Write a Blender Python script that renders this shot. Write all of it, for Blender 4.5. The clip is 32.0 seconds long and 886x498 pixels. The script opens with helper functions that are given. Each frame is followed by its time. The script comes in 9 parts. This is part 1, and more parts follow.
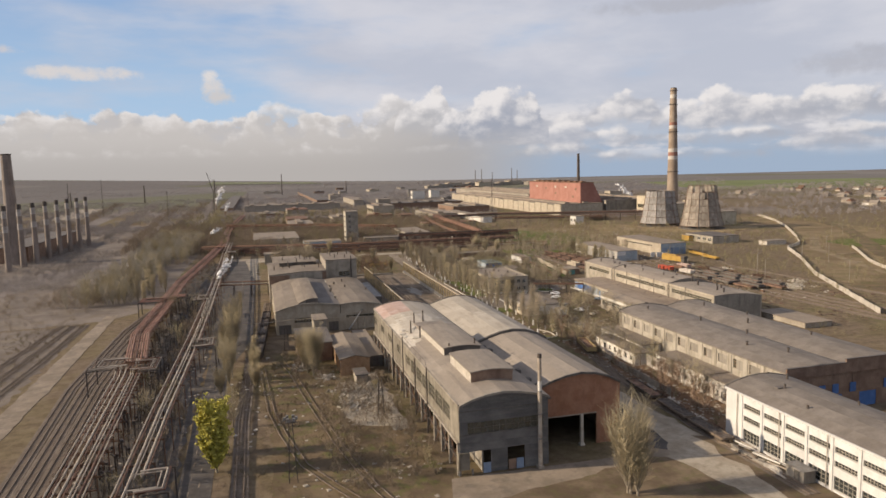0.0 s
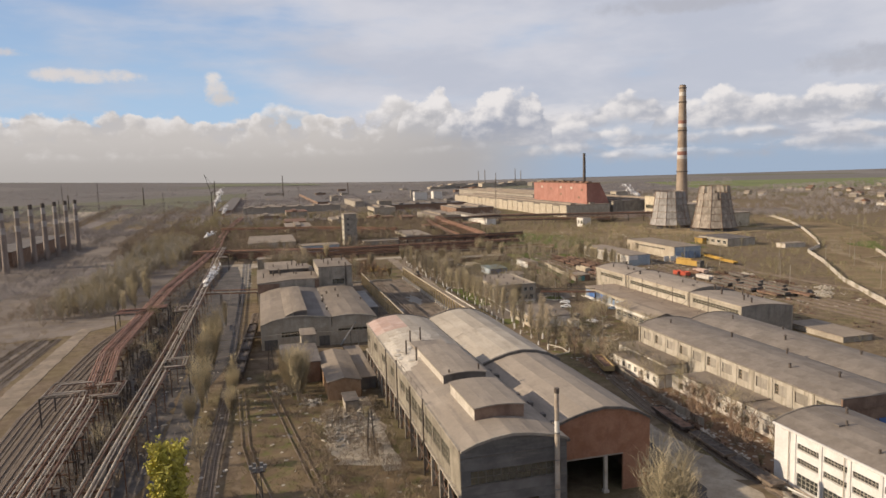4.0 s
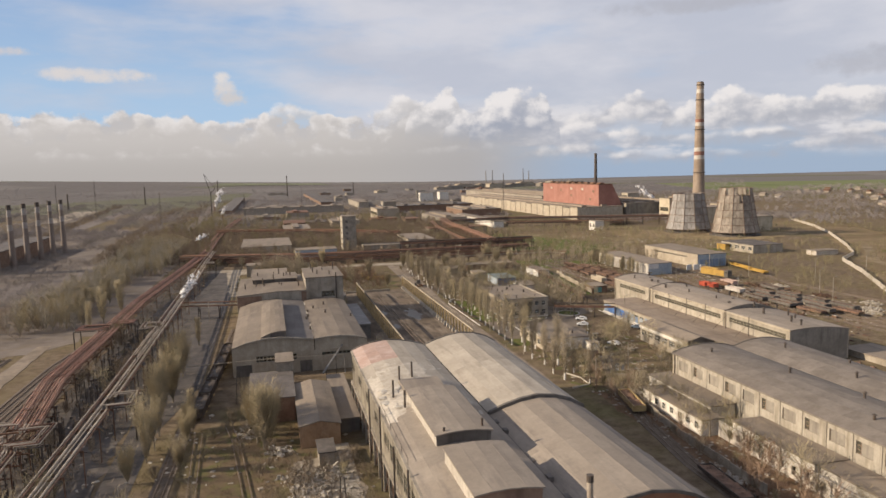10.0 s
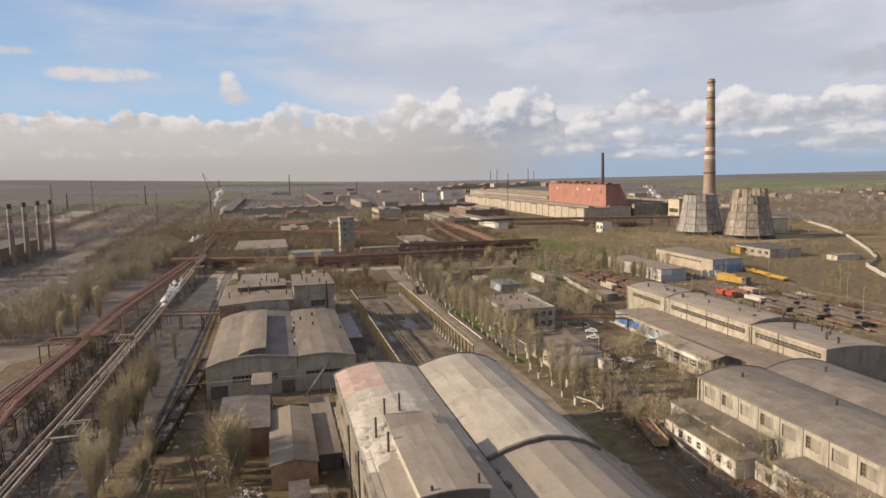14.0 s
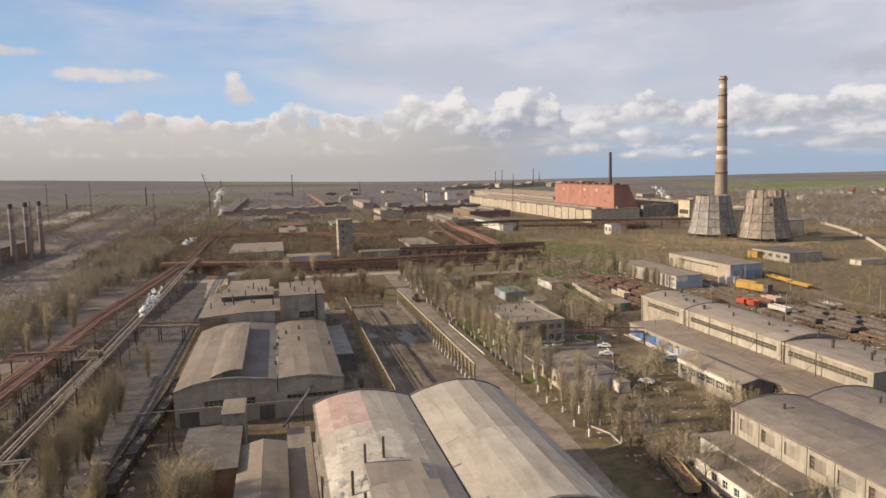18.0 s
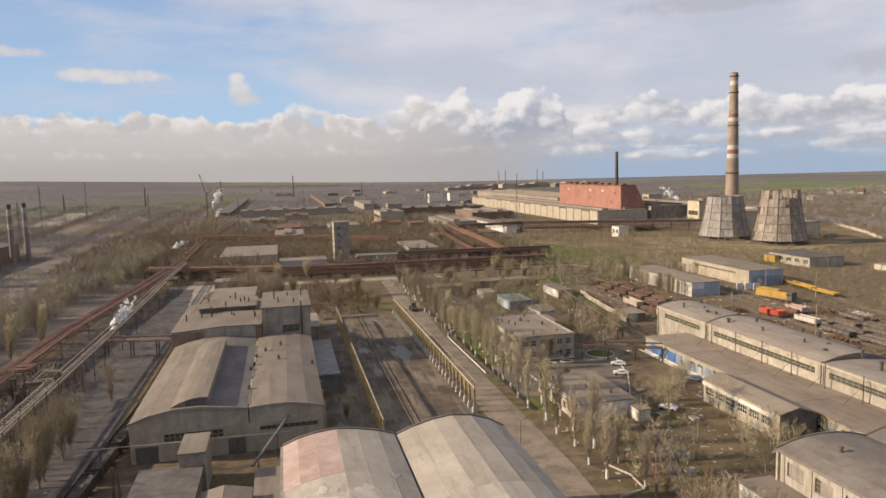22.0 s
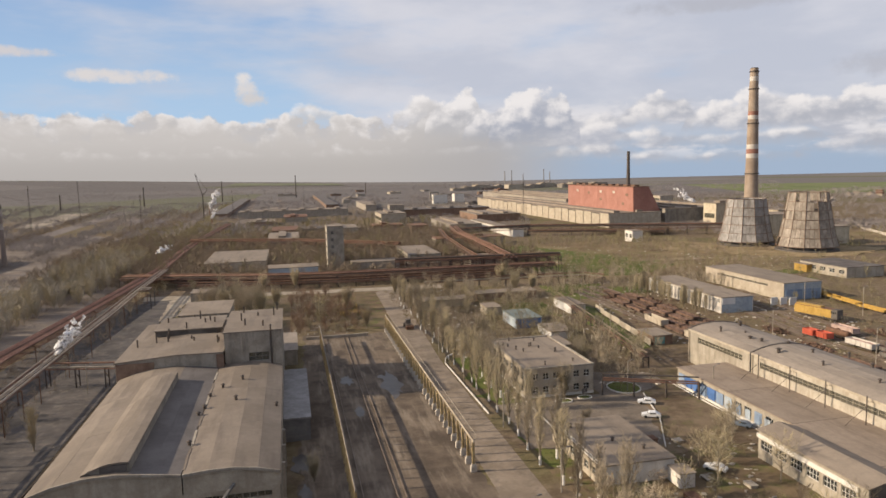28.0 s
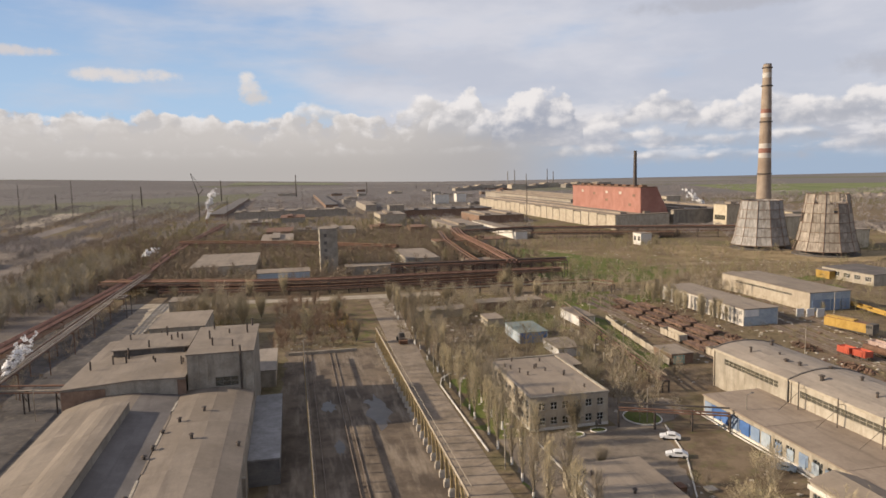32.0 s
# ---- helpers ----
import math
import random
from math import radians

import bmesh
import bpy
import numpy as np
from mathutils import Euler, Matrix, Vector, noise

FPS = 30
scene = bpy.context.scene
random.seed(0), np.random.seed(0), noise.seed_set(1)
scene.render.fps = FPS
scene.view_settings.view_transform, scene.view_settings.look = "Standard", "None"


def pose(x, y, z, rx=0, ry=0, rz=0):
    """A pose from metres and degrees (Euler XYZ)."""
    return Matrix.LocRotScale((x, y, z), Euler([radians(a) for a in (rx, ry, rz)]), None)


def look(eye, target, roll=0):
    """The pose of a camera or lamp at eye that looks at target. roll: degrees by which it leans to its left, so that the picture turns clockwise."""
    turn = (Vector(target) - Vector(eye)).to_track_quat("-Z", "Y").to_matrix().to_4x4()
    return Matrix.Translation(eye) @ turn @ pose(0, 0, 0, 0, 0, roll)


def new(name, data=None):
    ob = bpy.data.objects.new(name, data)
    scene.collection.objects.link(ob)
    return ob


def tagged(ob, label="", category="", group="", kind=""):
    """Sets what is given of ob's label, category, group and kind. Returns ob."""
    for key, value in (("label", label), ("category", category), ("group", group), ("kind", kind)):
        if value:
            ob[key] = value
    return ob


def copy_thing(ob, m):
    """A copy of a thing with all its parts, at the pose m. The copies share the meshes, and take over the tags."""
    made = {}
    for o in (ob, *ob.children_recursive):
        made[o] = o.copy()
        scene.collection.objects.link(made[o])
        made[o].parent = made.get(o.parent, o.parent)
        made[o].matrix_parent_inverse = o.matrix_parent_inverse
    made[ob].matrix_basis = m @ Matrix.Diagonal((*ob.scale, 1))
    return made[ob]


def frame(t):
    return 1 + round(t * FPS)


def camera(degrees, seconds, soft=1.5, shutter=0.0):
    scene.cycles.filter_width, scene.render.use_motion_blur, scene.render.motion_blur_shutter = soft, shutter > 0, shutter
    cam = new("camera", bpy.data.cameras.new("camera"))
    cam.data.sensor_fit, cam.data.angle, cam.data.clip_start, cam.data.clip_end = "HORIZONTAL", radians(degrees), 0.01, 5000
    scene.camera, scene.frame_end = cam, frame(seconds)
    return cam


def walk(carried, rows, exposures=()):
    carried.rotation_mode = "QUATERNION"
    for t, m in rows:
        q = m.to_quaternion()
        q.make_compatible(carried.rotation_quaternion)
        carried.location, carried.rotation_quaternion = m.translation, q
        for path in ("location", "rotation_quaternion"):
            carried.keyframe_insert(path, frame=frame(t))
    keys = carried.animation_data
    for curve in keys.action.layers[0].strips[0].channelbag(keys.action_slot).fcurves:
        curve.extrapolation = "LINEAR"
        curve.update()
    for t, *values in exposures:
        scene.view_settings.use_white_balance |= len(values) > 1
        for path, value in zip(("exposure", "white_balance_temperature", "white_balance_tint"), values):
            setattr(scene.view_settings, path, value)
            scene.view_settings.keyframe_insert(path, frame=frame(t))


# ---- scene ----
cam = camera(65.1, 32.0, soft=1.6)
PATH = [
    (0, (-10.01, -0.005, 58.908), (-9.499, 1.914, 58.677), -1.5),
    (2, (-6.724, 10.675, 58.5), (-6.218, 12.596, 58.271), -1.6),
    (3.5, (-4.207, 18.513, 58.423), (-3.704, 20.435, 58.195), -1.7),
    (6, (-0.007, 31.429, 58.277), (0.487, 33.353, 58.049), -1.6),
    (10, (6.741, 51.302, 58.204), (7.223, 53.23, 57.977), -1.5),
    (14, (13.641, 70.208, 58.272), (14.11, 72.139, 58.044), -1.4),
    (17, (18.522, 84.543, 58.252), (18.981, 86.476, 58.024), -1.4),
    (21, (25.29, 104.162, 57.881), (25.736, 106.098, 57.656), -1.5),
    (24, (30.111, 119.704, 57.785), (30.555, 121.641, 57.558), -1.5),
    (25, (31.897, 124.863, 57.79), (32.333, 126.802, 57.565), -1.5),
    (28, (36.924, 140.552, 57.805), (37.353, 142.493, 57.58), -1.4),
    (30, (40.215, 151.065, 57.792), (40.641, 153.006, 57.566), -1.4),
    (32, (43.759, 161.747, 57.773), (44.18, 163.689, 57.547), -1.3),
]
walk(cam, [(t, look(*p)) for t, *p in PATH], exposures=[(0, 0.43, 6500, 13), (12, 0.46, 6500, 13), (24, 0.5, 6500, 13), (32, 0.48, 6500, 13)])

# ---- sky, sun and exposure ----
SUN_EL, SUN_AZ = radians(23.0), radians(279.2)

world = bpy.data.worlds.new("sky")
scene.world = world
world.use_nodes = True
world.node_tree.nodes.clear()


class Graph:
    """Short hand for node trees."""

    def __init__(self, tree):
        self.nodes, self.links = tree.nodes, tree.links

    def node(self, kind):
        return self.nodes.new(kind)

    def put(self, value, socket):
        if isinstance(value, bpy.types.NodeSocket):
            self.links.new(value, socket)
        else:
            socket.default_value = value

    def math(self, op, a, b=0.0, c=0.0, clamp=False):
        n = self.node("ShaderNodeMath")
        n.operation, n.use_clamp = op, clamp
        for v, s in zip((a, b, c), n.inputs):
            self.put(v, s)
        return n.outputs[0]

    def ramp(self, v, lo, hi, smooth=True):
        n = self.node("ShaderNodeMapRange")
        n.interpolation_type = "SMOOTHSTEP" if smooth else "LINEAR"
        self.put(v, n.inputs["Value"])
        n.inputs["From Min"].default_value, n.inputs["From Max"].default_value = lo, hi
        return n.outputs["Result"]

    def vec(self, x, y, z=0.0):
        n = self.node("ShaderNodeCombineXYZ")
        for v, s in zip((x, y, z), n.inputs):
            self.put(v, s)
        return n.outputs[0]

    def noise(self, vec, scale, detail=4.0, rough=0.55, dims="3D"):
        n = self.node("ShaderNodeTexNoise")
        n.noise_dimensions = dims
        self.put(vec, n.inputs["Vector"])
        n.inputs["Scale"].default_value = scale
        n.inputs["Detail"].default_value = detail
        n.inputs["Roughness"].default_value = rough
        return n.outputs[0]

    def mix(self, f, a, b, blend="MIX"):
        n = self.node("ShaderNodeMix")
        n.data_type, n.blend_type = "RGBA", blend
        self.put(f, n.inputs[0])
        for v, s in ((a, n.inputs[6]), (b, n.inputs[7])):
            self.put((*v, 1.0) if isinstance(v, tuple) and len(v) == 3 else v, s)
        return n.outputs[2]

    def scaled(self, vec, s):
        n = self.node("ShaderNodeMapping")
        self.put(vec, n.inputs["Vector"])
        n.inputs["Scale"].default_value = s
        return n.outputs[0]


def build_sky():
    g = Graph(world.node_tree)
    sky = g.node("ShaderNodeTexSky")
    sky.sky_type, sky.sun_disc, sky.sun_elevation, sky.sun_rotation = "NISHITA", False, SUN_EL, SUN_AZ
    sky.air_density, sky.dust_density, sky.ozone_density = 1.0, 1.2, 1.5
    co = g.node("ShaderNodeTexCoord").outputs["Generated"]
    sep = g.node("ShaderNodeSeparateXYZ")
    g.put(co, sep.inputs[0])
    x, y, z = sep.outputs
    az = g.math("ARCTAN2", x, y)
    el = g.math("ARCSINE", z)
    flat = g.vec(az, g.math("MULTIPLY", el, 1.25))
    broad = g.noise(flat, 5.0, 3.0, 0.5)
    fine = g.noise(flat, 46.0, 5.0, 0.6)

    def billow(v, scale):
        n = g.node("ShaderNodeTexVoronoi")
        n.feature = "SMOOTH_F1"
        n.inputs["Smoothness"].default_value = 0.35
        g.put(v, n.inputs["Vector"])
        n.inputs["Scale"].default_value = scale
        return g.math("SUBTRACT", 0.75, n.outputs["Distance"])

    def puffy(v):
        return g.math("ADD", g.math("MULTIPLY", billow(v, 22.0), 0.62), g.math("MULTIPLY", billow(v, 51.0), 0.38))

    warp = g.node("ShaderNodeVectorMath")
    warp.operation = "MULTIPLY_ADD"
    wn = g.node("ShaderNodeTexNoise")
    g.put(flat, wn.inputs["Vector"])
    wn.inputs["Scale"].default_value, wn.inputs["Detail"].default_value = 30.0, 4.0
    g.put(wn.outputs["Color"], warp.inputs[0])
    warp.inputs[1].default_value = (0.028, 0.028, 0.0)
    g.put(flat, warp.inputs[2])
    lumps = puffy(warp.outputs[0])
    moved = g.node("ShaderNodeVectorMath")
    g.put(warp.outputs[0], moved.inputs[0])
    moved.inputs[1].default_value = (-0.009, 0.011, 0.0)
    relief = g.ramp(g.math("ADD", g.math("MULTIPLY", g.math("SUBTRACT", lumps, puffy(moved.outputs[0])), 0.45), g.math("MULTIPLY", g.math("SUBTRACT", g.noise(flat, 21.0, 7.0, 0.62), 0.5), 0.9)), -0.22, 0.22)
    bump = g.math("ADD", g.math("MULTIPLY", g.math("SUBTRACT", lumps, 0.36), 0.062), g.math("MULTIPLY", g.math("SUBTRACT", fine, 0.5), 0.045))
    right = g.ramp(az, 0.20, 0.40)
    # open sky with thin high cloud, more of it towards the right
    blue = g.mix(g.ramp(el, 0.05, 0.30), (0.40, 0.57, 0.75), (0.26, 0.40, 0.63))
    veil_n = g.noise(g.vec(g.math("MULTIPLY", az, 1.3), g.math("MULTIPLY", el, 5.0), 2.7), 3.2, 6.0, 0.55)
    veil = g.ramp(g.math("ADD", veil_n, g.math("MULTIPLY", g.ramp(az, -0.35, 0.45), 0.46)), 0.50, 0.92)
    veil_c = g.mix(g.ramp(g.noise(g.vec(az, g.math("MULTIPLY", el, 3.0), 5.0), 4.0, 6.0, 0.55), 0.36, 0.66), (0.52, 0.545, 0.61), (0.65, 0.655, 0.69))
    col = g.mix(g.math("MULTIPLY", veil, 0.9), blue, veil_c)
    # pale haze low on the right
    col = g.mix(g.math("MULTIPLY", right, g.ramp(el, 0.125, 0.02)), col, g.mix(g.ramp(el, 0.0, 0.07), (0.35, 0.445, 0.565), (0.49, 0.54, 0.61)))
    # broken heaps in layers over the right horizon, lit from above
    low_at = g.vec(g.math("MULTIPLY", az, 1.0), g.math("MULTIPLY", el, 2.9), 9.3)
    low_up = g.vec(g.math("ADD", g.math("MULTIPLY", az, 1.0), -0.012), g.math("ADD", g.math("MULTIPLY", el, 2.9), 0.035), 9.3)
    low_n = g.noise(low_at, 6.5, 8.0, 0.56)
    low_lit = g.ramp(g.math("SUBTRACT", low_n, g.noise(low_up, 6.5, 8.0, 0.56)), -0.05, 0.09)
    low_mask = g.math("MULTIPLY", g.math("MULTIPLY", g.ramp(low_n, 0.47, 0.56), g.ramp(az, 0.12, 0.26)), g.math("MULTIPLY", g.ramp(el, 0.0, 0.03), g.ramp(el, 0.105, 0.06)))
    col = g.mix(g.math("MULTIPLY", low_mask, 0.85), col, g.mix(low_lit, (0.47, 0.485, 0.53), (0.76, 0.745, 0.74)))
    # grey undersides drifting past on the right
    for ca, ce, ra, re in ((0.80, 0.118, 0.075, 0.020), (0.60, 0.205, 0.14, 0.012), (0.95, 0.13, 0.10, 0.03)):
        da = g.math("DIVIDE", g.math("SUBTRACT", az, ca), ra)
        de = g.math("DIVIDE", g.math("SUBTRACT", el, ce), re)
        r2 = g.math("ADD", g.math("MULTIPLY", da, da), g.math("MULTIPLY", de, de))
        soft = g.ramp(g.math("SUBTRACT", g.math("ADD", 1.0, g.math("MULTIPLY", g.math("SUBTRACT", fine, 0.5), 2.4)), r2), -0.4, 1.2)
        col = g.mix(g.math("MULTIPLY", soft, 0.75), col, (0.44, 0.455, 0.50))

    def heap(col, ca, ra, base, h, soft=0.010, low=(0.42, 0.44, 0.485), high=(0.83, 0.805, 0.775)):
        """A cumulus: domed and knobbly above, flat and grey below."""
        da = g.math("DIVIDE", g.math("SUBTRACT", az, ca), ra)
        dome = g.math("SQRT", g.math("MAXIMUM", g.math("SUBTRACT", 1.0, g.math("MULTIPLY", da, da)), 0.0))
        crest = g.math("ADD", g.math("MULTIPLY_ADD", dome, h * 1.2, base - h * 0.20), g.math("MULTIPLY", bump, min(0.85, h * 14)))
        mask = g.math("MULTIPLY", g.ramp(g.math("SUBTRACT", crest, el), 0.0, 0.011), g.ramp(g.math("ADD", el, g.math("MULTIPLY", g.math("SUBTRACT", fine, 0.5), 0.02)), base - soft, base + soft))
        up = g.math("DIVIDE", g.math("SUBTRACT", el, base), h)
        lit = g.math("ADD", g.math("ADD", g.math("MULTIPLY", up, 0.75), g.math("MULTIPLY", g.math("SUBTRACT", relief, 0.5), 0.55)), g.math("MULTIPLY", da, -0.16))
        return g.mix(g.math("MULTIPLY", mask, 0.92), col, g.mix(g.ramp(lit, -0.02, 0.66), low, high))

    for ca, ra, base, h in ((0.42, 0.08, 0.016, 0.020), (0.52, 0.07, 0.008, 0.014), (0.63, 0.08, 0.010, 0.012), (0.76, 0.08, 0.018, 0.018), (0.90, 0.16, 0.030, 0.022), (0.56, 0.08, 0.030, 0.018), (0.67, 0.09, 0.030, 0.020), (0.493, 0.045, 0.035, 0.023), (0.46, 0.045, 0.058, 0.024), (0.72, 0.045, 0.052, 0.036), (0.60, 0.055, 0.050, 0.040), (0.645, 0.065, 0.048, 0.050), (0.512, 0.062, 0.062, 0.040), (0.775, 0.065, 0.053, 0.042), (0.88, 0.10, 0.060, 0.045), (1.02, 0.12, 0.085, 0.06)):
        col = heap(col, ca, ra, base, h)
    # bank along the horizon: bright knobbly tops over a dull warm curtain of rain
    crest = g.math("ADD", g.math("ADD", g.math("MULTIPLY", bump, 0.85), g.math("MULTIPLY", g.math("SUBTRACT", broad, 0.5), 0.035)), 0.088)
    depth = g.math("SUBTRACT", crest, el)
    curtain = g.mix(g.ramp(el, 0.0, 0.055), (0.46, 0.437, 0.41), (0.555, 0.53, 0.50))
    curtain = g.mix(g.math("MULTIPLY", g.ramp(az, 0.08, 0.34), 0.75), curtain, (0.405, 0.40, 0.40))
    tops = g.mix(g.ramp(relief, 0.2, 0.8), (0.52, 0.51, 0.505), (0.78, 0.755, 0.725))
    bank = g.mix(g.ramp(depth, 0.004, 0.034), tops, curtain)
    col = g.mix(g.math("MULTIPLY", g.ramp(depth, 0.0, 0.011), g.ramp(az, 0.46, 0.27)), col, bank)
    for ca, ra, base, h, low in ((0.042, 0.042, 0.074, 0.030, (0.56, 0.545, 0.525)), (0.200, 0.060, 0.064, 0.044, (0.52, 0.51, 0.50)), (0.445, 0.038, 0.042, 0.028, (0.40, 0.425, 0.48)), (0.245, 0.050, 0.056, 0.064, (0.46, 0.465, 0.48)), (0.298, 0.052, 0.050, 0.052, (0.37, 0.40, 0.46)), (0.350, 0.066, 0.044, 0.076, (0.36, 0.39, 0.455))):
        col = heap(col, ca, ra, base, h, 0.022, low)
    # single clouds that stand free of the bank
    edge = g.math("MULTIPLY", g.math("SUBTRACT", g.noise(flat, 34.0, 6.0, 0.65), 0.5), 2.6)
    for ca, ce, ra, re, tone in ((-0.205, 0.1295, 0.078, 0.0105, (0.67, 0.65, 0.635)), (-0.325, 0.154, 0.055, 0.008, (0.60, 0.59, 0.60)), (-0.052, 0.128, 0.0125, 0.0125, (0.72, 0.70, 0.675)), (-0.048, 0.115, 0.018, 0.014, (0.66, 0.645, 0.63)), (-0.040, 0.104, 0.024, 0.012, (0.60, 0.59, 0.58))):
        da = g.math("DIVIDE", g.math("SUBTRACT", az, ca), ra)
        de = g.math("DIVIDE", g.math("SUBTRACT", el, ce), re)
        r2 = g.math("ADD", g.math("MULTIPLY", da, da), g.math("MULTIPLY", de, de))
        col = g.mix(g.ramp(g.math("SUBTRACT", g.math("ADD", 1.0, edge), r2), -0.1, 1.0), col, tone)
    col = g.mix(g.ramp(el, 0.27, 0.5), col, (0.63, 0.57, 0.515))
    # below the horizon the far land is as dull as the haze
    land = g.math("SUBTRACT", el, g.math("MULTIPLY_ADD", g.ramp(az, -0.35, 0.22, False), -0.0187, -0.0005))
    col = g.mix(g.ramp(land, -0.003, 0.0012), (0.205, 0.19, 0.19), col)
    clouds = g.node("ShaderNodeBackground")
    g.put(col, clouds.inputs[0])
    clouds.inputs[1].default_value = 0.74
    clear = g.node("ShaderNodeBackground")
    g.put(sky.outputs[0], clear.inputs[0])
    clear.inputs[1].default_value = 0.13
    both = g.node("ShaderNodeMixShader")
    g.put(g.math("MULTIPLY", g.ramp(el, 0.30, 0.62), 0.55), both.inputs[0])
    g.put(clouds.outputs[0], both.inputs[1])
    g.put(clear.outputs[0], both.inputs[2])
    g.put(both.outputs[0], g.node("ShaderNodeOutputWorld").inputs[0])


build_sky()
sun = new("sun", bpy.data.lights.new("sun", "SUN"))
sun.data.energy, sun.data.angle, sun.data.color = 4.45, radians(0.6), (1.0, 0.83, 0.60)
to_sun = Vector((math.sin(SUN_AZ) * math.cos(SUN_EL), math.cos(SUN_AZ) * math.cos(SUN_EL), math.sin(SUN_EL)))
sun.matrix_world = look(to_sun * 300, (0, 0, 0))

# ---- materials ----
MATS = {}


def surf(name, a, b, scale=0.25, rough=0.85, metal=0.0, stain=None, stain_amount=0.5, streak=None, fine=6.0, bump=0.15, vary=0.0, spec=0.3, edges=(0.35, 0.65)):
    """Two tones mixed by broad noise, fine grain, optional stains drawn out along streak (x, y, z scale), and a shift from object to object."""
    m = bpy.data.materials.new(name)
    m.use_nodes = True
    g = Graph(m.node_tree)
    bsdf = m.node_tree.nodes["Principled BSDF"]
    co = g.node("ShaderNodeTexCoord").outputs["Object"]
    info = g.node("ShaderNodeObjectInfo")
    shift = g.node("ShaderNodeVectorMath")
    shift.operation = "MULTIPLY_ADD"
    g.put(info.outputs["Random"], shift.inputs[0])
    shift.inputs[1].default_value = (37.0, 53.0, 19.0)
    g.put(co, shift.inputs[2])
    co = shift.outputs[0]
    col = g.mix(g.ramp(g.noise(co, scale, 6.0, 0.62), *edges), a, b)
    if stain:
        s = g.noise(g.scaled(co, streak or (1, 1, 1)), 1.0 if streak else scale * 2.7, 7.0, 0.65)
        col = g.mix(g.math("MULTIPLY", g.ramp(s, 0.46, 0.72), stain_amount), col, stain)
    blot = g.noise(co, min(scale * 7.0, 2.0), 5.0, 0.7)
    col = g.mix(0.5, col, g.mix(blot, (0.30, 0.30, 0.30), (0.70, 0.70, 0.70)), "OVERLAY")
    grain = g.noise(co, fine, 4.0, 0.7)
    col = g.mix(0.55, col, g.mix(grain, (0.35, 0.35, 0.35), (0.68, 0.68, 0.68)), "OVERLAY")
    if vary:
        hsv = g.node("ShaderNodeHueSaturation")
        g.put(col, hsv.inputs["Color"])
        g.put(g.math("MULTIPLY_ADD", info.outputs["Random"], 2 * vary, 1.0 - vary), hsv.inputs["Value"])
        col = hsv.outputs[0]
    g.put(col, bsdf.inputs["Base Color"])
    g.put(g.math("MULTIPLY_ADD", grain, 0.25, rough - 0.12, clamp=True), bsdf.inputs["Roughness"])
    bsdf.inputs["Metallic"].default_value = metal
    bsdf.inputs["Specular IOR Level"].default_value = spec
    if bump:
        bn = g.node("ShaderNodeBump")
        bn.inputs["Strength"].default_value = bump
        bn.inputs["Distance"].default_value = 0.06
        g.put(g.noise(co, fine * 0.6, 5.0, 0.7), bn.inputs["Height"])
        g.put(bn.outputs[0], bsdf.inputs["Normal"])
    MATS[name] = m
    return m


def glassy(name, tint, rough=0.08):
    m = bpy.data.materials.new(name)
    m.use_nodes = True
    b = m.node_tree.nodes["Principled BSDF"]
    b.inputs["Base Color"].default_value = (*tint, 1)
    b.inputs["Roughness"].default_value = rough
    b.inputs["Transmission Weight"].default_value = 0.6
    b.inputs["IOR"].default_value = 1.45
    MATS[name] = m
    return m


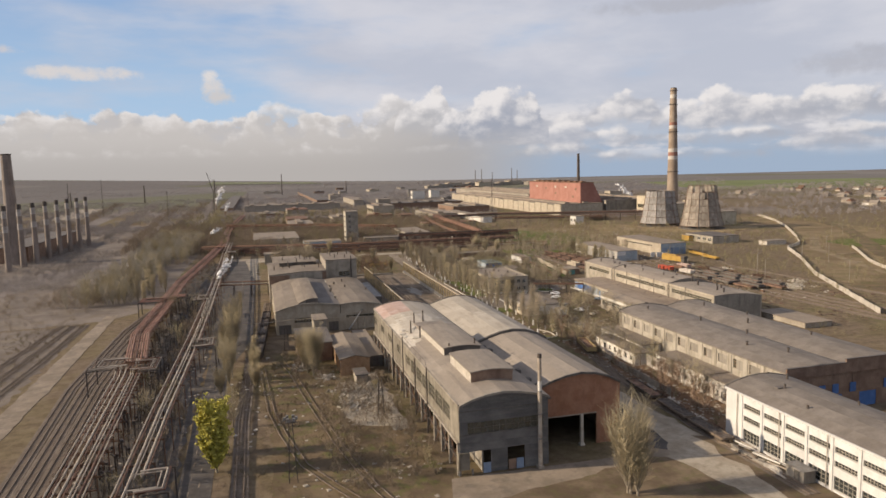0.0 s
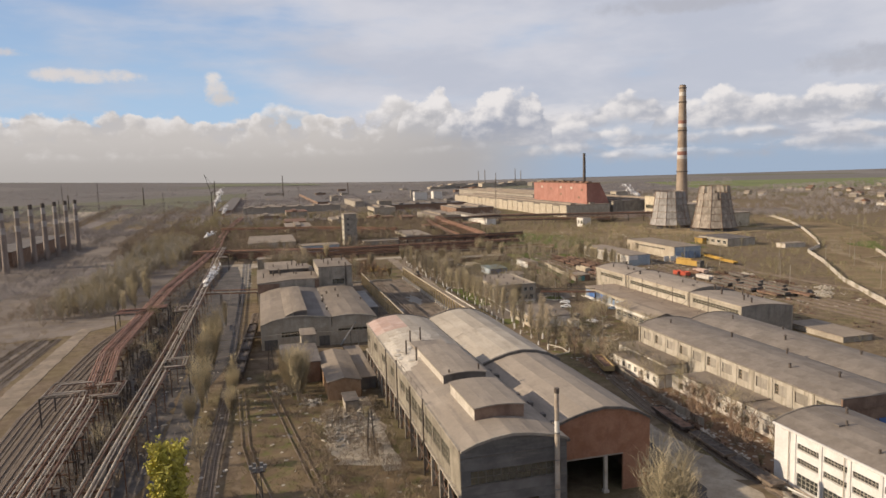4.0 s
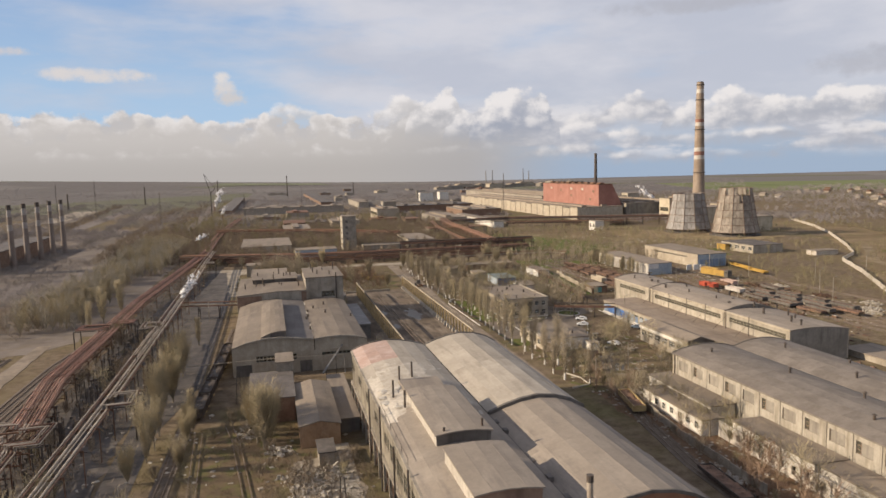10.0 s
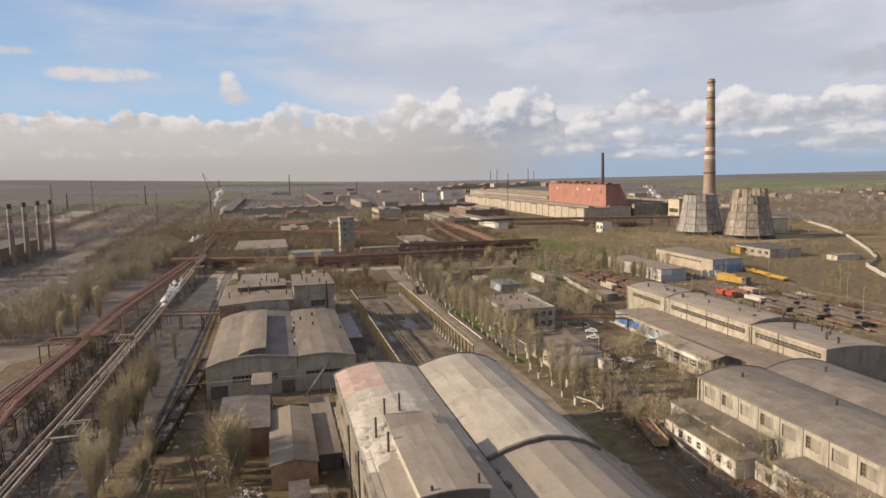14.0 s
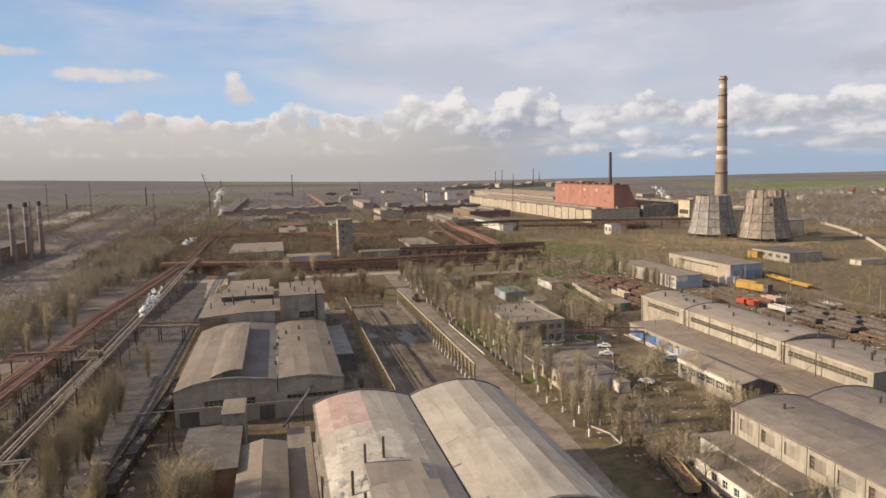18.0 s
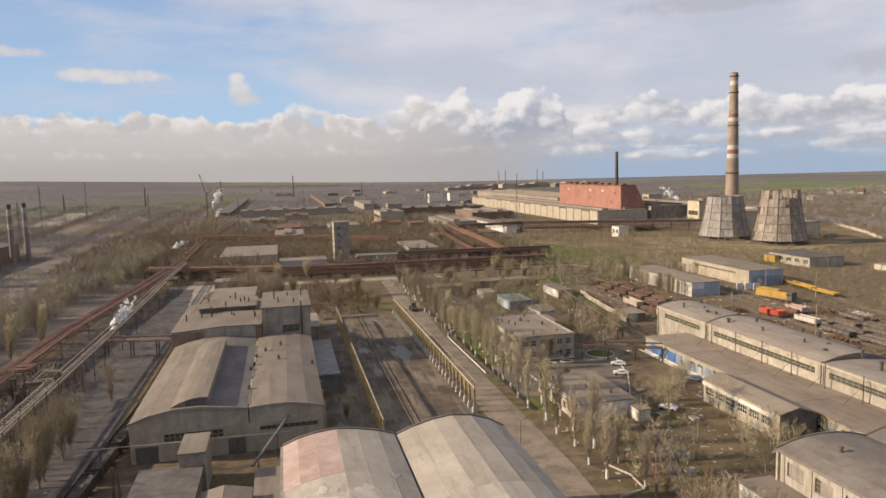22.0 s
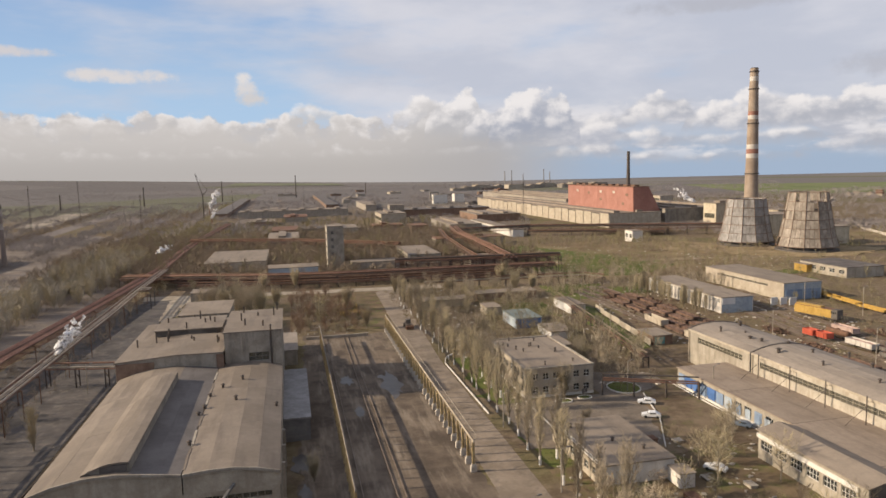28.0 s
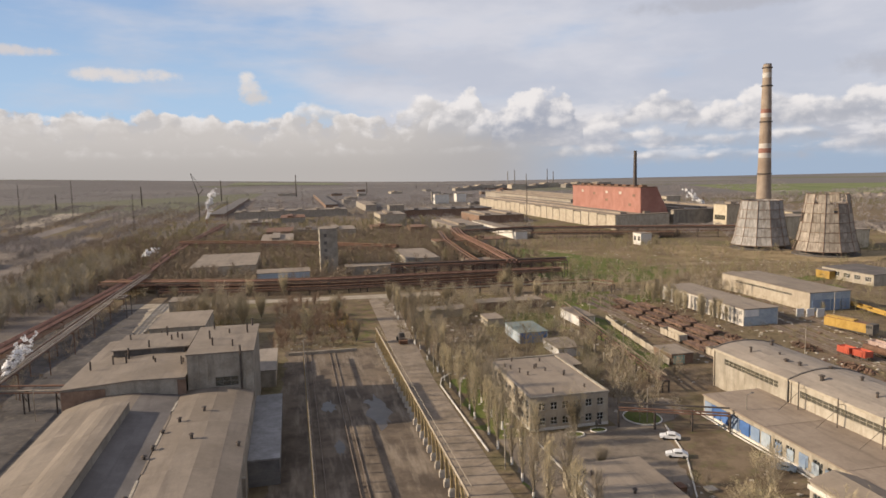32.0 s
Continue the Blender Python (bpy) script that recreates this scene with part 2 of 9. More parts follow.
def ground_material():
    m = bpy.data.materials.new("ground")
    m.use_nodes = True
    g = Graph(m.node_tree)
    bsdf = m.node_tree.nodes["Principled BSDF"]
    co = g.node("ShaderNodeTexCoord").outputs["Object"]
    far = g.noise(co, 0.004, 5.0, 0.6)
    mid = g.noise(co, 0.035, 6.0, 0.65)
    near = g.noise(co, 0.30, 6.0, 0.7)
    tuft = g.noise(co, 2.2, 5.0, 0.75)
    soil = g.mix(g.ramp(near, 0.36, 0.64), (0.12, 0.09, 0.063), (0.195, 0.152, 0.107))
    straw = g.mix(g.ramp(near, 0.35, 0.65), (0.125, 0.096, 0.058), (0.185, 0.148, 0.092))
    grass = g.mix(g.ramp(near, 0.35, 0.65), (0.10, 0.092, 0.042), (0.155, 0.14, 0.07))
    col = g.mix(g.ramp(mid, 0.40, 0.58), soil, straw)
    col = g.mix(g.math("MULTIPLY", g.ramp(g.math("ADD", far, g.math("MULTIPLY", mid, 0.5)), 0.74, 0.90), 0.8), col, grass)
    # large ploughed black-earth and winter-wheat fields beyond the works, haze greyed into the colour
    cells = g.node("ShaderNodeTexVoronoi")
    cells.inputs["Scale"].default_value = 0.0013
    g.put(co, cells.inputs["Vector"])
    pick = g.node("ShaderNodeSeparateColor")
    g.put(cells.outputs["Color"], pick.inputs[0])
    field = g.mix(g.ramp(pick.outputs[0], 0.80, 0.84), g.mix(pick.outputs[1], (0.135, 0.128, 0.130), (0.19, 0.18, 0.176)), (0.13, 0.135, 0.095))
    along = g.node("ShaderNodeSeparateXYZ")
    g.put(co, along.inputs[0])
    col = g.mix(g.math("MULTIPLY", g.ramp(g.math("ADD", along.outputs[1], g.math("MULTIPLY", mid, 400.0)), 1250.0, 1700.0), 0.85), col, field)
    col = g.mix(0.7, col, g.mix(tuft, (0.28, 0.28, 0.28), (0.74, 0.74, 0.74)), "OVERLAY")
    g.put(col, bsdf.inputs["Base Color"])
    bsdf.inputs["Roughness"].default_value = 0.95
    bsdf.inputs["Specular IOR Level"].default_value = 0.1
    bn = g.node("ShaderNodeBump")
    bn.inputs["Strength"].default_value, bn.inputs["Distance"].default_value = 0.5, 0.25
    g.put(tuft, bn.inputs["Height"])
    g.put(bn.outputs[0], bsdf.inputs["Normal"])
    MATS["ground"] = m


ground_material()
surf("asphalt", (0.05, 0.045, 0.043), (0.095, 0.085, 0.08), 0.12, 0.8, stain=(0.19, 0.165, 0.14), stain_amount=0.55, fine=3.0)
surf("concrete_road", (0.188, 0.152, 0.115), (0.268, 0.22, 0.171), 0.15, 0.9, stain=(0.11, 0.095, 0.08), stain_amount=0.6, fine=3.0)
surf("yard_dirt", (0.075, 0.058, 0.044), (0.15, 0.118, 0.088), 0.14, 0.92, stain=(0.27, 0.225, 0.175), stain_amount=0.75, streak=(0.45, 0.06, 0.2), fine=2.5, bump=0.4)
surf("pale_dirt", (0.26, 0.22, 0.17), (0.36, 0.32, 0.26), 0.2, 0.95, stain=(0.16, 0.13, 0.09), stain_amount=0.5, fine=3.0)
surf("green_grass", (0.085, 0.108, 0.03), (0.13, 0.142, 0.048), 0.12, 0.95, stain=(0.15, 0.128, 0.07), stain_amount=0.6, fine=3.0, bump=0.5, spec=0.1)
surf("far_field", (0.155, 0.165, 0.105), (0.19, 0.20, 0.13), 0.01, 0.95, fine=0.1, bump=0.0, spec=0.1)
surf("straw_grass", (0.115, 0.085, 0.056), (0.178, 0.134, 0.086), 0.1, 0.95, stain=(0.115, 0.125, 0.042), stain_amount=0.95, fine=2.0, bump=0.5, spec=0.1)
# scrub earth, its tone lifted to take in the haze on the left
surf("brush_ground", (0.14, 0.119, 0.104), (0.212, 0.183, 0.16), 0.06, 0.95, stain=(0.19, 0.15, 0.085), stain_amount=0.4, fine=1.2, bump=0.5, spec=0.1)
surf("roof_felt", (0.208, 0.172, 0.136), (0.255, 0.213, 0.17), 0.09, 0.85, stain=(0.10, 0.085, 0.075), stain_amount=0.55, streak=(0.35, 0.05, 0.2), fine=2.0, vary=0.05)
surf("roof_dust", (0.236, 0.202, 0.168), (0.288, 0.249, 0.208), 0.10, 0.85, stain=(0.165, 0.143, 0.126), stain_amount=0.7, streak=(0.5, 0.07, 0.3), fine=2.0, vary=0.04)
surf("roof_pink", (0.36, 0.25, 0.21), (0.44, 0.34, 0.30), 0.2, 0.85, stain=(0.26, 0.19, 0.16), fine=2.0, vary=0.05)
surf("roof_dark", (0.085, 0.075, 0.07), (0.14, 0.125, 0.115), 0.15, 0.8, stain=(0.20, 0.18, 0.16), stain_amount=0.4, fine=2.0, vary=0.08)
surf("lime_dust", (0.38, 0.345, 0.295), (0.49, 0.45, 0.39), 0.3, 0.9, stain=(0.28, 0.24, 0.19), stain_amount=0.6, fine=2.0)
surf("white_paint", (0.53, 0.505, 0.46), (0.64, 0.615, 0.565), 0.2, 0.75, stain=(0.42, 0.38, 0.32), stain_amount=0.45, streak=(0.6, 0.6, 0.07), fine=2.5, vary=0.03)
surf("cream_panel", (0.40, 0.345, 0.26), (0.50, 0.44, 0.335), 0.2, 0.85, stain=(0.27, 0.22, 0.15), stain_amount=0.7, streak=(0.9, 0.9, 0.10), fine=2.5, vary=0.10)
surf("grey_panel", (0.20, 0.18, 0.152), (0.28, 0.255, 0.218), 0.2, 0.85, stain=(0.12, 0.105, 0.09), stain_amount=0.6, streak=(0.8, 0.8, 0.09), fine=2.5, vary=0.10)
surf("dark_panel", (0.10, 0.09, 0.082), (0.16, 0.145, 0.13), 0.2, 0.85, stain=(0.06, 0.052, 0.045), stain_amount=0.6, streak=(0.8, 0.8, 0.09), fine=2.5, vary=0.08)
surf("plaster", (0.33, 0.285, 0.222), (0.42, 0.37, 0.295), 0.3, 0.9, stain=(0.27, 0.225, 0.175), stain_amount=0.65, streak=(0.8, 0.8, 0.12), fine=3.0, vary=0.05)
surf("concrete", (0.245, 0.215, 0.175), (0.335, 0.30, 0.25), 0.35, 0.9, stain=(0.16, 0.14, 0.115), stain_amount=0.6, streak=(0.8, 0.8, 0.12), fine=4.0, vary=0.08)
surf("brick_red", (0.25, 0.125, 0.075), (0.31, 0.165, 0.105), 0.4, 0.9, stain=(0.16, 0.075, 0.05), stain_amount=0.6, streak=(0.5, 0.5, 0.15), fine=6.0, vary=0.05)
surf("brick_brown", (0.17, 0.11, 0.08), (0.24, 0.165, 0.12), 0.4, 0.9, stain=(0.11, 0.075, 0.055), stain_amount=0.6, streak=(0.6, 0.6, 0.15), fine=6.0, vary=0.08)
surf("red_cladding", (0.285, 0.135, 0.105), (0.345, 0.172, 0.135), 0.1, 0.7, stain=(0.30, 0.15, 0.11), stain_amount=0.5, streak=(0.2, 0.2, 0.03), fine=1.0, vary=0.06)
surf("cement_sheet", (0.241, 0.230, 0.218), (0.343, 0.329, 0.313), 0.25, 0.9, stain=(0.14, 0.115, 0.095), stain_amount=0.75, streak=(0.5, 0.5, 0.06), fine=2.0, vary=0.16)
surf("timber_sheet", (0.215, 0.187, 0.155), (0.325, 0.288, 0.245), 0.25, 0.9, stain=(0.11, 0.08, 0.06), stain_amount=0.75, streak=(0.5, 0.5, 0.06), fine=2.0, vary=0.20)
surf("chimney_brick", (0.25, 0.195, 0.15), (0.33, 0.27, 0.215), 0.08, 0.9, stain=(0.20, 0.14, 0.10), stain_amount=0.5, streak=(0.3, 0.3, 0.03), fine=2.0)
# sooty brick of the far chimneys, lightened a touch for haze
surf("hazed_sooty_brick", (0.20, 0.165, 0.143), (0.265, 0.222, 0.195), 0.08, 0.9, stain=(0.11, 0.085, 0.07), stain_amount=0.6, streak=(0.3, 0.3, 0.03), fine=2.0)
surf("sooty_white", (0.29, 0.265, 0.245), (0.37, 0.345, 0.32), 0.2, 0.85, stain=(0.20, 0.17, 0.15), stain_amount=0.6, fine=2.0)
surf("court_asphalt", (0.14, 0.117, 0.094), (0.205, 0.172, 0.138), 0.15, 0.9, stain=(0.08, 0.068, 0.056), stain_amount=0.6, fine=3.0)
surf("low_felt", (0.215, 0.172, 0.134), (0.27, 0.22, 0.174), 0.10, 0.88, stain=(0.15, 0.118, 0.092), stain_amount=0.7, streak=(0.5, 0.07, 0.3), fine=2.0, vary=0.05)
surf("teal_roof", (0.15, 0.185, 0.175), (0.20, 0.235, 0.225), 0.3, 0.75, stain=(0.16, 0.14, 0.12), stain_amount=0.5, fine=2.0)
surf("teal_paint", (0.09, 0.25, 0.24), (0.13, 0.31, 0.30), 0.4, 0.7, stain=(0.15, 0.19, 0.18), stain_amount=0.5, fine=3.0)
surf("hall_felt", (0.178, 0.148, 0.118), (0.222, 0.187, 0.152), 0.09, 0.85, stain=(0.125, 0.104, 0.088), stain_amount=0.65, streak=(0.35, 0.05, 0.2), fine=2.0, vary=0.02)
# darker felt that also carries the ridge light's shadow in its tone
surf("ridge_shade_felt", (0.118, 0.106, 0.10), (0.16, 0.146, 0.138), 0.09, 0.85, stain=(0.09, 0.08, 0.075), stain_amount=0.5, streak=(0.35, 0.05, 0.2), fine=2.0)
surf("bend_earth", (0.105, 0.078, 0.054), (0.185, 0.142, 0.098), 0.13, 0.95, stain=(0.115, 0.112, 0.05), stain_amount=0.7, fine=2.5, bump=0.5, spec=0.1)
surf("faded_red", (0.22, 0.11, 0.085), (0.29, 0.155, 0.12), 0.2, 0.85, fine=2.0)
surf("faded_white", (0.42, 0.39, 0.35), (0.52, 0.485, 0.44), 0.2, 0.85, fine=2.0)
surf("steel_dark", (0.055, 0.05, 0.046), (0.10, 0.085, 0.075), 0.8, 0.65, metal=0.2, stain=(0.15, 0.085, 0.05), stain_amount=0.5, fine=5.0, vary=0.1)
surf("steel_grey", (0.16, 0.155, 0.15), (0.24, 0.235, 0.225), 0.6, 0.55, metal=0.3, stain=(0.17, 0.11, 0.075), stain_amount=0.5, fine=5.0, vary=0.1)
surf("rust", (0.125, 0.07, 0.046), (0.20, 0.115, 0.075), 0.5, 0.85, metal=0.1, stain=(0.09, 0.05, 0.035), stain_amount=0.6, fine=4.0, vary=0.15)
surf("pipe_lagging", (0.30, 0.258, 0.21), (0.40, 0.35, 0.29), 0.25, 0.75, metal=0.0, stain=(0.20, 0.15, 0.115), stain_amount=0.7, fine=3.0, vary=0.16)
surf("pipe_rusty", (0.27, 0.15, 0.11), (0.37, 0.225, 0.17), 0.2, 0.75, metal=0.1, stain=(0.16, 0.09, 0.065), stain_amount=0.6, fine=3.0, vary=0.16)
surf("pipe_brown", (0.12, 0.068, 0.05), (0.19, 0.11, 0.08), 0.2, 0.8, metal=0.1, stain=(0.07, 0.045, 0.035), stain_amount=0.6, fine=3.0, vary=0.15)
surf("yellow_paint", (0.34, 0.21, 0.045), (0.42, 0.275, 0.07), 0.4, 0.6, stain=(0.25, 0.14, 0.05), stain_amount=0.5, fine=3.0, vary=0.05)
surf("ochre_steel", (0.29, 0.215, 0.105), (0.39, 0.30, 0.155), 0.5, 0.7, stain=(0.17, 0.11, 0.06), fine=4.0, vary=0.1)
surf("signal_red", (0.41, 0.085, 0.05), (0.48, 0.11, 0.065), 0.4, 0.55, stain=(0.35, 0.06, 0.035), stain_amount=0.4, fine=3.0, vary=0.05)
surf("sky_blue_paint", (0.15, 0.21, 0.31), (0.21, 0.27, 0.36), 0.4, 0.7, stain=(0.24, 0.27, 0.30), stain_amount=0.5, fine=3.0, vary=0.10)
surf("bright_blue", (0.05, 0.115, 0.28), (0.075, 0.155, 0.36), 0.4, 0.6, stain=(0.04, 0.07, 0.15), stain_amount=0.4, fine=3.0, vary=0.06)
surf("pale_blue", (0.28, 0.33, 0.38), (0.36, 0.41, 0.455), 0.4, 0.75, stain=(0.22, 0.25, 0.27), stain_amount=0.5, fine=3.0, vary=0.06)
surf("wood_sleeper", (0.135, 0.106, 0.08), (0.19, 0.15, 0.115), 0.8, 0.9, fine=4.0)
surf("ballast", (0.125, 0.102, 0.083), (0.185, 0.153, 0.125), 0.3, 0.95, stain=(0.10, 0.08, 0.062), stain_amount=0.5, fine=4.0, bump=0.5)
surf("bark", (0.17, 0.145, 0.11), (0.25, 0.215, 0.165), 1.0, 0.95, fine=5.0, vary=0.12)
surf("limewash", (0.62, 0.60, 0.56), (0.72, 0.70, 0.66), 1.0, 0.9, fine=5.0)
surf("twig_olive", (0.225, 0.195, 0.115), (0.305, 0.265, 0.165), 0.6, 0.95, fine=3.0, bump=0.0, vary=0.16, spec=0.1)
surf("twig_brown", (0.195, 0.155, 0.115), (0.275, 0.222, 0.165), 0.6, 0.95, fine=3.0, bump=0.0, vary=0.16, spec=0.1)
surf("twig_grey", (0.275, 0.23, 0.168), (0.36, 0.305, 0.225), 0.6, 0.95, fine=3.0, bump=0.0, vary=0.16, spec=0.1)
surf("spring_leaf", (0.33, 0.30, 0.05), (0.43, 0.385, 0.09), 0.8, 0.8, fine=3.0, bump=0.0, vary=0.08, spec=0.2)
# bare woodland, greyed and paled: distance haze is put into the colour
surf("hazed_wood", (0.22, 0.196, 0.19), (0.303, 0.275, 0.268), 0.012, 0.95, stain=(0.16, 0.14, 0.085), stain_amount=0.6, fine=0.4, bump=0.0, spec=0.05)
surf("rubble", (0.36, 0.33, 0.29), (0.50, 0.47, 0.42), 0.8, 0.95, stain=(0.22, 0.19, 0.15), fine=4.0)
surf("scrap", (0.10, 0.064, 0.047), (0.18, 0.112, 0.08), 0.5, 0.85, stain=(0.06, 0.045, 0.04), fine=3.0, vary=0.25)
surf("water", (0.04, 0.034, 0.028), (0.07, 0.058, 0.047), 0.3, 0.38, fine=1.0, bump=0.02, spec=0.5)
surf("steam", (0.86, 0.86, 0.87), (0.93, 0.93, 0.94), 0.5, 0.95, fine=1.0, bump=0.0, spec=0.0)
_g = Graph(MATS["steam"].node_tree)
_g.put(_g.math("MULTIPLY", _g.ramp(_g.noise(_g.node("ShaderNodeTexCoord").outputs["Object"], 0.9, 5.0, 0.65), 0.38, 0.62), 0.8), MATS["steam"].node_tree.nodes["Principled BSDF"].inputs["Alpha"])
surf("tyre", (0.02, 0.02, 0.02), (0.035, 0.035, 0.035), 2.0, 0.8, fine=9.0)
surf("car_white", (0.62, 0.63, 0.64), (0.68, 0.69, 0.70), 1.0, 0.3, fine=2.0, bump=0.0, spec=0.5)
surf("car_blue", (0.12, 0.16, 0.22), (0.16, 0.20, 0.26), 1.0, 0.3, fine=2.0, bump=0.0, spec=0.5)
glassy("glass", (0.10, 0.11, 0.11))
glassy("old_glass", (0.20, 0.19, 0.15), 0.25)
glassy("milky_glass", (0.30, 0.30, 0.29), 0.35)
surf("meadow", (0.155, 0.115, 0.07), (0.232, 0.176, 0.11), 0.035, 0.95, stain=(0.12, 0.118, 0.05), stain_amount=0.75, fine=1.2, bump=0.5, spec=0.1)
surf("grimy_panel", (0.265, 0.24, 0.20), (0.355, 0.325, 0.275), 0.2, 0.85, stain=(0.14, 0.115, 0.08), stain_amount=0.8, streak=(0.9, 0.9, 0.10), fine=2.5, vary=0.14)
surf("slab", (0.30, 0.27, 0.225), (0.40, 0.365, 0.31), 0.4, 0.95, stain=(0.19, 0.155, 0.12), stain_amount=0.7, fine=3.0)
surf("dirty_white", (0.30, 0.27, 0.22), (0.39, 0.352, 0.29), 0.25, 0.85, stain=(0.22, 0.185, 0.14), stain_amount=0.8, streak=(0.8, 0.8, 0.12), fine=2.5, vary=0.10)
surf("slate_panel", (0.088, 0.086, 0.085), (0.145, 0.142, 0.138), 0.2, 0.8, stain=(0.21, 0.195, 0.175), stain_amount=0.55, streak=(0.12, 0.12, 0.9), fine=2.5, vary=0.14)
surf("slate_roof", (0.15, 0.129, 0.11), (0.205, 0.179, 0.155), 0.2, 0.75, stain=(0.12, 0.105, 0.09), stain_amount=0.5, fine=2.0, vary=0.05)
surf("twig_straw", (0.31, 0.262, 0.17), (0.40, 0.342, 0.228), 0.6, 0.95, fine=3.0, bump=0.0, vary=0.10, spec=0.1)
surf("hall_panel", (0.16, 0.14, 0.11), (0.235, 0.21, 0.168), 0.3, 0.85, stain=(0.085, 0.07, 0.052), stain_amount=0.95, streak=(0.7, 0.7, 0.16), fine=2.5, vary=0.18)
surf("rail_steel", (0.15, 0.118, 0.092), (0.21, 0.168, 0.135), 0.6, 0.6, stain=(0.15, 0.09, 0.06), fine=5.0)
surf("brick_ochre", (0.27, 0.17, 0.10), (0.35, 0.235, 0.145), 0.4, 0.9, stain=(0.17, 0.10, 0.065), stain_amount=0.6, streak=(0.6, 0.6, 0.15), fine=6.0, vary=0.05)
surf("annex_roof_felt", (0.19, 0.185, 0.185), (0.26, 0.255, 0.255), 0.3, 0.75, stain=(0.13, 0.12, 0.11), stain_amount=0.5, fine=2.0)
surf("roof_pale", (0.32, 0.285, 0.238), (0.385, 0.345, 0.292), 0.10, 0.85, stain=(0.20, 0.172, 0.14), stain_amount=0.6, streak=(0.5, 0.07, 0.3), fine=2.0, vary=0.09)
surf("tan_earth", (0.185, 0.145, 0.094), (0.265, 0.21, 0.142), 0.08, 0.95, stain=(0.13, 0.105, 0.06), stain_amount=0.7, fine=2.0, bump=0.5, spec=0.1)

surf("bright_white", (0.50, 0.49, 0.475), (0.59, 0.58, 0.565), 0.2, 0.75, stain=(0.44, 0.42, 0.39), stain_amount=0.4, streak=(0.6, 0.6, 0.07), fine=2.5, vary=0.03)
surf("dry_meadow", (0.225, 0.172, 0.10), (0.315, 0.245, 0.15), 0.08, 0.95, stain=(0.16, 0.13, 0.07), stain_amount=0.6, fine=1.5, bump=0.5, spec=0.1)
surf("twig_pale", (0.31, 0.28, 0.225), (0.41, 0.37, 0.30), 0.6, 0.95, fine=3.0, bump=0.0, vary=0.1, spec=0.1)
surf("wheat_field", (0.125, 0.15, 0.065), (0.17, 0.19, 0.09), 0.01, 0.95, fine=0.1, bump=0.0, spec=0.1)
surf("cinder", (0.165, 0.143, 0.132), (0.225, 0.198, 0.182), 0.08, 0.95, stain=(0.10, 0.085, 0.075), stain_amount=0.5, fine=2.0, bump=0.4, spec=0.1)
surf("red_earth", (0.135, 0.085, 0.057), (0.205, 0.135, 0.09), 0.2, 0.95, stain=(0.17, 0.14, 0.085), stain_amount=0.6, fine=2.5, bump=0.5, spec=0.1)
surf("twig_red", (0.205, 0.145, 0.105), (0.285, 0.205, 0.15), 0.6, 0.95, fine=3.0, bump=0.0, vary=0.14, spec=0.1)
# left-hand scrub twigs, with dusk and haze mixed into their tone
surf("twig_hazed", (0.21, 0.187, 0.175), (0.295, 0.267, 0.25), 0.03, 0.95, stain=(0.19, 0.165, 0.115), stain_amount=0.5, fine=1.0, bump=0.0, spec=0.05)

# ---- mesh helpers ----
ORIGIN = {}
FOOT = []  # ground that is built on, kept free of trees


def box(bm, x0, x1, y0, y1, z0, z1):
    v = [bm.verts.new(p) for p in ((x0, y0, z0), (x1, y0, z0), (x1, y1, z0), (x0, y1, z0), (x0, y0, z1), (x1, y0, z1), (x1, y1, z1), (x0, y1, z1))]
    for f in ((0, 3, 2, 1), (4, 5, 6, 7), (0, 1, 5, 4), (1, 2, 6, 5), (2, 3, 7, 6), (3, 0, 4, 7)):
        bm.faces.new([v[i] for i in f])


def boxes(*specs):
    bm = bmesh.new()
    for s in specs:
        box(bm, *s)
    return bm


def prism_y(bm, profile, y0, y1):
    """A closed x-z outline drawn out along y."""
    a = [bm.verts.new((x, y0, z)) for x, z in profile]
    b = [bm.verts.new((x, y1, z)) for x, z in profile]
    n = len(profile)
    for i in range(n):
        bm.faces.new((a[i], a[(i + 1) % n], b[(i + 1) % n], b[i]))
    bm.faces.new(a[::-1])
    bm.faces.new(b)


def prism_z(bm, outline, z0, z1):
    a = [bm.verts.new((x, y, z0)) for x, y in outline]
    b = [bm.verts.new((x, y, z1)) for x, y in outline]
    n = len(outline)
    for i in range(n):
        bm.faces.new((a[i], a[(i + 1) % n], b[(i + 1) % n], b[i]))
    bm.faces.new(a[::-1])
    bm.faces.new(b)


def rod(bm, p, q, r0, r1=None, seg=6, caps=True):
    p, q = Vector(p), Vector(q)
    r1 = r0 if r1 is None else r1
    d = (q - p).normalized()
    u = d.orthogonal().normalized()
    w = d.cross(u)
    rings = []
    for c, r in ((p, r0), (q, r1)):
        rings.append([bm.verts.new(c + (u * math.cos(2 * math.pi * i / seg) + w * math.sin(2 * math.pi * i / seg)) * r) for i in range(seg)])
    for i in range(seg):
        bm.faces.new((rings[0][i], rings[0][(i + 1) % seg], rings[1][(i + 1) % seg], rings[1][i]))
    if caps:
        bm.faces.new(rings[0][::-1])
        bm.faces.new(rings[1])


def rods(r, seg, *pairs):
    bm = bmesh.new()
    for p, q in pairs:
        rod(bm, p, q, r, seg=seg)
    return bm


